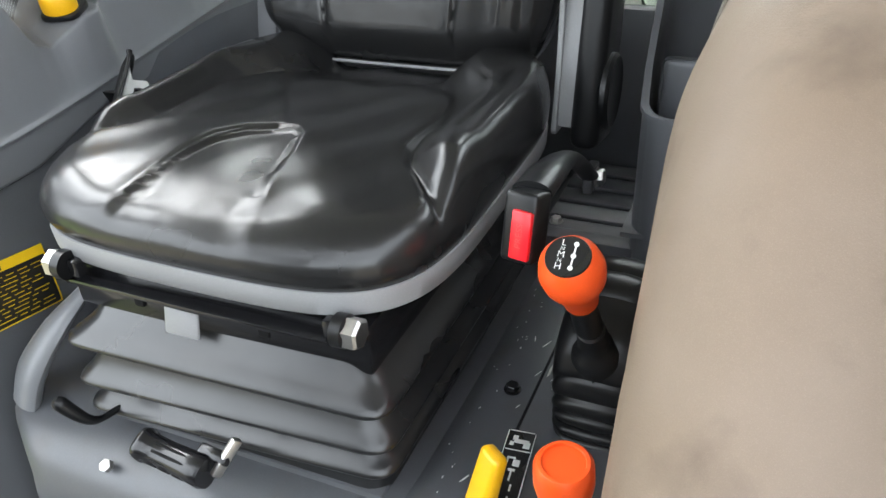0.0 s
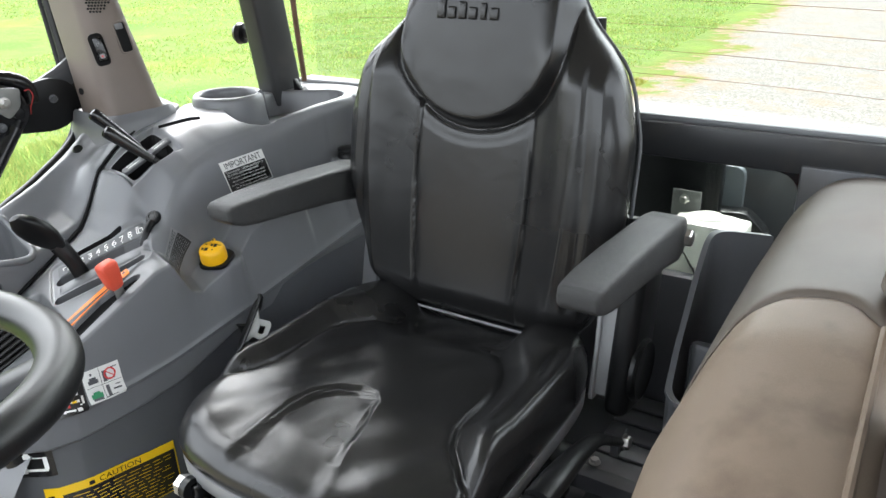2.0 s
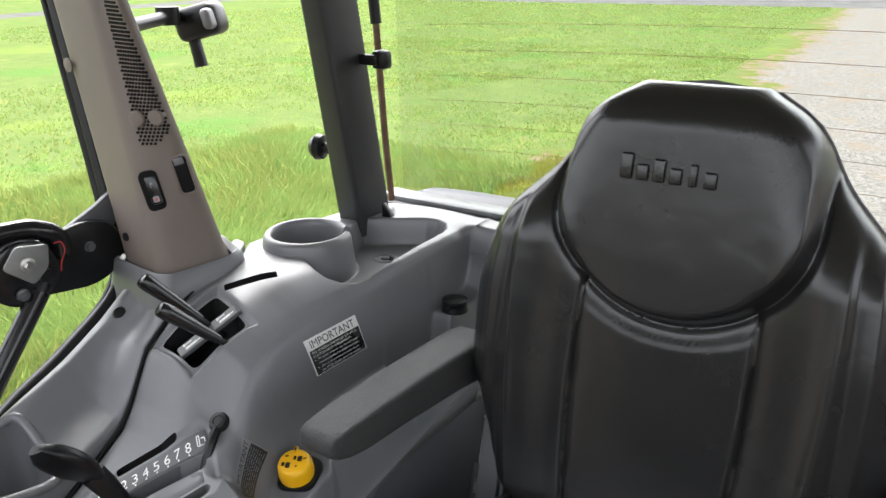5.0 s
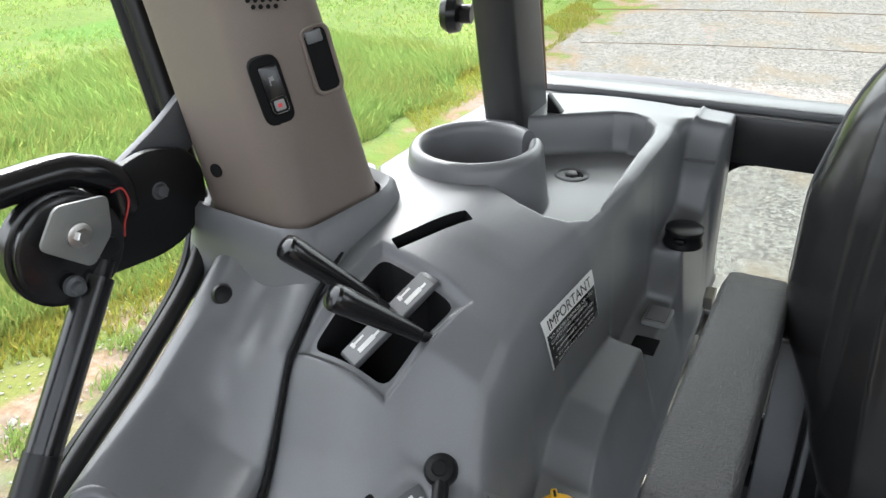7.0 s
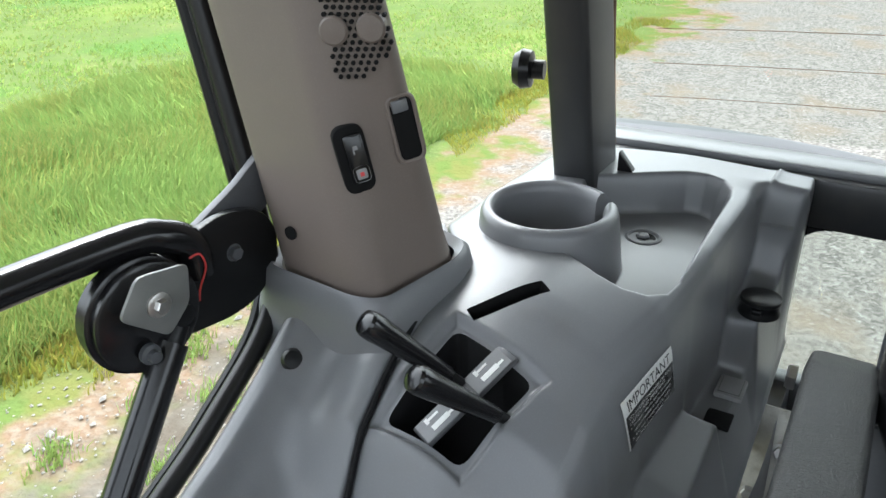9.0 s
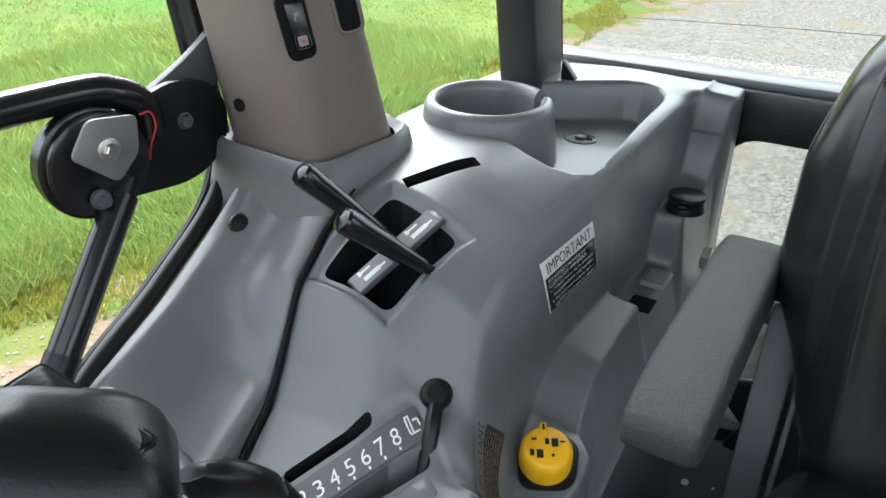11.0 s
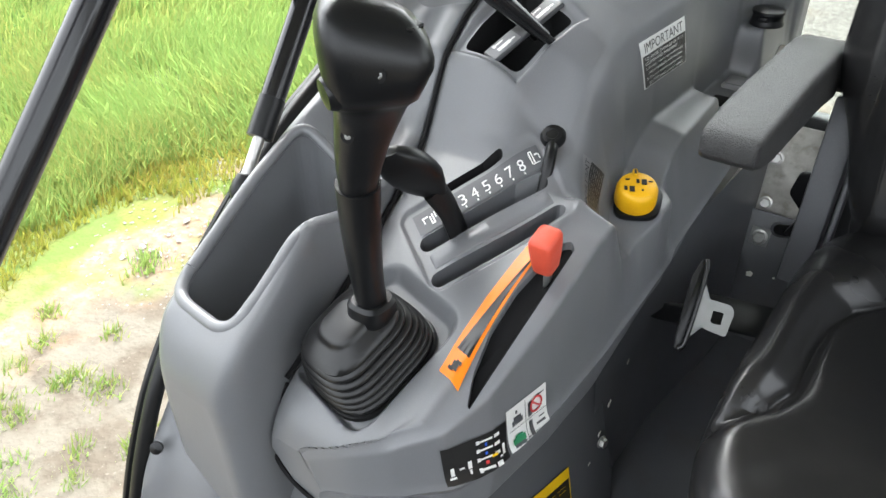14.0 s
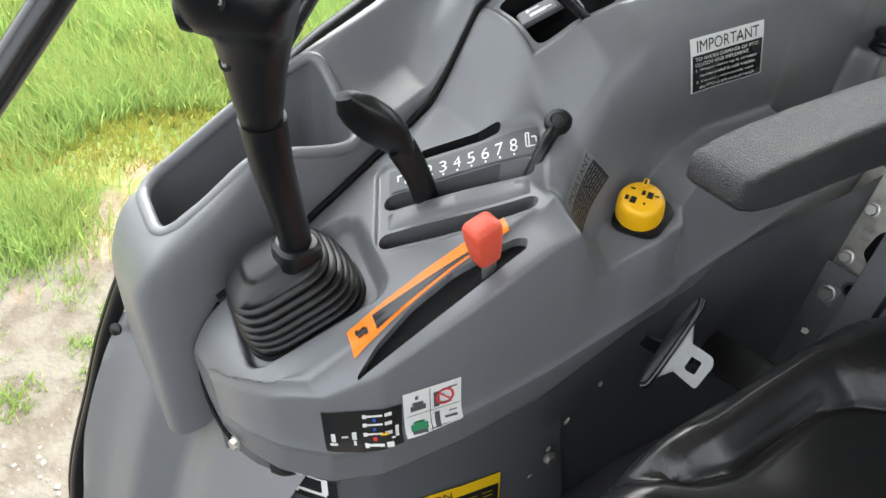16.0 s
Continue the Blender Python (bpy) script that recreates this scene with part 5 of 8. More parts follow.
    for y in (0.009, 0.0, -0.009):
        add_bm(marks, turned([(0.0018, 0.0224), (0.0018, 0.0228), (0, 0.0228)], 12, pose(0.004, y, 0)))
    marks.transform(m @ pose(0, 0, 0, 0, 0, 4))
    part("knob_symbols", marks, PAINT_WHITE, rng)
    part("stick", tube([c - 0.040 * up, c - 0.062 * up, c - 0.10 * up], [0.0120, 0.0115, 0.0120], 18), BLACK, rng)
    part("collar", turned([(0.026, -0.012), (0.0245, 0.0), (0.021, 0.006), (0.0165, 0.010), (0.0140, 0.022), (0.0128, 0.044), (0.0105, 0.046)], 28, along((0.341, 0.556, 1.580), Vector((0.341, 0.556, 1.580)) + up)), RUBBER, rng, "moulded rubber collar")
    # arched boot: folds before and behind a smooth crown
    arch = lambda d: float(np.interp(d, [0, 20, 40, 52, 60, 66, 75, 90, 100, 112, 125, 150, 180], [0.070, 0.074, 0.093, 0.113, 0.127, 0.134, 0.139, 0.147, 0.152, 0.154, 0.150, 0.136, 0.130]))
    bm = bmesh.new()
    loops = []
    for deg in np.linspace(-12, 180, 150):
        phase = ((deg - 84) / 17 if deg > 84 else (52 - deg) / 11.5)
        fold = abs(math.sin(math.pi * phase)) ** 0.5 if (deg > 84 or deg < 52) else 1.0
        dip = (1 - fold) * (0.010 if deg > 84 else 0.008)
        r, hw = float(arch(deg)) - dip, 0.0430 - 0.45 * dip
        a = math.radians(deg)
        sec = round_over([(-hw, 0.03), (-hw, r - 0.030), (-hw + 0.004, r - 0.012), (-hw + 0.016, r - 0.002), (0, r + 0.001), (hw - 0.016, r - 0.002), (hw - 0.004, r - 0.012), (hw, r - 0.030), (hw, 0.03)], 2)
        loops.append([(0.343 + x, 0.610 - q * math.cos(a), 1.470 + q * math.sin(a)) for x, q in sec])
    rings(bm, loops, False, False)
    bmesh.ops.recalc_face_normals(bm, faces=bm.faces[:])
    part("boot", bm, RUBBER, rng, "arched black rubber boot with folds", angle=60)
    part("boot_seam", tube([(0.343, 0.610 - (float(arch(d)) + 0.0006) * math.cos(math.radians(d)), 1.470 + (float(arch(d)) + 0.0006) * math.sin(math.radians(d))) for d in range(50, 66, 3)], 0.0008, 6, 2), RUBBER, rng)
    # second orange knob and the yellow lever in front of it
    low = thing("shuttle_knob", "orange cylinder knob on a black stick by the fender", "lever")
    part("knob", turned([(0.012, -0.030), (0.019, -0.022), (0.0215, -0.006), (0.021, 0.010), (0.018, 0.014), (0.0155, 0.0142), (0.015, 0.012), (0, 0.012)], 36, along((0.3585, 0.379, 1.608), (0.3565, 0.369, 1.70))), ORANGE, low, "orange knob with a sunk top")
    part("stick", tube([(0.359, 0.384, 1.585), (0.360, 0.394, 1.50), (0.361, 0.404, 1.40)], 0.008, 12), BLACK, low)
    yel = thing("yellow_lever", "yellow plastic sleeved lever beside the seat deck", "lever")
    part("sleeve", box((0.030, 0.018, 0.085), (0, 0, 0), 0.006, 3, along((0.278, 0.4325, 1.503), (0.286, 0.441, 1.545)) @ pose(0, 0, 0, 0, 0, 8), 0.85), YELLOW, yel)
    part("stick", tube([(0.273, 0.426, 1.48), (0.268, 0.416, 1.44), (0.262, 0.405, 1.36)], 0.008, 10), BLACK, yel)


build_levers()

# ---- cab ----
def plain_box(name, size, at, material, label, category, kind="", bevel=0.004):
    return whole(name, box(size, at, bevel), material, label, category, "", kind)


plain_box("floor", (1.30, 1.30, 0.03), (0, -0.12, 1.115), RUBBER, "black rubber mat on the cab floor", "floor", "structure")
# out of view: added wall, its height set to darken the backrest's reflections
plain_box("front_wall", (1.30, 0.04, 0.88), (0, -0.78, 1.545), BLACK, "unseen black wall added to darken the reflections in the backrest", "wall", "structure")
# headliner out of view, its extent chosen for how much sky reaches inside
plain_box("ceiling", (1.78, 1.80, 0.08), (-0.02, 0.750, 2.72), LINER, "unseen grey cab headliner, sized to hold back skylight", "ceiling", "structure")
plain_box("chassis", (0.62, 2.0, 1.07), (0, 0.25, 0.565), BLACK, "plain black chassis below the cab floor", "chassis", "structure", 0.03)
for s in (1, -1):
    p = whole("front_post", tube([(0.56 * s, -0.74, 1.6), (0.60 * s, -0.70, 2.2), (0.62 * s, -0.66, 2.68)], 0.035, 12), BLACK, "black front cab post", "post", "cab posts", "structure")


def build_deck():
    deck = thing("seat_deck", "dark painted steel seat deck with bolts and a rounded front", "deck")
    bm = bmesh.new()
    prof = [(0.348, 1.10), (0.350, 1.36), (0.358, 1.41), (0.378, 1.438), (0.42, 1.450), (0.55, 1.452), (1.16, 1.452)]
    edge_x = lambda y: float(np.interp(y, [0.348, 0.362, 0.40, 0.46, 0.56], [-0.205, -0.215, -0.272, -0.315, -0.335]))
    loops = [[(edge_x(y) - 0.006, y + 0.004, z - 0.22), (edge_x(y) - 0.005, y + 0.002, z - 0.012)] + [(x, y, z - 0.004 * (i == 0)) for i, x in enumerate(np.linspace(edge_x(y), 0.205, 24))] for y, z in round_over(prof, 2)]
    rings(bm, loops, False, False)
    bmesh.ops.recalc_face_normals(bm, faces=bm.faces[:])
    part("deck_plate", bm, IRON, deck, angle=60)
    # raised left strip with a folded seam beside the bellows
    bm = bmesh.new()
    loops = []
    for y in np.linspace(0.30, 1.16, 30):
        d = -0.25 * step(0.42, 0.30, y)
        loops.append([(x, y, z + d) for x, z in ((0.180, 1.442), (0.203, 1.4536), (0.212, 1.463), (0.228, 1.470), (0.270, 1.472), (0.276, 1.4725), (0.40, 1.474))])
    rings(bm, loops, False, False)
    bmesh.ops.recalc_face_normals(bm, faces=bm.faces[:])
    part("side_strip", bm, IRON, deck, angle=50)
    part("strip_seam", tube([(0.272, y, 1.4725 - 0.25 * float(step(0.42, 0.30, y))) for y in np.linspace(0.32, 1.1, 30)], 0.0016, 6, 1), PIT, deck)
    bolt("strip_bolt", (0.249, 0.595, 1.472), (0, 0, 1), 0.015, GLOSS, deck)
    bolt("strip_bolt", (0.207, 0.905, 1.505), (0, 0, 1), 0.015, STEEL, deck)
    part("cross_rail", box((0.20, 0.03, 0.03), (0.27, 0.885, 1.487), 0.004), IRON, deck)
    part("corner_shield", tube([(-0.222, 0.50, 1.555), (-0.240, 0.46, 1.523), (-0.258, 0.43, 1.483), (-0.266, 0.415, 1.446)], [0.011, 0.021, 0.027, 0.026], 14, 6, 0.5), GREY, deck)
    part("front_nut", turned([(0.007, 0), (0.007, 0.006), (0.005, 0.007)], 6, along((-0.110, 0.376, 1.440), (-0.110, 0.26, 1.60))), STEEL, deck)
    # scuffed paint chips
    rnd = random.Random(4)
    for k in range(46):
        streak = k % 3 == 0
        x, y = rnd.uniform(0.212, 0.236) if k % 3 else rnd.uniform(0.24, 0.29), rnd.uniform(0.44, 0.84)
        r = rnd.uniform(0.0003, 0.0008) * (1.0 if streak else 1.3)
        ratio = rnd.uniform(6, 16) if streak else rnd.uniform(1.2, 3)
        zz = float(np.interp(x, [0.212, 0.228, 0.270, 0.276, 0.40], [1.463, 1.470, 1.472, 1.4725, 1.474])) + 0.0003
        part("paint_chip", slab([(r * rnd.uniform(0.4, 1.3) * math.cos(a), ratio * r * rnd.uniform(0.5, 1.2) * math.sin(a)) for a in (0, 1, 2, 3, 4, 5)], 0, 0.0004, 0, pose(x, y, zz, 0, -23 if x < 0.228 else 0, rnd.uniform(-35, 25))), PAINT_WHITE, deck)
    part("lip_chip", slab([(0, 0), (0.002, 0.006), (0.0014, 0.016), (0.003, 0.023), (0.001, 0.026), (-0.0006, 0.014)], 0, 0.0006, 0, pose(0.2775, 0.625, 1.4735)), PALE_ZINC, deck, "bare chipped edge")
    # ribbed mat behind
    for k in range(5):
        part("mat_rib", box((0.19, 0.040, 0.008), (0.275, 0.942 + 0.046 * k, 1.477 + 0.002 * k), 0.003), IRON, deck)
    # shift diagram decal
    m = frame_of((0.2850, 0.4830, 1.4755), (0.99, 0.10, 0), (-0.10, 0.99, 0)) @ Matrix.Diagonal((0.80, 1.0, 1, 1))
    part("diagram_plate", slab(rounded([(-0.018, -0.075), (0.018, -0.075), (0.018, 0.055), (-0.018, 0.055)], 0.005), 0, 0.0004, 0, m), PAINT_BLACK, deck)
    bm = bmesh.new()
    for x, y, w, h in ((-0.0165, -0.01, 0.001, 0.126), (0.0165, -0.01, 0.001, 0.126), (0, 0.0535, 0.030, 0.001), (0, 0.028, 0.030, 0.001), (0.002, 0.040, 0.018, 0.005), (-0.006, 0.044, 0.006, 0.006), (0.009, 0.036, 0.008, 0.008), (-0.009, 0.036, 0.005, 0.005),
                      (-0.004, 0.018, 0.010, 0.002), (0.003, 0.012, 0.008, 0.008), (-0.008, 0.012, 0.002, 0.012), (0.0, -0.004, 0.002, 0.012), (0.0, 0.003, 0.008, 0.003), (0.004, -0.018, 0.002, 0.008), (0.004, -0.032, 0.002, 0.008), (-0.004, -0.045, 0.002, 0.008)):
        add_bm(bm, box((w, h, 0.0003), (x, y, 0.0007), 0))
    bm.transform(m)
    part("diagram_lines", bm, PAINT_WHITE, deck)
    return deck


build_deck()


def build_right_brackets():
    br = thing("seat_belt_bracket", "stained zinc plate and dark bracket bolted behind the seat", "bracket")
    upper = frame_of((-0.303, 1.030, 1.654), (1, 0, 0), (0, 0.349, 0.937))
    lower = frame_of((-0.294, 1.001, 1.617), (1, 0, 0), (0, 0.287, 0.958))
    part("zinc_plate", slab(rounded([(-0.045, -0.014), (0.062, -0.014), (0.062, 0.110), (-0.045, 0.110)], 0.006), -0.003, 0, 0.0008, upper), PALE_ZINC, br, "stained pale zinc plate")
    toward = lambda m, x, y: (m @ Vector((x, y, 0)), m.to_3x3() @ Vector((0, 0, 1)))
    for m, x, y, size in ((upper, 0.0, 0.0, 0.015), (upper, -0.028, 0.004, 0.014), (upper, -0.005, 0.062, 0.015), (lower, 0.0, 0.0, 0.017)):
        bolt("plate_bolt", *toward(m, x, y), size, STEEL, br)
    part("dark_plate", slab(rounded([(-0.060, -0.150), (0.062, -0.150), (0.062, 0.036), (-0.060, 0.036)], 0.008), -0.004, 0, 0.001, lower), IRON, br)
    part("square_washer", box((0.026, 0.026, 0.0016), (0, 0, 0.0004), 0.0005, 1, lower), DULL, br)
    part("slot_rim", slab(stadium((0.020, 0.018), (0.042, 0.022), 0.0105), 0, 0.0012, 0.0004, lower), IRON, br)
    part("plate_slot", slab(stadium((0.021, 0.018), (0.042, 0.022), 0.0075), 0, 0.0016, 0, lower), PIT, br)
    part("lower_bar", box((0.10, 0.060, 0.004), (-0.262, 0.80, 1.632), 0.0015, 2, pose(0, 0, 0, 0, 0, 12)), BLACK, br)
    for x, y, r in ((0.002, -0.055, 0.0035), (0.034, -0.050, 0.0014), (-0.018, -0.048, 0.0012)):
        part("paint_chip", slab([(-r, -1.2 * r), (r, -r), (1.3 * r, 0.6 * r), (0.2 * r, 1.2 * r), (-1.2 * r, 0.5 * r)], 0, 0.0005, 0, lower @ pose(x, y, 0.0003)), TANK, br)
    for k, (x, y, z) in enumerate(((-0.337, 0.62, 1.60), (-0.336, 0.60, 1.57), (-0.338, 0.66, 1.63), (-0.335, 0.58, 1.54))):
        part("paint_chip", slab([(-0.002, -0.005), (0.002, -0.004), (0.003, 0.003), (0.0, 0.006), (-0.003, 0.002)], 0, 0.0005, 0, frame_of((x + 0.006, y, z), (0, 1, 0.3 * k), (0.1, 0, 1))), TANK, br)


build_right_brackets()


def loft(rows, n=60):
    """A sheet through open sections of points."""
    bm = bmesh.new()
    out = []
    for pts in rows:
        p = np.array(pts, float)
        d = np.r_[0, np.cumsum(np.sqrt((np.diff(p, axis=0) ** 2).sum(1)))]
        s = np.linspace(0, d[-1], n)
        out.append([tuple(np.interp(s, d, p[:, k]) for k in range(3)) for s in s])
    rings(bm, out, False, False)
    bmesh.ops.recalc_face_normals(bm, faces=bm.faces[:])
    return bm


def build_right_fender():
    rows = []
    curve = curve_points([(0, 0.40, 1.70), (0, 0.345, 1.64), (0, 0.305, 1.585), (0, 0.270, 1.50), (0, 0.235, 1.38), (0, 0.20, 1.20), (0, 0.19, 1.05)], 6)
    for c in curve:
        k = step(1.72, 1.3, c.z)
        rows.append([(-0.40, c.y + 0.02, c.z - 0.02), (-0.50, c.y + 0.012, c.z - 0.012), (-0.545, c.y + 0.014, c.z - 0.014), (-0.590, c.y - 0.012, c.z + 0.008), (-0.632, c.y - 0.022, c.z + 0.010), (-0.642, c.y - 0.027, c.z + 0.008), (-0.670, c.y - 0.042, c.z + 0.008), (-0.676, c.y - 0.01 + 0.02 * k, c.z - 0.02)])
    fender = thing("inner_fender", "curved grey inner fender below the storage bin", "fender")
    part("shell", loft(rows, 40), GREY, fender, angle=40)
    part("edge_rubber", tube([(-0.676, c.y - 0.030, c.z - 0.002) for c in curve], 0.004, 8, 1), RUBBER, fender)
    # weatherstrip round the door opening
    way = [(-0.832, 0.745, 2.62), (-0.766, 0.738, 2.30), (-0.712, 0.730, 2.04), (-0.692, 0.708, 1.968), (-0.684, 0.62, 1.912), (-0.680, 0.53, 1.868), (-0.676, 0.41, 1.782), (-0.672, 0.33, 1.70), (-0.672, 0.285, 1.625), (-0.674, 0.25, 1.54), (-0.678, 0.19, 1.37), (-0.68, 0.16, 1.10)]
    ws = thing("weatherstrip", "black rubber weatherstrip round the door opening", "seal")
    part("bulb", tube([(x - 0.008, y, z) for x, y, z in way], 0.0085, 10, 8), RUBBER, ws)
    part("lip", tube([(x - 0.022, y - 0.004, z - 0.006) for x, y, z in way], 0.005, 8, 8), BLACK, ws)
    part("fender_clip", turned([(0.0065, 0), (0.0065, 0.003), (0, 0.005)], 16, along((-0.656, 0.284, 1.632), (-0.60, 0.2, 1.70))), BLACK, ws)
    return ws


build_right_fender()


def build_pillar(s=-1):
    """A cab pillar with its taupe cover: mirrored for the other side."""
    pil = thing("cab_pillar", "taupe plastic pillar cover with grille, switch and grab recess" if s < 0 else "taupe plastic pillar cover above the padded fender", "pillar", "pillars")
    sect = lambda z: [(-0.702 - 0.20 * (z - 2.0), 0.735), (-0.688 - 0.19 * (z - 2.0), 0.720), (-0.608 - 0.15 * (z - 2.0), 0.712), (-0.590 - 0.15 * (z - 2.0), 0.720), (-0.571 - 0.06 * (z - 2.0), 0.785 - 0.24 * (z - 2.0)), (-0.576 - 0.06 * (z - 2.0), 0.806 - 0.25 * (z - 2.0)), (-0.66 - 0.1 * (z - 2.0), 0.84 - 0.2 * (z - 2.0)), (-0.71 - 0.2 * (z - 2.0), 0.80)]
    bm = bmesh.new()
    loops = []
    for z in [2.000, 2.004] + list(np.linspace(2.01, 2.67, 30)):
        loops.append([(-s * x, y, z + 0.06 * (y - 0.74) * (z < 2.02)) for x, y in rounded(sect(z), 0.012, 3)])
    rings(bm, loops, True, True)
    bmesh.ops.recalc_face_normals(bm, faces=bm.faces[:])
    part("cover", bm, TAUPE, pil, angle=50)
    if s > 0:
        return pil
    front = frame_of((-0.6065, 0.7210, 2.115), (0.62, 0.75, 0.18), (-0.22, -0.25, 1))
    side = frame_of((-0.5815, 0.7515, 2.133), (0.62, 0.75, 0.18), (-0.22, -0.25, 1))
    part("switch_bezel", slab(rounded([(-0.0115, -0.026), (0.0115, -0.026), (0.0115, 0.026), (-0.0115, 0.026)], 0.009), -0.006, 0.0018, 0.001, front), PIT, pil)
    part("rocker", box((0.015, 0.038, 0.006), (0, 0, 0), 0.003, 2, front @ pose(0.002, 0.001, 0.0025, -5)), GLOSS, pil)
    part("rocker_window", box((0.012, 0.012, 0.003), (0, 0, 0), 0.003, 3, front @ pose(0.002, -0.010, 0.0052, -5)), GREY_LIGHT, pil)
    bm = bmesh.new()
    for x, y, w, h in ((0.002, 0.010, 0.0035, 0.003), (0.0005, 0.0075, 0.001, 0.004)):
        add_bm(bm, box((w, h, 0.0006), (x, y, 0), 0))
    bm.transform(front @ pose(0, 0, 0.0062, -5))
    part("rocker_symbol", bm, GREY_LIGHT, pil)
    part("lamp_symbol", box((0.003, 0.003, 0.0006), (0, 0, 0), 0, 1, front @ pose(0.002, -0.010, 0.0068, -5)), PAINT_RED, pil)
    part("grab_recess", slab(rounded([(-0.009, -0.024), (0.009, -0.024), (0.009, 0.024), (-0.009, 0.024)], 0.007), -0.02, 0.0015, 0.0006, side), PIT, pil)
    part("grab_rim", tube([side @ Vector((x, y, 0.001)) for x, y in (lambda q: q + q[:1])(rounded([(-0.0098, -0.025), (0.0098, -0.025), (0.0098, 0.025), (-0.0098, 0.025)], 0.007))], 0.0018, 8, 1, smooth=False), TAUPE, pil)
    part("grab_latch", box((0.012, 0.009, 0.003), (0, 0, 0), 0.001, 2, side @ pose(-0.001, 0.018, 0.002)), GREY, pil)
    part("screw_hole", turned([(0.0058, 0), (0.0058, 0.0012), (0, 0.0012)], 16, along((-0.673, 0.7165, 2.043), (-0.670, 0.6, 2.046))), PIT, pil)
    # speaker grille: dark holes in hexagonal rows
    hole = bpy.data.meshes.new("grille_hole")
    hb = turned([(0.0017, -0.002), (0.0017, 0.0012), (0, 0.0012)], 6)
    hb.to_mesh(hole)
    hb.free()
    hole.materials.append(PIT)
    rest = bmesh.new()
    for k in range(62):
        z = 2.174 + 0.0046 * k
        corner, edge = Vector((-0.590 - 0.15 * (z - 2.0), 0.7195, z)), Vector((-0.571 - 0.06 * (z - 2.0), 0.785 - 0.24 * (z - 2.0), z))
        side_way = (edge - corner).normalized()
        out = Vector((side_way.y, -side_way.x, 0.0))
        for j in range(12):
            if (j + 0.5 * (k % 2)) * 0.0052 - 0.0175 < 0.0:
                continue
            if k < 4 and (j < 4 - k or j > 7 + k):
                continue
            u = (j + 0.5 * (k % 2)) * 0.0052 - 0.0175
            p = corner + (side_way * (u + 0.001) + out * 0.0006 if u > -0.0035 else Vector((u, -0.008 - 0.1 * u, 0)))
            out = Vector((side_way.y, -side_way.x, 0.0)) if u > -0.0035 else Vector((0.08, -1, 0.0))
            if len([c for c in pil.children if c.name.startswith("grille_hole")]) < 300:
                o = new("grille_hole", hole)
                o.parent = pil
                o.matrix_world = along(p, p + out)
            else:
                add_bm(rest, turned([(0.0017, -0.002), (0.0017, 0.0012), (0, 0.0012)], 6, along(p, p + out)))
    tagged(part("grille_rest", rest, PIT, pil), kind="stuff")
    for z, f in ((2.205, 0.16), (2.207, 0.80)):
        corner, edge = Vector((-0.590 - 0.15 * (z - 2.0), 0.7195, z)), Vector((-0.571 - 0.06 * (z - 2.0), 0.785 - 0.24 * (z - 2.0), z))
        side_way = (edge - corner).normalized()
        p, out = corner.lerp(edge, f), Vector((side_way.y, -side_way.x, 0.0))
        part("grille_stud", turned([(0.010, -0.004), (0.010, 0.0035), (0.0085, 0.005), (0, 0.0055)], 24, along(p, p + out)), TAUPE, pil)
    part("upper_screw", turned([(0.009, 0), (0.009, 0.002), (0, 0.003)], 16, along((-0.735, 0.7165, 2.262), (-0.735, 0.6, 2.262))), TAUPE, pil)
    # grey foot collar
    bm = bmesh.new()
    loops = []
    for z, g in ((1.93, 0.030), (1.955, 0.022), (1.985, 0.016), (2.008, 0.012), (2.012, 0.008), (2.006, 0.002)):
        loops.append([(x + g * math.copysign(1, x + 0.64) * min(1, abs(x + 0.64) / 0.05), y + g * math.copysign(1, y - 0.77) * min(1, abs(y - 0.77) / 0.04), z + 0.06 * (y - 0.74)) for x, y in rounded(sect(2.0), 0.016, 3)])
    rings(bm, loops, True, False)
    bmesh.ops.recalc_face_normals(bm, faces=bm.faces[:])
    part("foot_collar", bm, GREY, pil, "grey plastic collar", angle=60)
    return pil


build_pillar(-1)


def build_left_pillar():
    pil = thing("cab_pillar", "taupe plastic pillar cover hanging above the padded fender", "pillar", "pillars")
    bm = bmesh.new()
    loops = []
    for z in [1.966, 1.970] + list(np.linspace(1.98, 2.67, 12)):
        k = 0.05 * (z - 1.97)
        g = 0.004 if z < 1.968 else 0.0
        loops.append([(x + k, y - 0.1 * (z - 1.97), z + 0.10 * (0.70 - y) * (z < 2.1)) for x, y in rounded([(0.537 + g, 0.715 - g), (0.546 + g, 0.672 + g), (0.563, 0.655 + g), (0.66, 0.65), (0.68, 0.80), (0.56, 0.81)], 0.010, 3)])
    rings(bm, loops, True, True)
    bmesh.ops.recalc_face_normals(bm, faces=bm.faces[:])
    part("cover", bm, TAUPE, pil, angle=50)
    edge = slab(rounded([(0.10, 1.60), (0.57, 1.60), (0.572, 2.085), (0.555, 2.092), (0.40, 2.005), (0.10, 1.83)], 0.008), 0, 0.05, 0.004, Matrix(((0, 0, 1, 0.577), (1, 0, 0, 0), (0, 1, 0, 0), (0, 0, 0, 1))))
    whole("door_edge", edge, GREY, "grey painted edge of the open door frame", "door frame")


build_left_pillar()


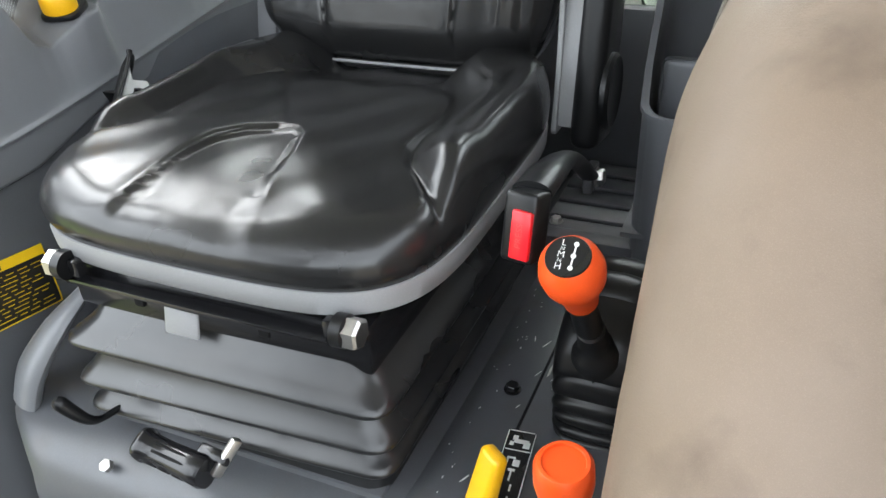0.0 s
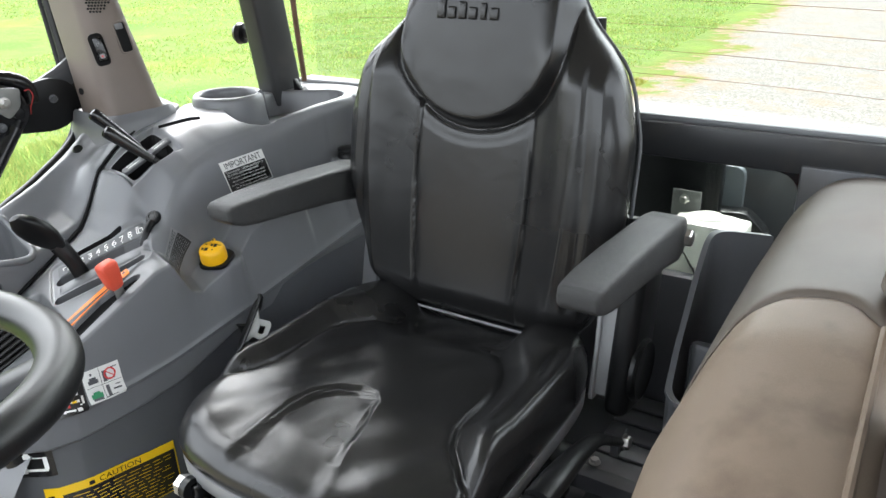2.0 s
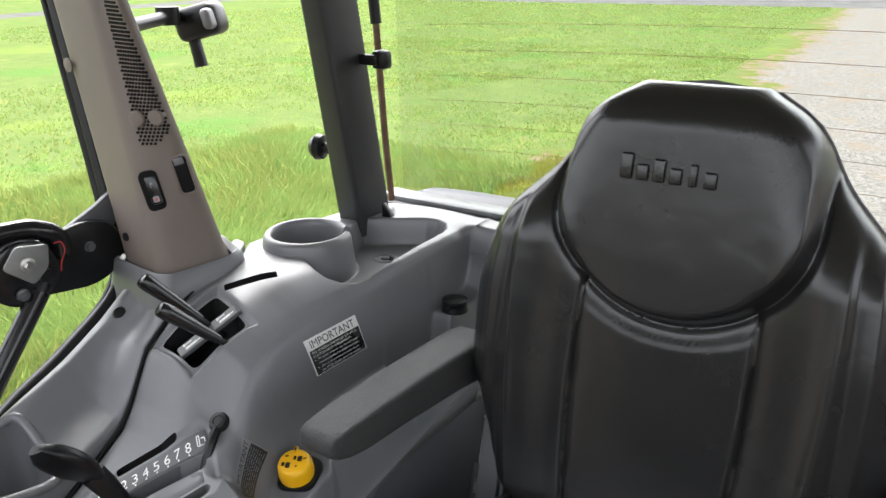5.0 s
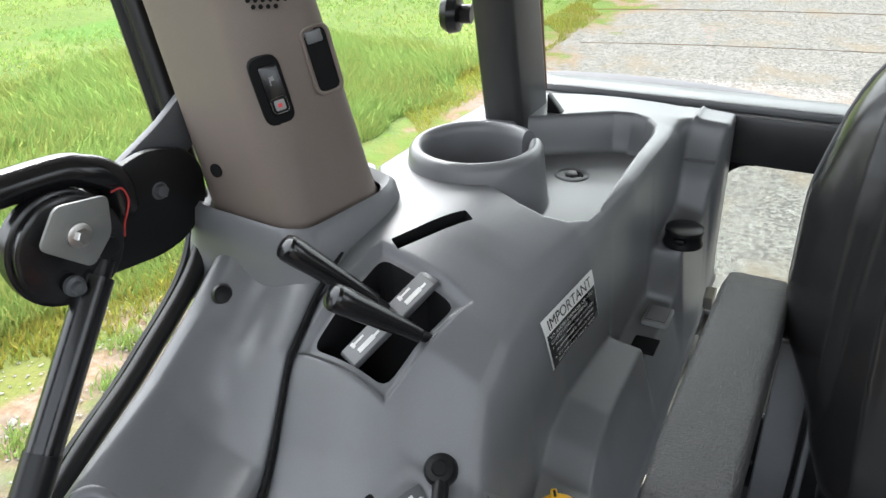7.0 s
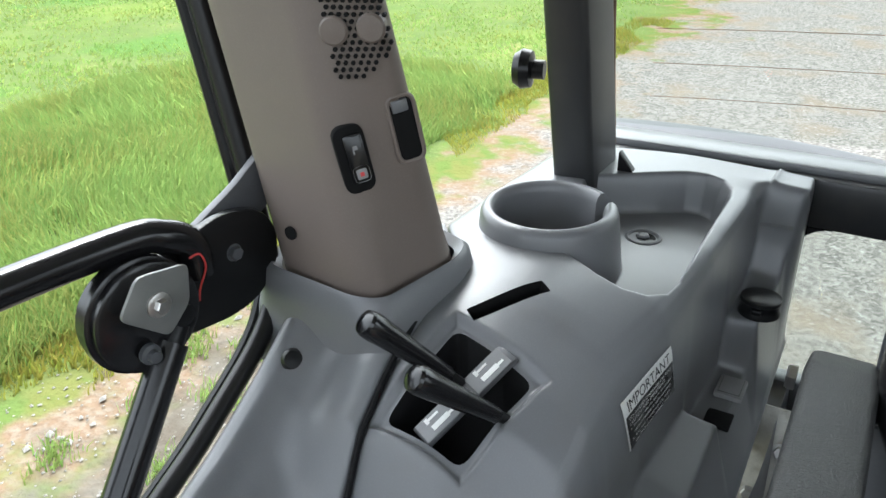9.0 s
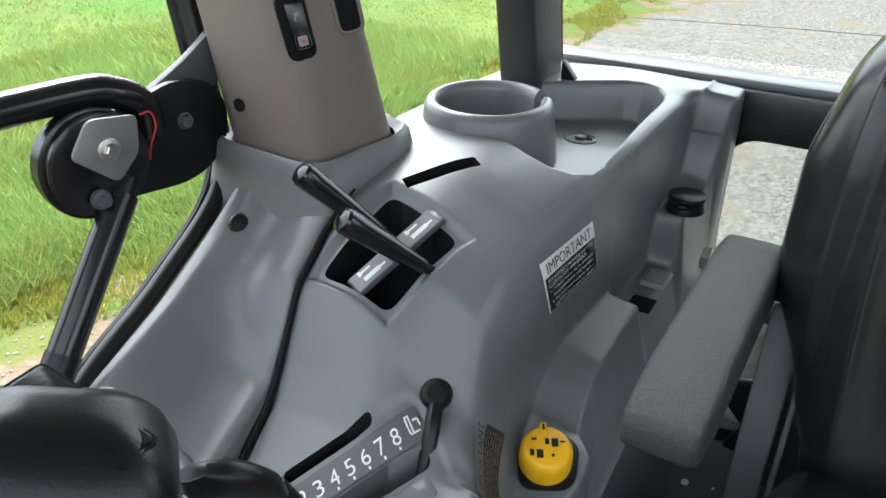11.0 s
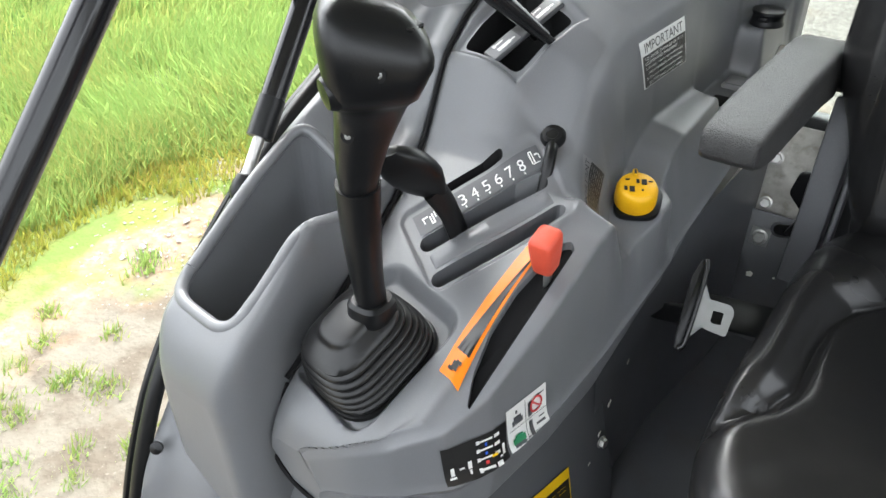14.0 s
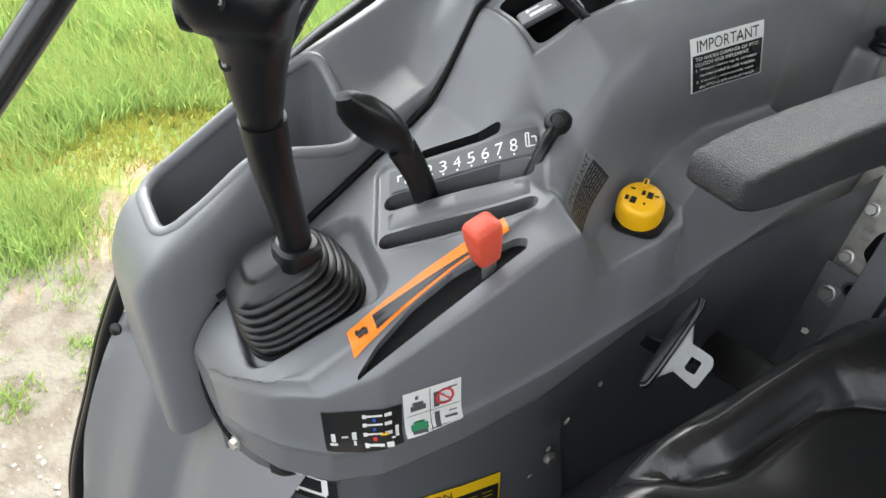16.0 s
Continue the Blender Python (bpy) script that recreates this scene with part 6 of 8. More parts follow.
def build_rear():
    rear = thing("rear_window", "rear cab window with heating wires and a black frame", "window", "", "structure")
    part("frame_bar", box((1.26, 0.035, 0.058), (0.02, 1.178, 1.963), 0.006), SOOT, rear, "black lower window frame")
    part("frame_cap", box((1.26, 0.045, 0.012), (0.02, 1.196, 1.9945), 0.004), GREY, rear, "grey sill strip")
    glass = loft([[(x, 1.225 + 0.05 * (1 - (x / 0.62) ** 2) - 0.02 * (z - 2.0), z) for x in np.linspace(-0.60, 0.62, 24)] for z in (2.0, 2.3, 2.62)], 24)
    part("rear_pane", glass, GLASS, rear)
    for k in range(14):
        z = 2.035 + 0.041 * k
        part("heating_wire", tube([(x, 1.2235 + 0.05 * (1 - (x / 0.62) ** 2) - 0.02 * (z - 2.0), z + 0.012 * (1 - (x / 0.62) ** 2)) for x in np.linspace(-0.545, 0.60, 20)], 0.00038, 5, 1), RUST, rear)
    # lower panel with two low windows: posts and rails round the openings
    for x, w in ((-0.366, 0.04), (-0.02, 0.24), (0.4575, 0.115)):
        part("lower_post", box((w, 0.025, 0.30), (x, 1.168, 1.80), 0.004), IRON, rear)
    part("lower_rail", box((0.90, 0.03, 0.30), (0.04, 1.168, 1.585), 0.005), IRON, rear)
    for x0, x1 in ((-0.346, -0.14), (0.10, 0.400)):
        p = part("low_pane", box((x1 - x0 + 0.02, 0.004, 0.225), ((x0 + x1) / 2, 1.170, 1.835), 0), GLASS, rear)
        p.visible_shadow = False
    for x0, x1 in ((-0.346, -0.14), (0.10, 0.402)):
        # rounded corner pieces of the openings
        for cx, sx in ((x0, 1), (x1, -1)):
            g = [(0, 0), (0.035, 0)] + [(0.035 * (1 - math.sin(a)), 0.035 * (1 - math.cos(a))) for a in np.linspace(0.2, 1.37, 5)] + [(0, 0.035)]
            m = Matrix(((sx, 0, 0, cx), (0, 0, 1, 1.160), (0, -1, 0, 1.936), (0, 0, 0, 1)))
            part("corner_piece", slab(g, 0, 0.012, 0, m), GLOSS, rear)
    # corner post of the side window, knob and clip
    post = thing("corner_post", "black square corner post between side and rear windows", "post", "cab posts")
    bm = bmesh.new()
    loops = []
    for z in (1.97, 2.3, 2.68):
        x, y = -0.563 - 0.06 * (z - 2.0), 1.065 - 0.10 * (z - 2.0)
        loops.append([(x + a, y + b, z) for a, b in rounded([(-0.024, -0.03), (0.022, -0.03), (0.022, 0.05), (-0.024, 0.05)], 0.008, 3)])
    rings(bm, loops)
    bmesh.ops.recalc_face_normals(bm, faces=bm.faces[:])
    part("tube", bm, SOOT, post)
    part("knob", turned([(0.010, 0), (0.010, 0.012), (0.019, 0.014), (0.021, 0.024), (0.016, 0.032), (0, 0.033)], 24, along((-0.606, 1.05, 2.105), (-0.75, 1.02, 2.105))), BLACK, post)
    part("clip_arm", box((0.05, 0.012, 0.016), (-0.548, 1.075, 2.243), 0.003), BLACK, post)
    part("clip_head", box((0.024, 0.024, 0.028), (-0.524, 1.085, 2.243), 0.006), BLACK, post)
    part("foot_gusset", slab([(0, 0), (0.028, 0), (0.0, 0.034)], -0.006, 0.006, 0.001, Matrix(((1, 0, 0, -0.527), (0, 0, 1, 1.08), (0, 1, 0, 1.985), (0, 0, 0, 1)))), BLACK, post)
    rod = thing("window_stay_rod", "weathered brown rod standing beside the corner post", "rod")
    part("shaft", tube([(-0.558, 1.140, 2.003), (-0.568, 1.140, 2.12), (-0.578, 1.140, 2.31)], 0.0058, 10, 2), RUST, rod)
    part("sleeve", tube([(-0.577, 1.140, 2.29), (-0.586, 1.140, 2.40), (-0.600, 1.140, 2.62)], 0.0088, 12, 2), BLACK, rod, "black upper sleeve")
    # sill cover and outer fender seen behind it
    whole("rear_sill", loft([[(x, y, z) for y, z in ((1.10, 1.955), (1.13, 1.975), (1.17, 1.982), (1.24, 1.982), (1.30, 1.955))] for x in np.linspace(-0.62, -0.345, 8)], 20), GREY, "grey sill behind the console", "trim panel")
    fend = [[(x, y, 1.958 - 0.25 * (x + 0.50) ** 2 - 1.2 * max(0.0, y - 1.33) ** 2) for y in np.linspace(1.27, 1.42, 8)] for x in np.linspace(-0.66, -0.22, 14)]
    whole("outer_fender", loft(fend, 16), SILL, "dark rear fender outside the rear window", "fender")
    latch = thing("window_latch", "black plastic rear window latch at the glass", "latch")
    part("body", box((0.075, 0.035, 0.030), (0.490, 1.15, 2.345), 0.006, 2), BLACK, latch)
    part("handle", box((0.024, 0.028, 0.075), (0.494, 1.145, 2.300), 0.007, 3), BLACK, latch)
    rod = thing("window_rod", "short black rod behind the seat", "rod")
    part("shaft", tube([(0.074, 1.165, 1.99), (0.074, 1.165, 2.135)], 0.006, 10, 1, smooth=False), BLACK, rod)
    part("cap", tube([(0.074, 1.165, 2.10), (0.073, 1.165, 2.148)], 0.009, 12, 1, smooth=False), BLACK, rod)
    # washer tank behind the low window
    tank = thing("washer_tank", "milky white washer fluid tank behind the low window", "tank")
    tank_body = bmesh.new()
    outline = rounded([(0.196, 1.620), (0.323, 1.620), (0.323, 1.808), (0.300, 1.809), (0.290, 1.812), (0.226, 1.812), (0.216, 1.806), (0.196, 1.804)], 0.006, 3)
    add_bm(tank_body, slab(outline, -0.040, 0.040, 0.010, Matrix(((1, 0, 0, 0), (0, 0, -1, 1.250), (0, 1, 0, 0), (0, 0, 0, 1)))))
    part("body", tank_body, TANK, tank)
    part("filler_cap", turned([(0.026, 0), (0.026, 0.004), (0.022, 0.007), (0, 0.009)], 24, Matrix.Translation((0.256, 1.255, 1.810))), TANK, tank)
    part("mount_plate", box((0.052, 0.004, 0.11), (0.2025, 1.302, 1.785), 0.002), DULL, tank)
    bolt("mount_bolt", (0.199, 1.299, 1.823), (0, -1, 0), 0.014, STEEL, tank)
    part("mount_block", box((0.235, 0.03, 0.40), (0.1325, 1.36, 1.740), 0.006), BLACK, tank, "black body panel behind the tank")
    part("corner_block", slab(rounded([(0.225, 1.60), (0.37, 1.60), (0.36, 1.70), (0.325, 1.758), (0.292, 1.786), (0.225, 1.781)], 0.01), -0.02, 0.02, 0.003, Matrix(((1, 0, 0, 0), (0, 0, -1, 1.40), (0, 1, 0, 0), (0, 0, 0, 1)))), BLACK, tank)
    part("fluid_gauge", box((0.022, 0.004, 0.05), (0.250, 1.207, 1.690), 0.001), PAINT_GREEN, tank)
    # added dark sheet that stands for the dull reflection in the low pane
    part("back_panel", box((0.56, 0.02, 0.36), (0.36, 1.50, 1.70), 0.006), IRON, rear, "dark backing added behind the low window for the pane's grey reflection")
    part("body_panel", slab(rounded([(0.16, 1.60), (0.272, 1.60), (0.272, 1.856), (0.16, 1.856)], 0.026, 6), -0.01, 0.01, 0.003, Matrix(((1, 0, 0, 0), (0, 0, -1, 1.45), (0, 1, 0, 0), (0, 0, 0, 1)))), surface("blue_grey_paint", (0.125, 0.142, 0.155), 0.5), rear, "blue-grey body panel behind the low window")


build_rear()


def build_left_side():
    """The padded fender, storage bin and rear of the left door opening."""
    top = track([(0.25, 1.74), (0.40, 1.87), (0.50, 1.915), (0.62, 1.945), (0.70, 1.952), (0.95, 1.952), (1.06, 1.955), (1.13, 1.945), (1.2, 1.93)])
    x_in = track([(0.25, 0.396), (0.45, 0.387), (0.56, 0.381), (0.62, 0.388), (0.7, 0.389), (0.9, 0.386), (1.05, 0.388), (1.2, 0.392)])
    pad = thing("padded_fender", "taupe vinyl padded fender cover, brown with wear", "fender pad")

    def section(y, lift=0.0):
        z, xi = top(y) + lift, x_in(y)
        k = float(step(0.45, 0.26, y)) * max(0.0, 1 - (y - 0.262) / 0.19)
        pts = [(xi + 0.02, 1.40), (xi + 0.008, 1.55), (xi, 1.66), (xi + 0.002, z - 0.13), (xi + 0.012, z - 0.07), (xi + 0.045, z - 0.015), (xi + 0.085, z + 0.002), (0.535, z + 0.004), (0.548, z + 0.003), (0.562, z - 0.010), (0.572, z - 0.03)]
        return [(a, y, b - 0.03 * k * (b > 1.5)) for a, b in round_over(pts, 2)]

    seam = lambda x: float(np.interp(x, [0.385, 0.405, 0.430, 0.466, 0.517, 0.545], [0.580, 0.604, 0.668, 0.694, 0.700, 0.665]))

    def front_row(t, sink=0.0):
        return [(a, 0.262 + (seam(a) - 0.262) * t, c + top(0.262 + (seam(a) - 0.262) * t) - top(b) - sink) if c > 1.7 else (a, 0.262 + (seam(a) - 0.262) * t, c - sink) for a, b, c in section(0.262 + 0.36 * t)]

    def rear_row(t, sink=0.0):
        return [(a, seam(a) + (1.165 - seam(a)) * t, c + top(seam(a) + (1.165 - seam(a)) * t) - top(b) - sink) if c > 1.7 else (a, seam(a) + (1.165 - seam(a)) * t, c - sink) for a, b, c in section(0.63 + 0.535 * t, 0.004)]

    part("front_cover", loft([front_row(t) for t in list(np.linspace(0, 0.96, 30)) + [0.985]] + [front_row(0.997, 0.002), front_row(1.004, 0.007)], 70), WORN, pad, "browned vinyl front part", angle=60)
    part("rear_cover", loft([rear_row(-0.006, 0.009), rear_row(0.0, 0.002), rear_row(0.010)] + [rear_row(t) for t in np.linspace(0.03, 1.0, 34)], 70), HIDE, pad, "grey-taupe vinyl rear part", angle=60)
    part("edge_welt", tube([(0.549, y, top(y) + 0.002) for y in np.linspace(0.27, 0.66, 20)], 0.004, 8, 1), WORN, pad)
    part("outer_ledge", loft([[(0.560, y, top(y) - 0.016), (0.60, y, top(y) - 0.03), (0.66, y, top(y) - 0.06), (0.68, y, top(y) - 0.16), (0.69, y, 1.3)] for y in np.linspace(0.262, 1.165, 40)], 24), TAUPE, pad, angle=50)
    part("front_face", loft([[(x, 0.262, z) for x in np.linspace(0.41, 0.68, 4)] for z in (1.62, 1.3)], 4), HIDE, pad)
    # storage bin against the fender
    bn = thing("side_bin", "dark grey plastic side bin with a sloping open mouth", "bin")

    def rim_z(y):
        return 1.685 + step(0.86, 1.09, y) * 0.165 + 0.0

    wall = bmesh.new()
    ring = [(0.385, 0.845), (0.330, 0.853), (0.312, 0.875), (0.305, 0.93), (0.302, 1.00), (0.300, 1.06), (0.303, 1.085), (0.320, 1.10), (0.385, 1.112)]
    path = [Vector((x, y)) for x, y in rounded(ring, 0.012, 3)][2:-2]
    inner = [p + Vector((0.006, 0.004 if p.y < 0.9 else (-0.005 if p.y > 1.07 else 0))) for p in path]
    loops = [[(p.x, p.y, 1.46) for p in path], [(p.x, p.y, rim_z(p.y) - 0.004) for p in path], [(p.x - 0.003, p.y, rim_z(p.y) - 0.002) for p in path], [(p.x - 0.002, p.y, rim_z(p.y) + 0.003) for p in path], [(p.x, p.y, rim_z(p.y) + 0.003) for p in inner], [(p.x, p.y, 1.50) for p in inner]]
    rings(wall, loops, False, False)
    bmesh.ops.recalc_face_normals(wall, faces=wall.faces[:])
    part("wall", wall, BIN, bn, angle=50)
    part("bin_floor", box((0.085, 0.25, 0.006), (0.345, 0.98, 1.53), 0), BIN, bn)
    part("divider", box((0.065, 0.008, 0.20), (0.350, 0.965, 1.625), 0.01, 3), BIN, bn)


build_left_side()


def build_window_hinge():
    """The side window's stay: tube, hub discs, bracket and gas strut."""
    st = thing("window_stay", "black tubular window stay with round hub and bracket outside the pillar", "window stay")
    part("tube", tube([(-0.700, 0.642, 2.036), (-0.700, 0.640, 2.060), (-0.703, 0.622, 2.074), (-0.712, 0.585, 2.080), (-0.735, 0.42, 2.078), (-0.755, 0.10, 2.074), (-0.765, -0.25, 2.07)], 0.0125, 16, 8), GLOSS, st, "black bent tube")
    part("front_tube", tube([(-0.75, 0.52, 2.145), (-0.75, 0.404, 2.022), (-0.75, 0.267, 1.879), (-0.75, 0.12, 1.73), (-0.75, -0.05, 1.55)], 0.0165, 14, 4), GLOSS, st)
    flat = lambda x, y, z: frame_of((x, y, z), (0.10, 1, 0), (0, 0, 1))
    for d, r in ((0.0, 0.040), (0.0075, 0.0425), (0.015, 0.040)):
        part("hub_disc", turned([(r, -0.0035), (r, 0.0030), (r - 0.003, 0.0045), (0, 0.0045)], 36, flat(-0.692 - d, 0.588, 2.030)), GLOSS, st)
    part("zinc_bracket", slab(rounded([(-0.026, 0.002), (-0.008, 0.026), (0.030, 0.020), (0.026, -0.008), (0.006, -0.026)], 0.006), 0, 0.003, 0.0008, flat(-0.676, 0.583, 2.046)), DULL, st, "dull zinc hinge bracket")
    part("bracket_washer", turned([(0.009, 0), (0.009, 0.002), (0.007, 0.003)], 20, flat(-0.673, 0.585, 2.047)), STEEL, st)
    bolt("hub_bolt", (-0.671, 0.585, 2.047), (1, -0.1, 0), 0.011, STEEL, st, False)
    lobe = [(-0.06, -0.035), (0.045, -0.046), (0.072, -0.040), (0.094, -0.020), (0.098, 0.012), (0.084, 0.034), (0.050, 0.044), (0.0, 0.034), (-0.06, 0.030)]
    part("bracket_arm", slab(rounded(lobe, 0.014), -0.004, 0.004, 0.0015, flat(-0.712, 0.630, 2.026)), BLACK, st, "black pressed hinge arm")
    part("arm_brace", slab(rounded([(0.010, 0.026), (0.045, 0.042), (0.075, 0.056), (0.16, 0.110), (0.16, 0.07), (0.09, 0.02), (0.04, 0.015)], 0.010), -0.004, 0.004, 0.0012, flat(-0.724, 0.630, 2.026)), IRON, st)
    bolt("arm_bolt", (-0.704, 0.682, 2.034), (1, -0.1, 0), 0.012, IRON, st)
    part("red_wire", tube([(-0.688, 0.628, 2.058), (-0.686, 0.636, 2.058), (-0.686, 0.639, 2.046), (-0.690, 0.634, 2.030), (-0.694, 0.634, 2.018)], 0.0008, 6, 5), PAINT_RED, st, "thin red wire")
    part("pivot_stud", turned([(0.0075, 0), (0.0075, 0.004), (0.0045, 0.005), (0.0045, 0.010), (0, 0.011)], 16, flat(-0.686, 0.578, 2.008)), IRON, st)
    part("strut_eye", turned([(0.0085, -0.003), (0.0085, 0.004), (0.004, 0.005)], 16, flat(-0.680, 0.606, 2.026)), BLACK, st)
    gs = thing("gas_strut", "black gas strut with chrome rod below the window stay", "gas strut")
    a, b = Vector((-0.692, 0.610, 2.012)), Vector((-0.668, 0.452, 1.840))
    d = (b - a).normalized()
    L = (b - a).length
    part("cylinder", tube([a + d * 0.014, a + d * (L * 0.76)], 0.0125, 18, 1, smooth=False), GLOSS, gs)
    part("collar", tube([a + d * (L * 0.60), a + d * (L * 0.775)], 0.0132, 18, 1, smooth=False), BLACK, gs)
    part("rod", tube([a + d * (L * 0.76), a + d * (L * 0.95)], 0.006, 14, 1, smooth=False), STEEL, gs, "chrome piston rod")
    part("upper_socket", tube([a, a + d * 0.02], 0.009, 14, 1, smooth=False), BLACK, gs)
    part("ball_socket", turned([(0.004, -0.016), (0.009, -0.013), (0.0115, -0.004), (0.0115, 0.006), (0.008, 0.012), (0, 0.013)], 20, along(b, b + d)), BLACK, gs)
    part("ball_stud", tube([b, b + Vector((-0.004, 0.022, 0.006))], 0.006, 12, 1, smooth=False), DULL, gs)
    lamp = thing("work_lamp", "black work lamp with a clear lens outside the pillar", "lamp")
    part("arm", tube([(-0.800, 0.82, 2.285), (-0.900, 1.02, 2.294), (-0.940, 1.10, 2.300)], 0.011, 10, 4), BLACK, lamp)
    part("pivot", turned([(0.020, -0.015), (0.020, 0.015), (0, 0.016)], 18, along((-0.920, 1.06, 2.298), (-0.920, 1.06, 2.5))), BLACK, lamp)
    part("housing", box((0.085, 0.060, 0.058), (0, 0, 0), 0.016, 3, pose(-0.915, 1.125, 2.285, 0, -14, 25)), BLACK, lamp)
    part("lens", box((0.018, 0.042, 0.036), (0, 0, 0), 0.008, 3, pose(-0.878, 1.115, 2.292, 0, -14, 25)), SILVER, lamp, "clear ribbed lens")
    part("handle", tube([(-0.935, 1.12, 2.260), (-0.928, 1.125, 2.205)], [0.011, 0.012], 10, 1, smooth=False), BLACK, lamp)
    for piece in lamp.children:
        piece.data.transform(Matrix.Translation((-0.034, -0.023, 0.0)))


build_window_hinge()

# ---- outside ----
def ground_material():
    ma = bpy.data.materials.new("lawn_and_gravel")
    ma.use_nodes = True
    n, l = ma.node_tree.nodes, ma.node_tree.links
    b = n["Principled BSDF"]
    geo = n.new("ShaderNodeNewGeometry")
    xyz = n.new("ShaderNodeSeparateXYZ")
    l.new(geo.outputs["Position"], xyz.inputs[0])

    def num(op, a, c=0.0, clamp=False):
        m = n.new("ShaderNodeMath")
        m.operation, m.use_clamp = op, clamp
        for s, v in zip(m.inputs, (a, c)):
            if isinstance(v, (int, float)):
                s.default_value = v
            else:
                l.new(v, s)
        return m.outputs[0]

    def noise_of(scale, detail=4.0):
        t = n.new("ShaderNodeTexNoise")
        t.inputs["Scale"].default_value, t.inputs["Detail"].default_value = scale, detail
        l.new(geo.outputs["Position"], t.inputs["Vector"])
        return t.outputs["Fac"]

    def blend(a, c, fac):
        x = n.new("ShaderNodeMix")
        x.data_type = "RGBA"
        for s, v in ((x.inputs["A"], a), (x.inputs["B"], c)):
            if isinstance(v, tuple):
                s.default_value = (*v, 1)
            else:
                l.new(v, s)
        l.new(fac, x.inputs["Factor"])
        return x.outputs["Result"]

    def between(v, lo, hi):
        r = n.new("ShaderNodeMapRange")
        r.interpolation_type = "SMOOTHSTEP"
        r.inputs["From Min"].default_value, r.inputs["From Max"].default_value = lo, hi
        l.new(v, r.inputs["Value"])
        return r.outputs["Result"]

    x, y = xyz.outputs["X"], xyz.outputs["Y"]
    # stones of the drive
    vor = n.new("ShaderNodeTexVoronoi")
    vor.inputs["Scale"].default_value = 42.0
    l.new(geo.outputs["Position"], vor.inputs["Vector"])
    big = noise_of(1.1)
    stone = blend((0.150, 0.142, 0.130), (0.078, 0.074, 0.068), between(vor.outputs["Color"], 0.2, 0.9))
    stone = blend(stone, (0.128, 0.108, 0.086), between(noise_of(1.6, 6.0), 0.50, 0.72))
    stone = blend(stone, (0.1944, 0.1886, 0.1786), between(noise_of(30.0), 0.55, 0.75))
    # trodden pale soil beside the cab
    pale = blend((0.092, 0.083, 0.068), (0.066, 0.056, 0.044), between(noise_of(7.0, 6.0), 0.42, 0.66))
    pale = blend(pale, (0.108, 0.099, 0.084), between(noise_of(60.0, 3.0), 0.60, 0.74))
    stone = blend(stone, pale, between(num("ADD", y, num("MULTIPLY", num("SUBTRACT", noise_of(0.8), 0.5), 2.0)), 4.2, 2.6))
    # lawn, weeds and bare soil along its edge
    lawn = blend((0.066, 0.094, 0.033), (0.082, 0.108, 0.039), between(noise_of(2.3), 0.38, 0.62))
    lawn = blend(lawn, (0.092, 0.124, 0.034), between(noise_of(0.35), 0.5, 0.68))
    lawn = blend(lawn, (0.0680, 0.1122, 0.0150), between(noise_of(14.0), 0.52, 0.72))
    lawn = blend(lawn, (0.120, 0.130, 0.045), between(noise_of(0.9, 6.0), 0.56, 0.74))
    lawn = blend(lawn, (0.056, 0.106, 0.028), between(noise_of(0.45, 5.0), 0.55, 0.66))
    lawn = blend(lawn, (0.104, 0.134, 0.054), between(noise_of(34.0, 4.0), 0.52, 0.70))
    weeds = blend((0.092, 0.098, 0.032), (0.070, 0.100, 0.028), between(noise_of(5.0), 0.42, 0.6))
    soil = blend((0.1296, 0.0900, 0.0612), (0.150, 0.122, 0.093), between(noise_of(22.0), 0.4, 0.65))
    wander = num("ADD", num("MULTIPLY", num("SUBTRACT", noise_of(0.28, 3.0), 0.5), 3.4), num("MULTIPLY", num("SUBTRACT", noise_of(1.3, 5.0), 0.5), 1.6))
    edge = num("ADD", num("ADD", x, num("MULTIPLY", num("MAXIMUM", num("SUBTRACT", y, 12.0), 0.0), 0.055)), num("MULTIPLY", wander, between(y, 2.0, 9.0)))
    edge = num("ADD", edge, num("MULTIPLY", num("SUBTRACT", noise_of(3.2, 5.0), 0.5), 0.9))
    # unseen ground ahead turned to gravel so the backrest's reflections lose their green
    edge = num("ADD", edge, num("MULTIPLY", num("MAXIMUM", num("SUBTRACT", -3.0, y), 0.0), 3.0))
    col = blend(weeds, lawn, between(edge, -3.5, -4.0))
    col = blend(soil, col, between(num("ADD", edge, num("MULTIPLY", num("SUBTRACT", noise_of(2.6, 6.0), 0.5), 2.8)), -3.0, -3.5))
    col = blend(stone, col, between(num("ADD", edge, num("MULTIPLY", num("SUBTRACT", noise_of(6.0, 5.0), 0.5), 1.2)), -2.7, -3.3))
    # the road and the lane that joins it
    tar = blend((0.0960, 0.0948, 0.0936), (0.0780, 0.0768, 0.0756), between(noise_of(0.8), 0.4, 0.65))
    on_road = num("MULTIPLY", between(y, 45.6, 46.2), between(y, 56.6, 56.0))
    on_lane = num("MULTIPLY", num("MULTIPLY", between(num("ADD", x, num("MULTIPLY", y, 0.25)), -39.5, -38.8), between(num("ADD", x, num("MULTIPLY", y, 0.25)), -35.2, -36.0)), between(y, 46.5, 45.0))
    col = blend(col, tar, num("MAXIMUM", on_road, on_lane))
    far = blend((0.0743, 0.0935, 0.0305), (0.0862, 0.0990, 0.0360), between(noise_of(0.2), 0.4, 0.6))
    col = blend(col, far, between(y, 56.4, 57.0))
    l.new(col, b.inputs["Base Color"])
    b.inputs["Roughness"].default_value = 1.0
    b.inputs["Specular IOR Level"].default_value = 0.0
    bump = n.new("ShaderNodeBump")
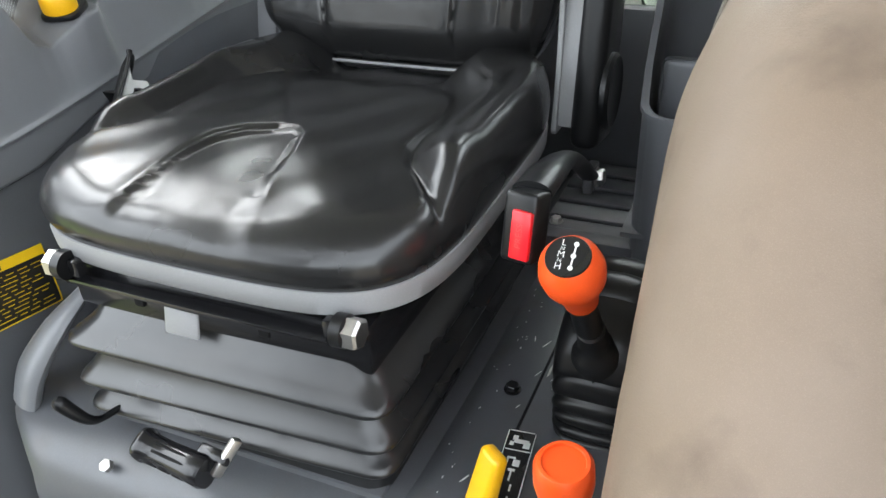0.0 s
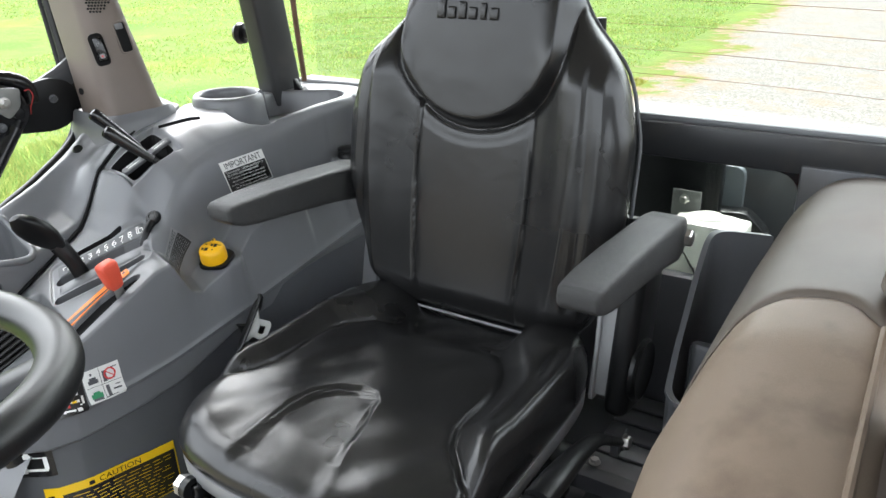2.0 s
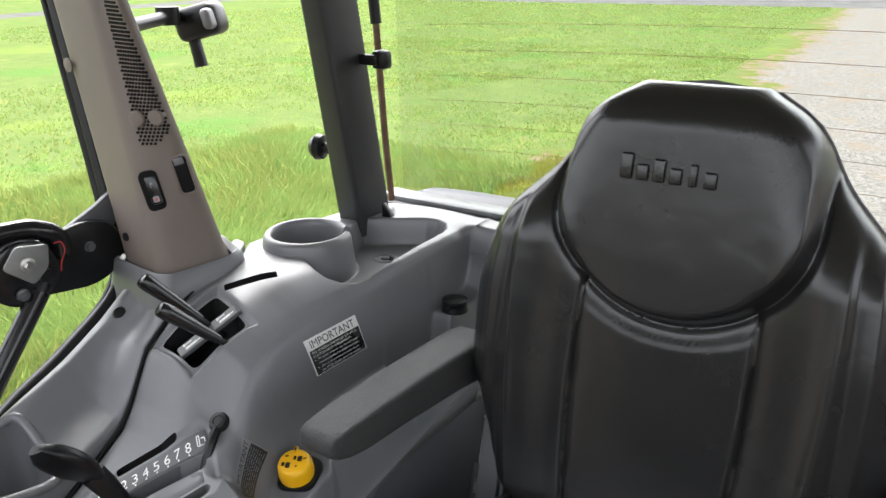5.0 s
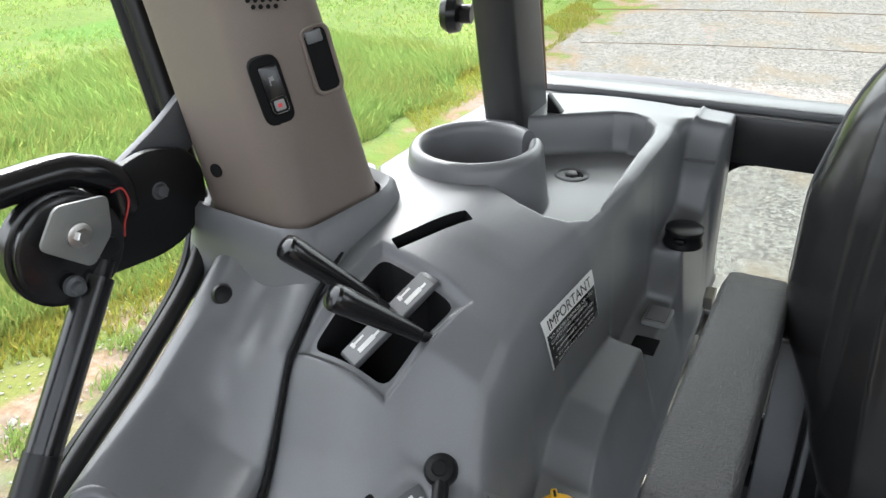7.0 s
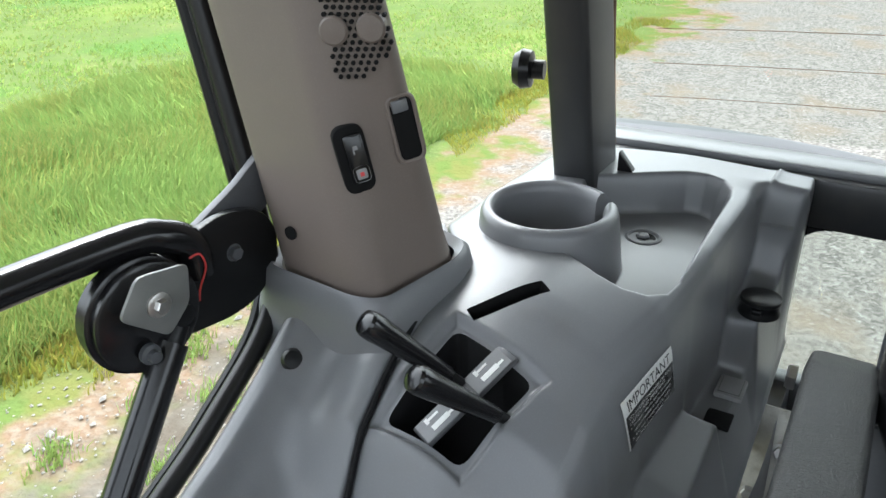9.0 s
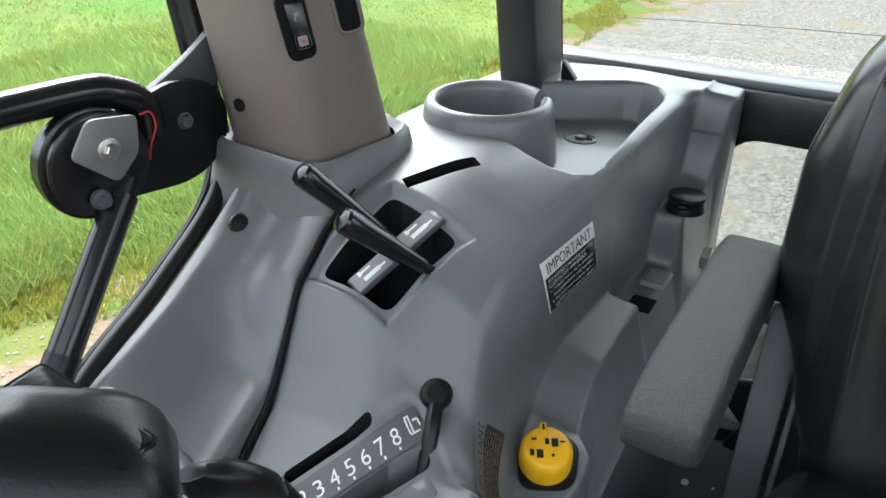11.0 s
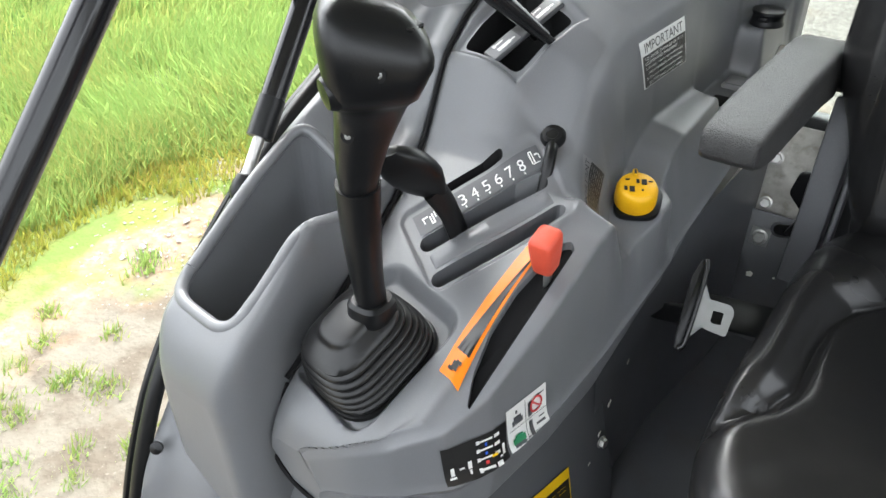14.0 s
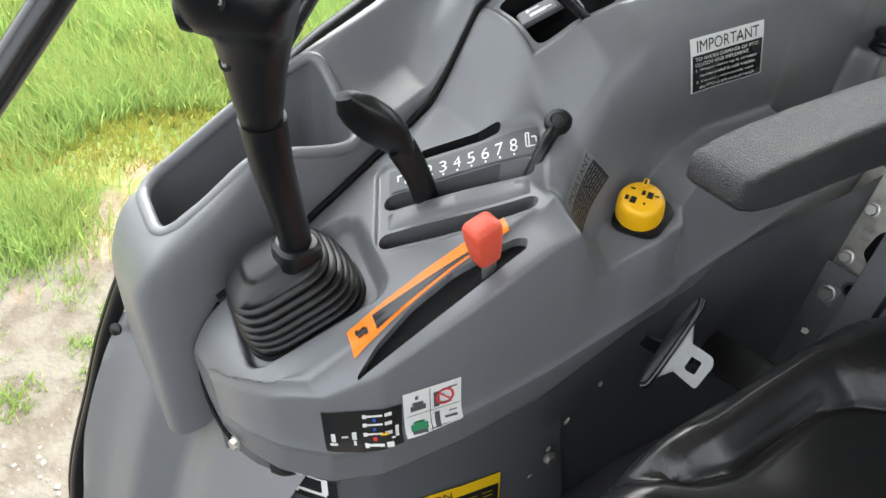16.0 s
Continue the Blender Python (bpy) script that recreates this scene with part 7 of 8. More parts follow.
    bump.inputs["Strength"].default_value, bump.inputs["Distance"].default_value = 0.35, 0.010
    l.new(vor.outputs["Distance"], bump.inputs["Height"])
    bump2 = n.new("ShaderNodeBump")
    bump2.inputs["Strength"].default_value, bump2.inputs["Distance"].default_value = 0.6, 0.05
    l.new(noise_of(9.0), bump2.inputs["Height"])
    l.new(bump.outputs[0], bump2.inputs["Normal"])
    l.new(bump2.outputs[0], b.inputs["Normal"])
    return ma


GROUND_Z = 0.05
bm = bmesh.new()
gx = [-900, -300, -120, -60, -30, -18, -12, -9, -7.5, -6.5, -5.75, -5, -4.5, -4, -3.6, -3.2, -2.8, -2.4, -2, -1.5, -1, 0, 1.5, 4, 8, 16, 40, 120, 400, 900]
gy = [-600, -150, -40, -12, -5, -3, -2, -1, 0, 0.5, 1, 1.5, 2, 2.5, 3, 3.5, 4, 5, 6, 7, 8.5, 10, 13, 17, 24, 34, 45, 60, 110, 300, 1000]
gv = [[bm.verts.new((x, y, GROUND_Z + (0.05 * noise.noise(Vector((x * 0.5, y * 0.5, 0))) if abs(x) < 12 and y < 20 else 0))) for x in gx] for y in gy]
for a, b in zip(gv, gv[1:]):
    for i in range(len(gx) - 1):
        bm.faces.new((a[i], a[i + 1], b[i + 1], b[i]))
whole("ground", bm, ground_material(), "gravel drive with soil and weeds along a green lawn, and a road", "ground", "", "structure")


def leaf_material(name, dark, light, dry):
    ma = bpy.data.materials.new(name)
    ma.use_nodes = True
    n, l = ma.node_tree.nodes, ma.node_tree.links
    b = n["Principled BSDF"]
    geo = n.new("ShaderNodeNewGeometry")
    ramp = n.new("ShaderNodeValToRGB")
    ramp.color_ramp.elements[0].color, ramp.color_ramp.elements[1].color = (*dark, 1), (*light, 1)
    e = ramp.color_ramp.elements.new(0.93)
    e.color = (*dry, 1)
    ramp.color_ramp.elements[1].position = 0.85
    l.new(geo.outputs["Random Per Island"], ramp.inputs[0])
    t = n.new("ShaderNodeTexNoise")
    t.inputs["Scale"].default_value = 0.9
    l.new(geo.outputs["Position"], t.inputs["Vector"])
    mix = n.new("ShaderNodeMix")
    mix.data_type, mix.blend_type = "RGBA", "MIX"
    r = n.new("ShaderNodeMapRange")
    r.inputs["From Min"].default_value, r.inputs["From Max"].default_value, r.inputs["To Max"].default_value = 0.42, 0.62, 0.6
    l.new(t.outputs["Fac"], r.inputs["Value"])
    l.new(r.outputs[0], mix.inputs["Factor"])
    l.new(ramp.outputs[0], mix.inputs["A"])
    mix.inputs["B"].default_value = (*light, 1)
    l.new(mix.outputs["Result"], b.inputs["Base Color"])
    b.inputs["Roughness"].default_value = 0.7
    b.inputs["Specular IOR Level"].default_value = 0.12
    tr = n.new("ShaderNodeBsdfTranslucent")
    l.new(mix.outputs["Result"], tr.inputs[0])
    mx = n.new("ShaderNodeMixShader")
    mx.inputs[0].default_value = 0.62
    l.new(b.outputs[0], mx.inputs[1])
    l.new(tr.outputs[0], mx.inputs[2])
    l.new(mx.outputs[0], n["Material Output"].inputs[0])
    return ma


def blades(name, roots, height, width, material, label, rng):
    """Many bent grass blades in one mesh: roots (n, 2), height and width one for each."""
    n = len(roots)
    a = rng.uniform(0, 2 * math.pi, n)
    side = np.stack([np.cos(a), np.sin(a), np.zeros(n)], 1) * width[:, None] / 2
    b = 0.9 * np.sin(roots[:, 0] * 1.3 + 2.0 * np.sin(roots[:, 1] * 0.9)) + 2.4 + rng.normal(0, 1.1, n)
    bend = np.stack([np.cos(b), np.sin(b), np.zeros(n)], 1) * (height * rng.uniform(0.15, 0.75, n))[:, None]
    root = np.concatenate([roots, np.full((n, 1), GROUND_Z - 0.03)], 1)
    up = np.stack([np.zeros(n), np.zeros(n), height], 1)
    mid, tip = root + 0.55 * up + 0.3 * bend, root + up * 0.95 + bend
    v = np.stack([root - side, root + side, mid + side * 0.8, mid - side * 0.8, tip], 1).reshape(-1, 3)
    k = np.arange(n)[:, None] * 5
    quads, tris = k + np.array([[0, 1, 2, 3]]), k + np.array([[3, 2, 4]])
    me = bpy.data.meshes.new(name)
    me.from_pydata(v.tolist(), [], quads.tolist() + tris.tolist())
    me.materials.append(material)
    return tagged(new(name, me), label, "grass", "", "stuff")


LAWN = leaf_material("grass_blades", (0.118, 0.212, 0.050), (0.176, 0.282, 0.078), (0.24, 0.245, 0.070))
WEED = leaf_material("weed_blades", (0.14, 0.19, 0.030), (0.21, 0.225, 0.036), (0.24, 0.185, 0.045))
rng = np.random.default_rng(7)


def clumped(n, x0, x1, y0, y1, power=1.0):
    """Random places that gather in clumps."""
    pts = np.stack([x0 + (x1 - x0) * rng.random(4 * n) ** power, rng.uniform(y0, y1, 4 * n)], 1)
    w = np.sin(pts[:, 0] * 3.1 + 1.7 * np.sin(pts[:, 1] * 2.3)) * np.sin(pts[:, 1] * 2.7 + 1.3 * np.sin(pts[:, 0] * 1.9))
    keep = rng.random(4 * n) < 0.25 + 0.2 * w
    return pts[keep][:n]


near = clumped(130000, -3.50, -8.0, -1.0, 8.0, 1.25)
near = near[near[:, 0] < -3.70 - 0.14 * np.sin(near[:, 1] * 1.9 - 1.0) + 0.10 * np.sin(near[:, 1] * 5.1)]
d = np.hypot(near[:, 0], near[:, 1])
blades("lawn_grass", near, rng.uniform(0.10, 0.27, len(near)) * np.clip((-near[:, 0] - 3.2) * 1.2, 0.3, 1.0), 0.0050 + 0.0011 * d, LAWN, "tall green lawn grass beside the drive", rng)
mid = clumped(45000, -3.6, -16.0, 3.0, 22.0, 1.3)
mid = mid[mid[:, 0] < -3.9 - 0.055 * np.maximum(mid[:, 1] - 12, 0)]
d = np.hypot(mid[:, 0], mid[:, 1])
blades("lawn_grass", mid, rng.uniform(0.035, 0.09, len(mid)), 0.003 + 0.0022 * d, LAWN, "green lawn grass behind the drive", rng)
far = clumped(50000, -4.0, -34.0, 14.0, 46.0, 1.2)
far = far[far[:, 0] < -4.2 - 0.055 * np.maximum(far[:, 1] - 12, 0)]
d = np.hypot(far[:, 0], far[:, 1])
blades("lawn_grass", far, rng.uniform(0.03, 0.10, len(far)), 0.010 + 0.0016 * d, LAWN, "green lawn grass towards the road", rng)
strip = clumped(30000, -3.32, -3.95, -0.5, 12.0, 0.8)
strip = strip[(np.sin(strip[:, 0] * 7 + strip[:, 1] * 2) + np.sin(strip[:, 1] * 3.3) > -0.6)]
blades("edge_weeds", strip, rng.uniform(0.03, 0.12, len(strip)), np.full(len(strip), 0.011), WEED, "yellow-green weeds along the lawn's edge", rng)
tufts = []
for cx, cy in zip(rng.uniform(-3.3, -2.1, 46), rng.uniform(-0.6, 3.6, 46)):
    k = int(rng.integers(30, 110))
    tufts.append(np.stack([cx + rng.normal(0, 0.03 + 0.0002 * k, k), cy + rng.normal(0, 0.03 + 0.0002 * k, k)], 1))
for cx, cy in zip(rng.uniform(-2.9, -2.1, 12), rng.uniform(0.0, 1.2, 12)):
    tufts.append(np.stack([cx + rng.normal(0, 0.028, 45), cy + rng.normal(0, 0.025, 45)], 1))
for cx, cy in ((-3.10, 1.07), (-2.94, 0.94), (-2.66, 0.87), (-2.69, 0.61), (-2.62, 0.64), (-2.47, 0.45), (-2.36, 0.32)):
    tufts.append(np.stack([cx + rng.normal(0, 0.030, 70), cy + rng.normal(0, 0.028, 70)], 1))
tufts = np.concatenate(tufts)
clump = np.stack([-3.18 + rng.normal(0, 0.17, 3200), 0.30 + rng.normal(0, 0.15, 3200)], 1)
blades("grass_clump", clump, rng.uniform(0.08, 0.22, len(clump)), np.full(len(clump), 0.008), LAWN, "thick green grass clump growing in the bare soil", rng)
blades("gravel_tufts", tufts, rng.uniform(0.06, 0.10, len(tufts)), np.full(len(tufts), 0.009), LAWN, "small weed tufts growing in the gravel", rng)


def scatter_stones():
    n = 5000
    base = np.array([(0, 0, 0.6), (1, 0, 0), (0, 1, 0), (-1, 0, 0), (0, -1, 0)])
    c = np.stack([rng.uniform(-3.6, -1.2, n), rng.uniform(-1.0, 6.0, n)], 1)
    s = rng.uniform(0.004, 0.012, n) * (1 + (rng.random(n) > 0.97) * 1.5)
    a = rng.uniform(0, 6.28, n)
    ca, sa = np.cos(a)[:, None], np.sin(a)[:, None]
    j = base[None] * rng.uniform(0.6, 1.3, (n, 5, 3)) * s[:, None, None]
    v = np.stack([j[..., 0] * ca - j[..., 1] * sa + c[:, :1], j[..., 0] * sa + j[..., 1] * ca + c[:, 1:], j[..., 2] + GROUND_Z], -1).reshape(-1, 3)
    f = (np.arange(n)[:, None, None] * 5 + np.array([[0, 1, 2], [0, 2, 3], [0, 3, 4], [0, 4, 1]])[None]).reshape(-1, 3)
    me = bpy.data.meshes.new("gravel_stones")
    me.from_pydata(v.tolist(), [], f.tolist())
    me.materials.append(surface("pale_gravel", (0.175, 0.165, 0.148), 0.85, other=(0.16, 0.15, 0.135), spots=45, mix=0.9, grain=300))
    tagged(new("gravel_stones", me), "loose pale gravel stones on the drive", "gravel", "", "stuff")


scatter_stones()


# far side of the road: car, houses, trees and posts
CAR_PAINT = surface("silver_car_paint", (0.36, 0.38, 0.40), 0.25, metal=0.4)
BARK = surface("grey_bark", (0.13, 0.10, 0.08), 0.9, other=(0.06, 0.05, 0.04), spots=4, mix=0.8)
SIDING = surface("tan_siding", (0.45, 0.38, 0.30), 0.8, other=(0.38, 0.32, 0.25), spots=1.5)
ROOF = surface("brown_roof", (0.12, 0.09, 0.08), 0.85, spots=2)
LEAVES = leaf_material("tree_leaves", (0.04, 0.08, 0.012), (0.11, 0.16, 0.03), (0.16, 0.15, 0.04))


def build_car():
    car = thing("parked_car", "pale silver car standing on the road", "car")
    bm = bmesh.new()
    loops = []
    outline = [(-2.1, 0.35), (-2.15, 0.75), (-1.2, 0.95), (-0.6, 1.45), (0.9, 1.52), (1.75, 1.10), (2.05, 0.95), (2.1, 0.40)]
    for y, k in ((-0.85, 0.93), (-0.78, 1.0), (0.78, 1.0), (0.85, 0.93)):
        loops.append([(x * k, y * (1 - 0.14 * step(0.9, 1.5, z)), 0.35 + (z - 0.35) * k) for x, z in rounded(outline, 0.18, 3)])
    rings(bm, loops)
    bmesh.ops.recalc_face_normals(bm, faces=bm.faces[:])
    part("body", bm, CAR_PAINT, car)
    for y in (-0.80, 0.80):
        part("side_window", slab(rounded([(-1.0, 0.98), (-0.5, 1.38), (0.85, 1.42), (1.45, 1.05)], 0.06), -0.015, 0.015, 0, Matrix(((1, 0, 0, 0), (0, 0, 1, y * 0.99), (0, 1, 0, 0), (0, 0, 0, 1)))), PIT, car)
        for x in (-1.3, 1.3):
            w = part("wheel", turned([(0.20, -0.10), (0.33, -0.10), (0.34, 0.0), (0.33, 0.10), (0.20, 0.10)], 24, Matrix.Translation((x, y * 0.95, 0.33)) @ pose(0, 0, 0, 90, 0, 0)), RUBBER, car)
            part("hub_cap", turned([(0.20, -0.09), (0.20, 0.09), (0.05, 0.105), (0, 0.105)], 16, Matrix.Translation((x, y * 0.95, 0.33)) @ pose(0, 0, 0, 90, 0, 0)), STEEL, w)
    car.matrix_world = pose(-62.0, 48.6, GROUND_Z, 0, 0, 8)


build_car()


def tree(at, h, seed):
    r = random.Random(seed)
    t = thing("tree", "leafy tree with a grey trunk beyond the road", "tree", "trees beyond the road")
    bm = tube([(0, 0, -0.2), (0.05, 0, h * 0.2), (r.uniform(-0.2, 0.2), 0.1, h * 0.5), (0.1, 0, h * 0.8)], [0.30, 0.22, 0.15, 0.06], 10, 4)
    for k in range(6):
        a, z = r.uniform(0, 6.28), h * r.uniform(0.28, 0.6)
        add_bm(bm, tube([(0.03, 0, z), (h * 0.16 * math.cos(a), h * 0.16 * math.sin(a), z + h * 0.10), (h * 0.28 * math.cos(a), h * 0.28 * math.sin(a), z + h * 0.22)], [0.10, 0.06, 0.03], 6, 3))
    part("trunk", bm, BARK, t)
    g = np.random.default_rng(seed)
    n = 5000
    c = np.stack([g.normal(0, h * 0.17, n), g.normal(0, h * 0.17, n), h * 0.66 + g.normal(0, h * 0.14, n)], 1)
    lump = np.sin(c[:, 0] * 2.1 + seed) * np.sin(c[:, 1] * 1.9) * np.sin(c[:, 2] * 1.6)
    c = c[lump > -0.25]
    n = len(c)
    u, w = g.normal(0, 1, (n, 3)), g.normal(0, 1, (n, 3))
    u *= 0.16 / np.linalg.norm(u, axis=1)[:, None]
    w *= 0.12 / np.linalg.norm(w, axis=1)[:, None]
    v = np.stack([c - u, c + w, c + u, c - w], 1).reshape(-1, 3)
    me = bpy.data.meshes.new("crown")
    me.from_pydata(v.tolist(), [], (np.arange(n)[:, None] * 4 + np.arange(4)).tolist())
    me.materials.append(LEAVES)
    o = new("crown", me)
    o.parent = t
    t.matrix_world = pose(at[0], at[1], GROUND_Z, 0, 0, r.uniform(0, 360))


for k, (x, y, h) in enumerate(((-70, 75, 11), (-56, 84, 12), (-47, 72, 9), (-30, 80, 12), (-15, 78, 11), (-3, 88, 13), (10, 76, 10), (-84, 60, 11), (24, 82, 12), (-40, 92, 13))):
    tree((x, y), h, 20 + k)


def house(at, w, d, h, turn):
    ho = thing("house", "tan sided house with a brown roof beyond the road", "house", "houses beyond the road")
    part("wall", box((w, d, h), (0, 0, h / 2), 0.02), SIDING, ho)
    bm = bmesh.new()
    rings(bm, [[(x, -d / 2 - 0.4, h - 0.05), (x, d / 2 + 0.4, h - 0.05), (x, 0, h + d * 0.3)] for x in (-w / 2 - 0.4, w / 2 + 0.4)])
    bmesh.ops.recalc_face_normals(bm, faces=bm.faces[:])
    part("roof", bm, ROOF, ho)
    for k in range(4):
        x = -w / 2 + w * (k + 0.5) / 4
        win = part("window", box((1.1, 0.08, 1.3), (x, -d / 2 - 0.02, 1.5), 0.02), PAINT_WHITE, ho)
        part("pane", box((0.95, 0.04, 1.15), (x, -d / 2 - 0.06, 1.5), 0), PIT, win)
    ho.matrix_world = pose(at[0], at[1], GROUND_Z, 0, 0, turn)


house((-62, 92), 16, 8, 3.0, 12)
house((-24, 98), 14, 8, 3.0, -4)
house((14, 100), 15, 8, 3.0, 0)
for k, (x, y) in enumerate(((-33.5, 58.5), (-22, 59), (-26.5, 59.5), (-8, 60), (-48, 59))):
    post = thing("roadside_post", "weathered post beside the road", "post", "roadside posts")
    part("pole", tube([(0, 0, -0.2), (0, 0, 1.6 + 0.3 * (k % 2))], 0.07, 10, 1, smooth=False), TANK if k % 2 else BARK, post)
    part("cap", box((0.22, 0.18, 0.12), (0, 0, 1.62 + 0.3 * (k % 2)), 0.02), BARK, post)
    post.matrix_world = pose(x, y, GROUND_Z)

# ---- decals ----
def corner_map(c00, c10, c11, c01):
    """Corner pairs (y, z), counted from the lower left as read, to points on the console's inner wall."""
    def place(u, v, h=0.0):
        y = c00[0] * (1 - u) * (1 - v) + c10[0] * u * (1 - v) + c11[0] * u * v + c01[0] * (1 - u) * v
        z = c00[1] * (1 - u) * (1 - v) + c10[1] * u * (1 - v) + c11[1] * u * v + c01[1] * (1 - u) * v
        return on_console(console_wall(y, z), 0.0012 + h)
    return place


def decal(name, label, place, ground, layers, inset=None):
    d = thing(name, label, "decal")
    part("sheet", lay(patch(12, 8), place), ground, d, angle=180)
    for k, (nm, bm, mat_) in enumerate(layers):
        if isinstance(bm, list):
            for one in bm:
                part(nm, lay(ink([one]), lambda u, v, h=0.0, k=k: place(u, v, 0.0006 + 0.0004 * k)), mat_, d, angle=180)
            continue
        part(nm, lay(bm, lambda u, v, h=0.0, k=k: place(u, v, 0.0006 + 0.0004 * k)), mat_, d, angle=180)
    return d


def squeezed(text, size, x, y, w):
    """Letters of that height and whole width about a place in the unit square (of the given aspect)."""
    bm = letters(text, 1.0)
    xs, ys = [v.co.x for v in bm.verts], [v.co.y for v in bm.verts]
    kx, ky = w / (max(xs) - min(xs)), size / (max(ys) - min(ys))
    cx, cy = (max(xs) + min(xs)) / 2, (max(ys) + min(ys)) / 2
    for v in bm.verts:
        v.co = ((v.co.x - cx) * kx + x, (v.co.y - cy) * ky + y, 0)
    return bm


def joined(*parts_):
    bm = bmesh.new()
    for p in parts_:
        add_bm(bm, p)
    return bm


def grid_sheet(x0, y0, x1, y1, nu=10, nv=8):
    bm = patch(nu, nv)
    for v in bm.verts:
        v.co = (x0 + (x1 - x0) * v.co.x, y0 + (y1 - y0) * v.co.y, 0)
    return bm


def small_print(seed, y, h, x0, x1):
    """A row of unreadable print as short bars."""
    r, out, x = random.Random(seed), [], x0
    while x < x1 - 0.02:
        w = min(r.uniform(0.04, 0.12), x1 - x)
        out.append((x + w / 2, y, w, h))
        x += w + 0.025
    return out


wall = corner_map((0.777, 1.888), (0.865, 1.893), (0.849, 1.947), (0.765, 1.940))
decal("important_label", "black and silver warning label headed important on the console wall", wall, PAINT_WHITE, [
    ("black_field", grid_sheet(0.02, 0.02, 0.98, 0.70), PAINT_BLACK),
    ("heading", squeezed("IMPORTANT", 0.20, 0.5, 0.85, 0.84), PAINT_BLACK),
    ("text", joined(squeezed("TO AVOID DAMAGE OF PTO", 0.065, 0.48, 0.63, 0.86), squeezed("CLUTCH AND IMPLEMENT.", 0.065, 0.42, 0.53, 0.74),
                    squeezed("1. Proper warm up is strongly", 0.06, 0.48, 0.42, 0.84), squeezed("recommended in cold weather.", 0.06, 0.50, 0.32, 0.78),
                    squeezed("2. Do not continuously turn", 0.06, 0.46, 0.20, 0.80), squeezed("the PTO clutch control switch.", 0.06, 0.50, 0.10, 0.78)), PAINT_WHITE)])



def quad_map(c00, c10, c11, c01):
    """Four corners in space, brought onto the console's face."""
    c00, c10, c11, c01 = (np.array(c) for c in (c00, c10, c11, c01))
    return lambda u, v, h=0.0: on_console(c00 * (1 - u) * (1 - v) + c10 * u * (1 - v) + c11 * u * v + c01 * (1 - u) * v, 0.0012 + h)


slope = quad_map((-0.378, 0.613, 1.834), (-0.361, 0.619, 1.803), (-0.405, 0.678, 1.834), (-0.412, 0.656, 1.864))
decal("important_label", "narrow black warning label headed important by the rotary switch", slope, SILVER, [
    ("black_field", grid_sheet(0.30, 0.03, 0.97, 0.97), PAINT_BLACK),
    ("small_print", ink([(x, y, h, w) for row in range(7) for (y, x, w, h) in small_print(row, 0.36 + 0.085 * row, 0.016, 0.08, 0.92)]), GREY_LIGHT),
    ("heading", (lambda b: ([setattr(v, "co", Vector((0.145 - 0.16 * (v.co.y - 0.5), 0.5 + (v.co.x - 0.5), 0))) for v in b.verts], b)[1])(squeezed("IMPORTANT", 1.0, 0.5, 0.5, 0.9)), PAINT_BLACK)])

low = corner_map((0.377, 1.690), (0.434, 1.683), (0.435, 1.729), (0.377, 1.731))
arrows = []
for k, y in enumerate((0.86, 0.64, 0.40, 0.14)):
    arrows += [(0.62, y, 0.20, 0.05), (0.80, y, 0.10, 0.09), (0.50, y, 0.05, 0.10)]
arrows += [(0.10, 0.35, 0.05, 0.22), (0.10, 0.18, 0.09, 0.06), (0.36, 0.38, 0.06, 0.20), (0.24, 0.36, 0.08, 0.05), (0.36, 0.20, 0.03, 0.12), (0.92, 0.40, 0.05, 0.26), (0.86, 0.26, 0.05, 0.04)]
decal("loader_label", "black label with white and coloured loader symbols on the console", low, PAINT_BLACK, [
    ("white_symbol", arrows, PAINT_WHITE), ("blue_symbols", ink([(0.62, 0.76, 0.04, 0.09), (0.62, 0.53, 0.04, 0.08)]), PAINT_BLUE),
    ("red_symbol", ink([(0.62, 0.29, 0.05, 0.10)]), PAINT_RED), ("yellow_symbol", ink([(0.74, 0.40, 0.09, 0.06)]), PAINT_YELLOW)])

white = corner_map((0.437, 1.690), (0.488, 1.686), (0.487, 1.737), (0.436, 1.738))
decal("pictogram_label", "white pictogram label with a green gear on the console", white, PAINT_WHITE, [
    ("grid_lines", ink([(0.45, 0.5, 0.012, 0.94), (0.5, 0.46, 0.92, 0.012), (0.78, 0.46, 0.40, 0.012)]), PAINT_BLACK),
    ("grey_drawings", ink([(0.24, 0.62, 0.26, 0.12), (0.24, 0.72, 0.18, 0.08), (0.22, 0.86, 0.05, 0.08), (0.56, 0.68, 0.10, 0.34), (0.56, 0.24, 0.09, 0.32), (0.80, 0.22, 0.22, 0.05), (0.84, 0.34, 0.14, 0.03), (0.84, 0.88, 0.16, 0.03), (0.72, 0.56, 0.20, 0.04), (0.24, 0.08, 0.26, 0.06)]), IRON),
    ("green_gear", ink([(0.24, 0.18, 0.30, 0.14), (0.24, 0.28, 0.18, 0.06)]), PAINT_GREEN),
    ("red_cross", joined(*[ink([(0.70 + 0.14 * math.cos(a), 0.72 + 0.16 * math.sin(a), 0.045, 0.045)]) for a in np.linspace(0, 6.0, 22)], ink([(0.62 + 0.02 * k, 0.80 - 0.02 * k, 0.03, 0.03) for k in range(9)])), PAINT_RED)])


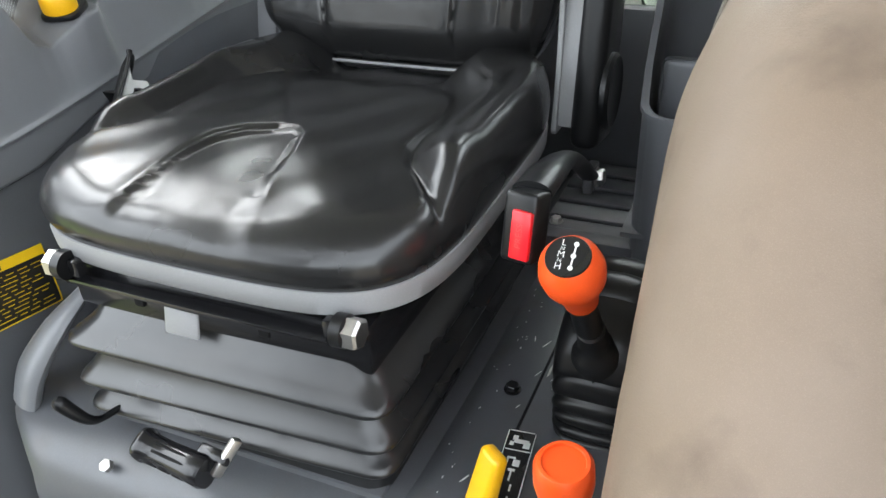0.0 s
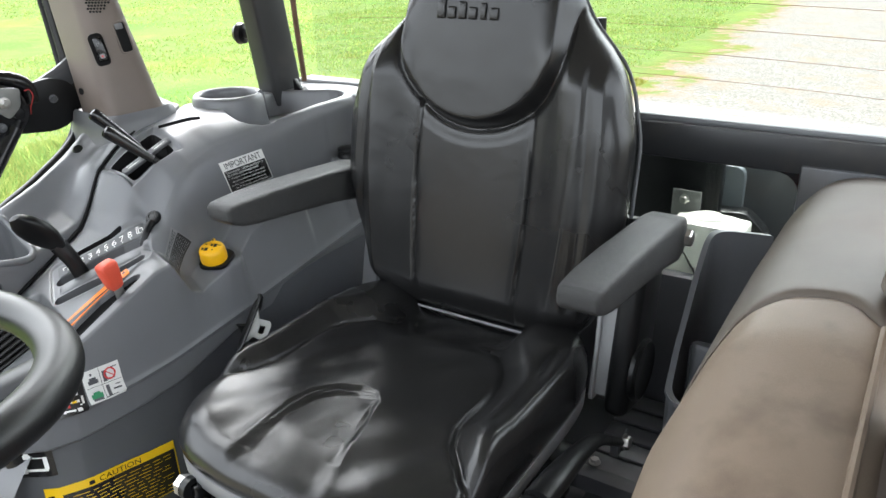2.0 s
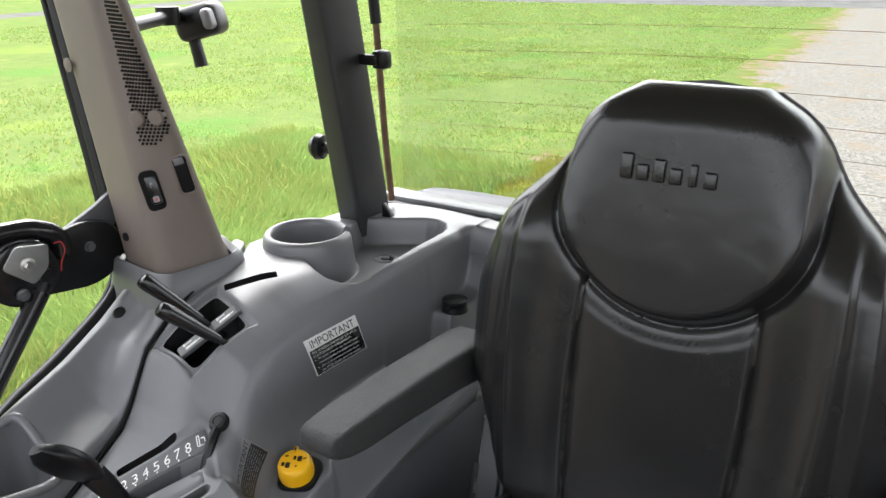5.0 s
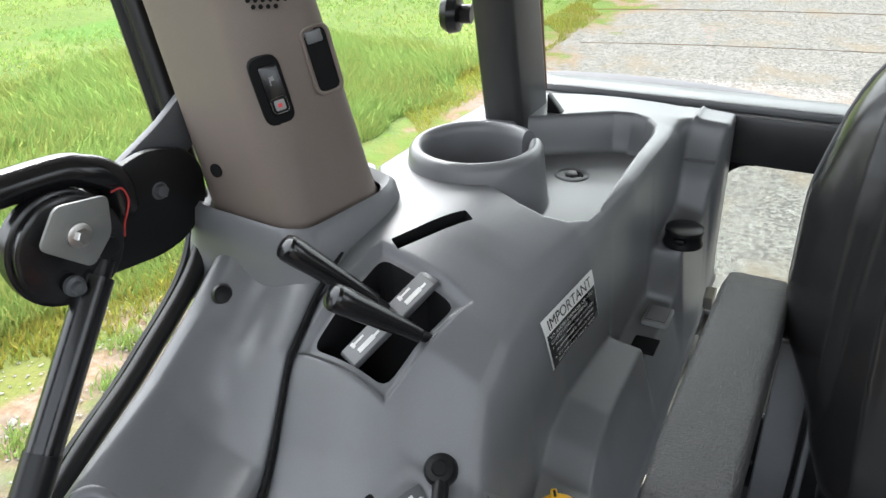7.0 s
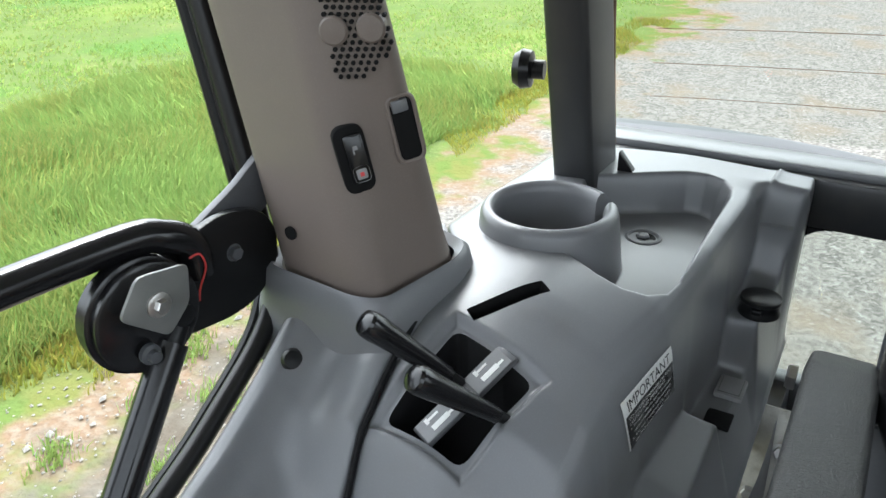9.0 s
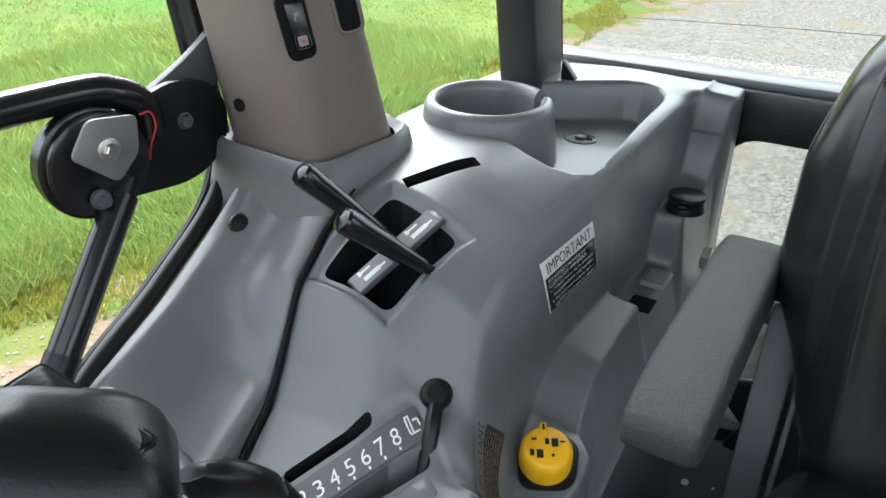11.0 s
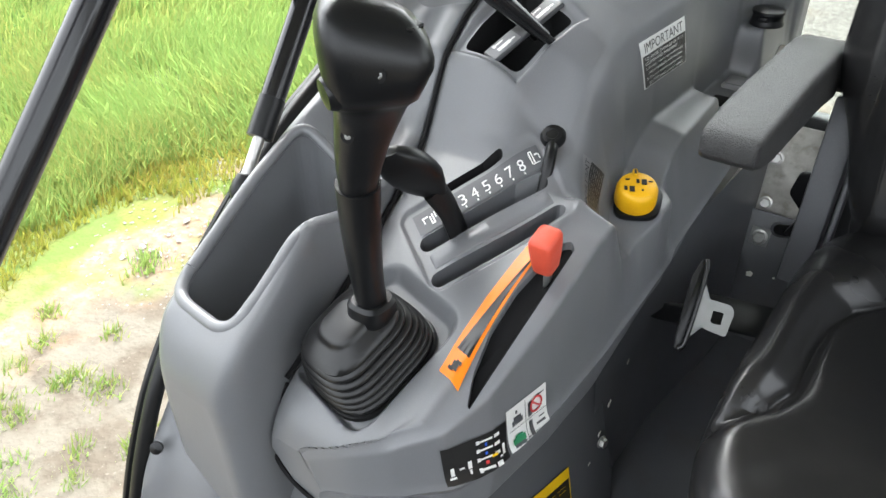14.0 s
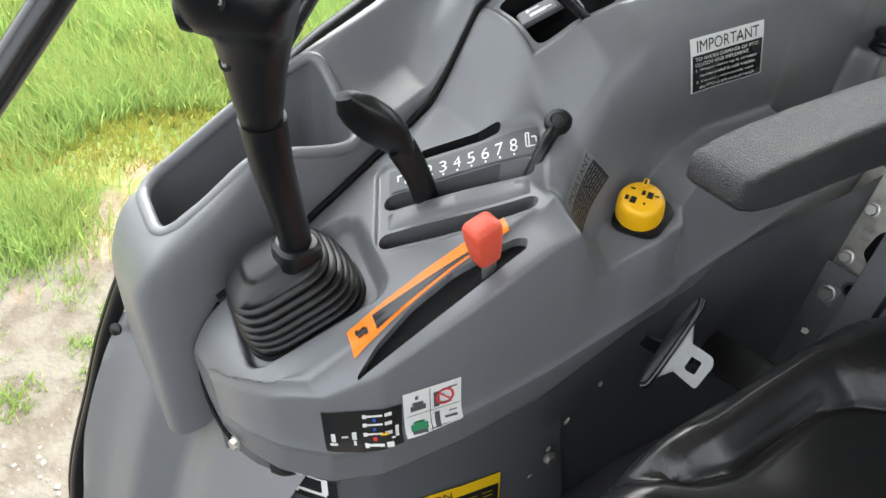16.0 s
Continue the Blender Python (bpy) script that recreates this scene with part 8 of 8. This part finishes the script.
def top_map(c00, c10, c11, c01, lift=0.0012):
    """Corner pairs (x, y) to points on the console's upper face."""
    def place(u, v, h=0.0):
        x = c00[0] * (1 - u) * (1 - v) + c10[0] * u * (1 - v) + c11[0] * u * v + c01[0] * (1 - u) * v
        y = c00[1] * (1 - u) * (1 - v) + c10[1] * u * (1 - v) + c11[1] * u * v + c01[1] * (1 - u) * v
        return Vector((x, y, console_top(x, y) + lift + h))
    return place


g = lambda a, b: tuple(on_gate(a, b))
plate = top_map(g(0.168, -0.694), g(0.297, -0.694), g(0.297, -0.718), g(0.168, -0.718), -0.0012)
nums = [squeezed(str(k), 0.52, 0.272 + 0.0935 * (k - 2), 0.46, 0.050) for k in range(2, 9)]
NUMBER_PLATE = decal("number_plate", "dark plate with white speed numbers 2 to 8 beside the slot", plate, TRAY, [
    ("mark", [(0.272 + 0.0935 * k, 0.10, 0.012, 0.10) for k in range(7)], PAINT_WHITE),
    ("end_symbol", [(0.075, 0.62, 0.045, 0.09), (0.060, 0.50, 0.010, 0.26), (0.110, 0.40, 0.010, 0.42), (0.130, 0.46, 0.010, 0.42), (0.120, 0.22, 0.030, 0.07), (0.150, 0.56, 0.010, 0.30), (0.915, 0.55, 0.010, 0.50), (0.935, 0.55, 0.010, 0.50), (0.925, 0.80, 0.026, 0.06), (0.945, 0.28, 0.055, 0.05), (0.966, 0.64, 0.030, 0.06), (0.982, 0.52, 0.010, 0.22)], PAINT_WHITE)])

for n_ in nums:
    part("number", lay(n_, lambda u, v, h=0.0: plate(u, v, 0.0010)), PAINT_WHITE, NUMBER_PLATE, angle=180)

strip = top_map((-0.3825, 0.411), (-0.3815, 0.555), (-0.3955, 0.560), (-0.4060, 0.4175))


def bowed(u, v, h=0.0):
    p = strip(u, v)
    x = p.x - 0.020 * u * (1 - u)
    return Vector((x, p.y, console_top(x, p.y) + 0.0012 + h))


decal("throttle_label", "orange throttle label with a black wedge along the slot", bowed, PAINT_ORANGE, [
    ("black_wedge", (lambda b: ([setattr(v, "co", Vector((v.co.x, 0.13 + (v.co.y - 0.27) / 0.47 * (0.66 * (1.0 - (v.co.x - 0.16) / 0.72) + 0.03), 0))) for v in b.verts], b)[1])(grid_sheet(0.16, 0.27, 0.88, 0.74, 14, 4)), PAINT_BLACK),
    ("black_symbol", [(0.075, 0.5, 0.05, 0.30), (0.05, 0.62, 0.02, 0.25), (0.10, 0.40, 0.02, 0.25), (0.95, 0.5, 0.03, 0.3)], PAINT_BLACK)])


def on_knee(y, z, lift=0.0):
    dx = float(np.interp(-z, [-1.66, -1.63, -1.57, -1.50, -1.42], [-0.026, -0.022, -0.012, 0.006, 0.012]))
    way = Vector((1.0, -0.6 if y < 0.4 else -0.15, 0.1)).normalized()
    return Vector(knee_point(y, z, dx)) + way * (0.002 + lift)


def knee_map(c00, c10, c11, c01):
    def place(u, v, h=0.0):
        y = c00[0] * (1 - u) * (1 - v) + c10[0] * u * (1 - v) + c11[0] * u * v + c01[0] * (1 - u) * v
        z = c00[1] * (1 - u) * (1 - v) + c10[1] * u * (1 - v) + c11[1] * u * v + c01[1] * (1 - u) * v
        return on_knee(y, z, h)
    return place


caution = knee_map((0.362, 1.497), (0.536, 1.492), (0.545, 1.566), (0.368, 1.573))
rows = [b for k in range(11) for b in small_print(40 + k, 0.76 - 0.066 * k, 0.012, 0.06, 0.95 - 0.12 * (k % 3 == 2))]
decal("caution_label", "large black caution label with a yellow border below the console", caution, PAINT_YELLOW, [
    ("black_field", grid_sheet(0.014, 0.025, 0.988, 0.84), PAINT_BLACK), ("small_print", ink(rows), PAINT_YELLOW),
    ("heading", joined(squeezed("CAUTION", 0.10, 0.53, 0.915, 0.34), ink([(0.30, 0.915, 0.04, 0.07)])), PAINT_BLACK)])
lock = knee_map((0.344, 1.594), (0.388, 1.592), (0.390, 1.630), (0.344, 1.632))
decal("lock_label", "small black label with a white padlock symbol below the console", lock, PAINT_BLACK, [
    ("white_symbols", ink([(0.42, 0.82, 0.16, 0.16), (0.42, 0.92, 0.10, 0.10), (0.78, 0.56, 0.10, 0.5), (0.55, 0.28, 0.5, 0.10), (0.30, 0.30, 0.12, 0.3), (0.65, 0.78, 0.25, 0.05)]), PAINT_WHITE)])

m0 = frame_of((-0.5065, 0.703, 1.9545), (0.36, 0.70, 0.46), (-0.80, 0.40, 0.10))
strip_bar = thing("valve_plate", "dark strip with silver labels between the hydraulic lever slots", "plate")
part("bar", box((0.090, 0.020, 0.005), (0, 0, 0), 0.001, 2, m0), IRON, strip_bar)
for x in (-0.026, 0.024):
    part("silver_label", box((0.034, 0.0185, 0.0006), (0, 0, 0), 0, 1, m0 @ pose(x, 0, 0.003)), SILVER, strip_bar)
    bm = bmesh.new()
    for a, b, w, h in ((0.0, -0.003, 0.016, 0.0045), (0.010, -0.003, 0.007, 0.0022), (-0.002, 0.005, 0.010, 0.002), (-0.008, 0.005, 0.003, 0.005)):
        add_bm(bm, box((w, h, 0.0003), (a, b, 0), 0))
    bm.transform(m0 @ pose(x, 0, 0.0036))
    part("label_symbols", bm, PAINT_WHITE, strip_bar)
bolt_set = thing("panel_bolt", "zinc hexagon bolt at the console's lower seam", "bolt")
bolt("bolt_head", (-0.448, 0.3275, 1.647), (0.2, -1, 0.1), 0.011, STEEL, bolt_set)

# ---- each thing's origin at its base ----
bpy.context.view_layer.update()
for ob in [o for o in scene.objects if o.type == "EMPTY" and o.parent is None]:
    pts = [k.matrix_world @ Vector(c) for k in ob.children_recursive if k.type == "MESH" for c in k.bound_box]
    if not pts or ob.matrix_world.translation.length > 1e-6:
        continue
    base = Vector((sum(p.x for p in pts) / len(pts), sum(p.y for p in pts) / len(pts), min(p.z for p in pts)))
    ob.location = base
    for k in ob.children:
        k.matrix_parent_inverse = Matrix.Translation(-base)
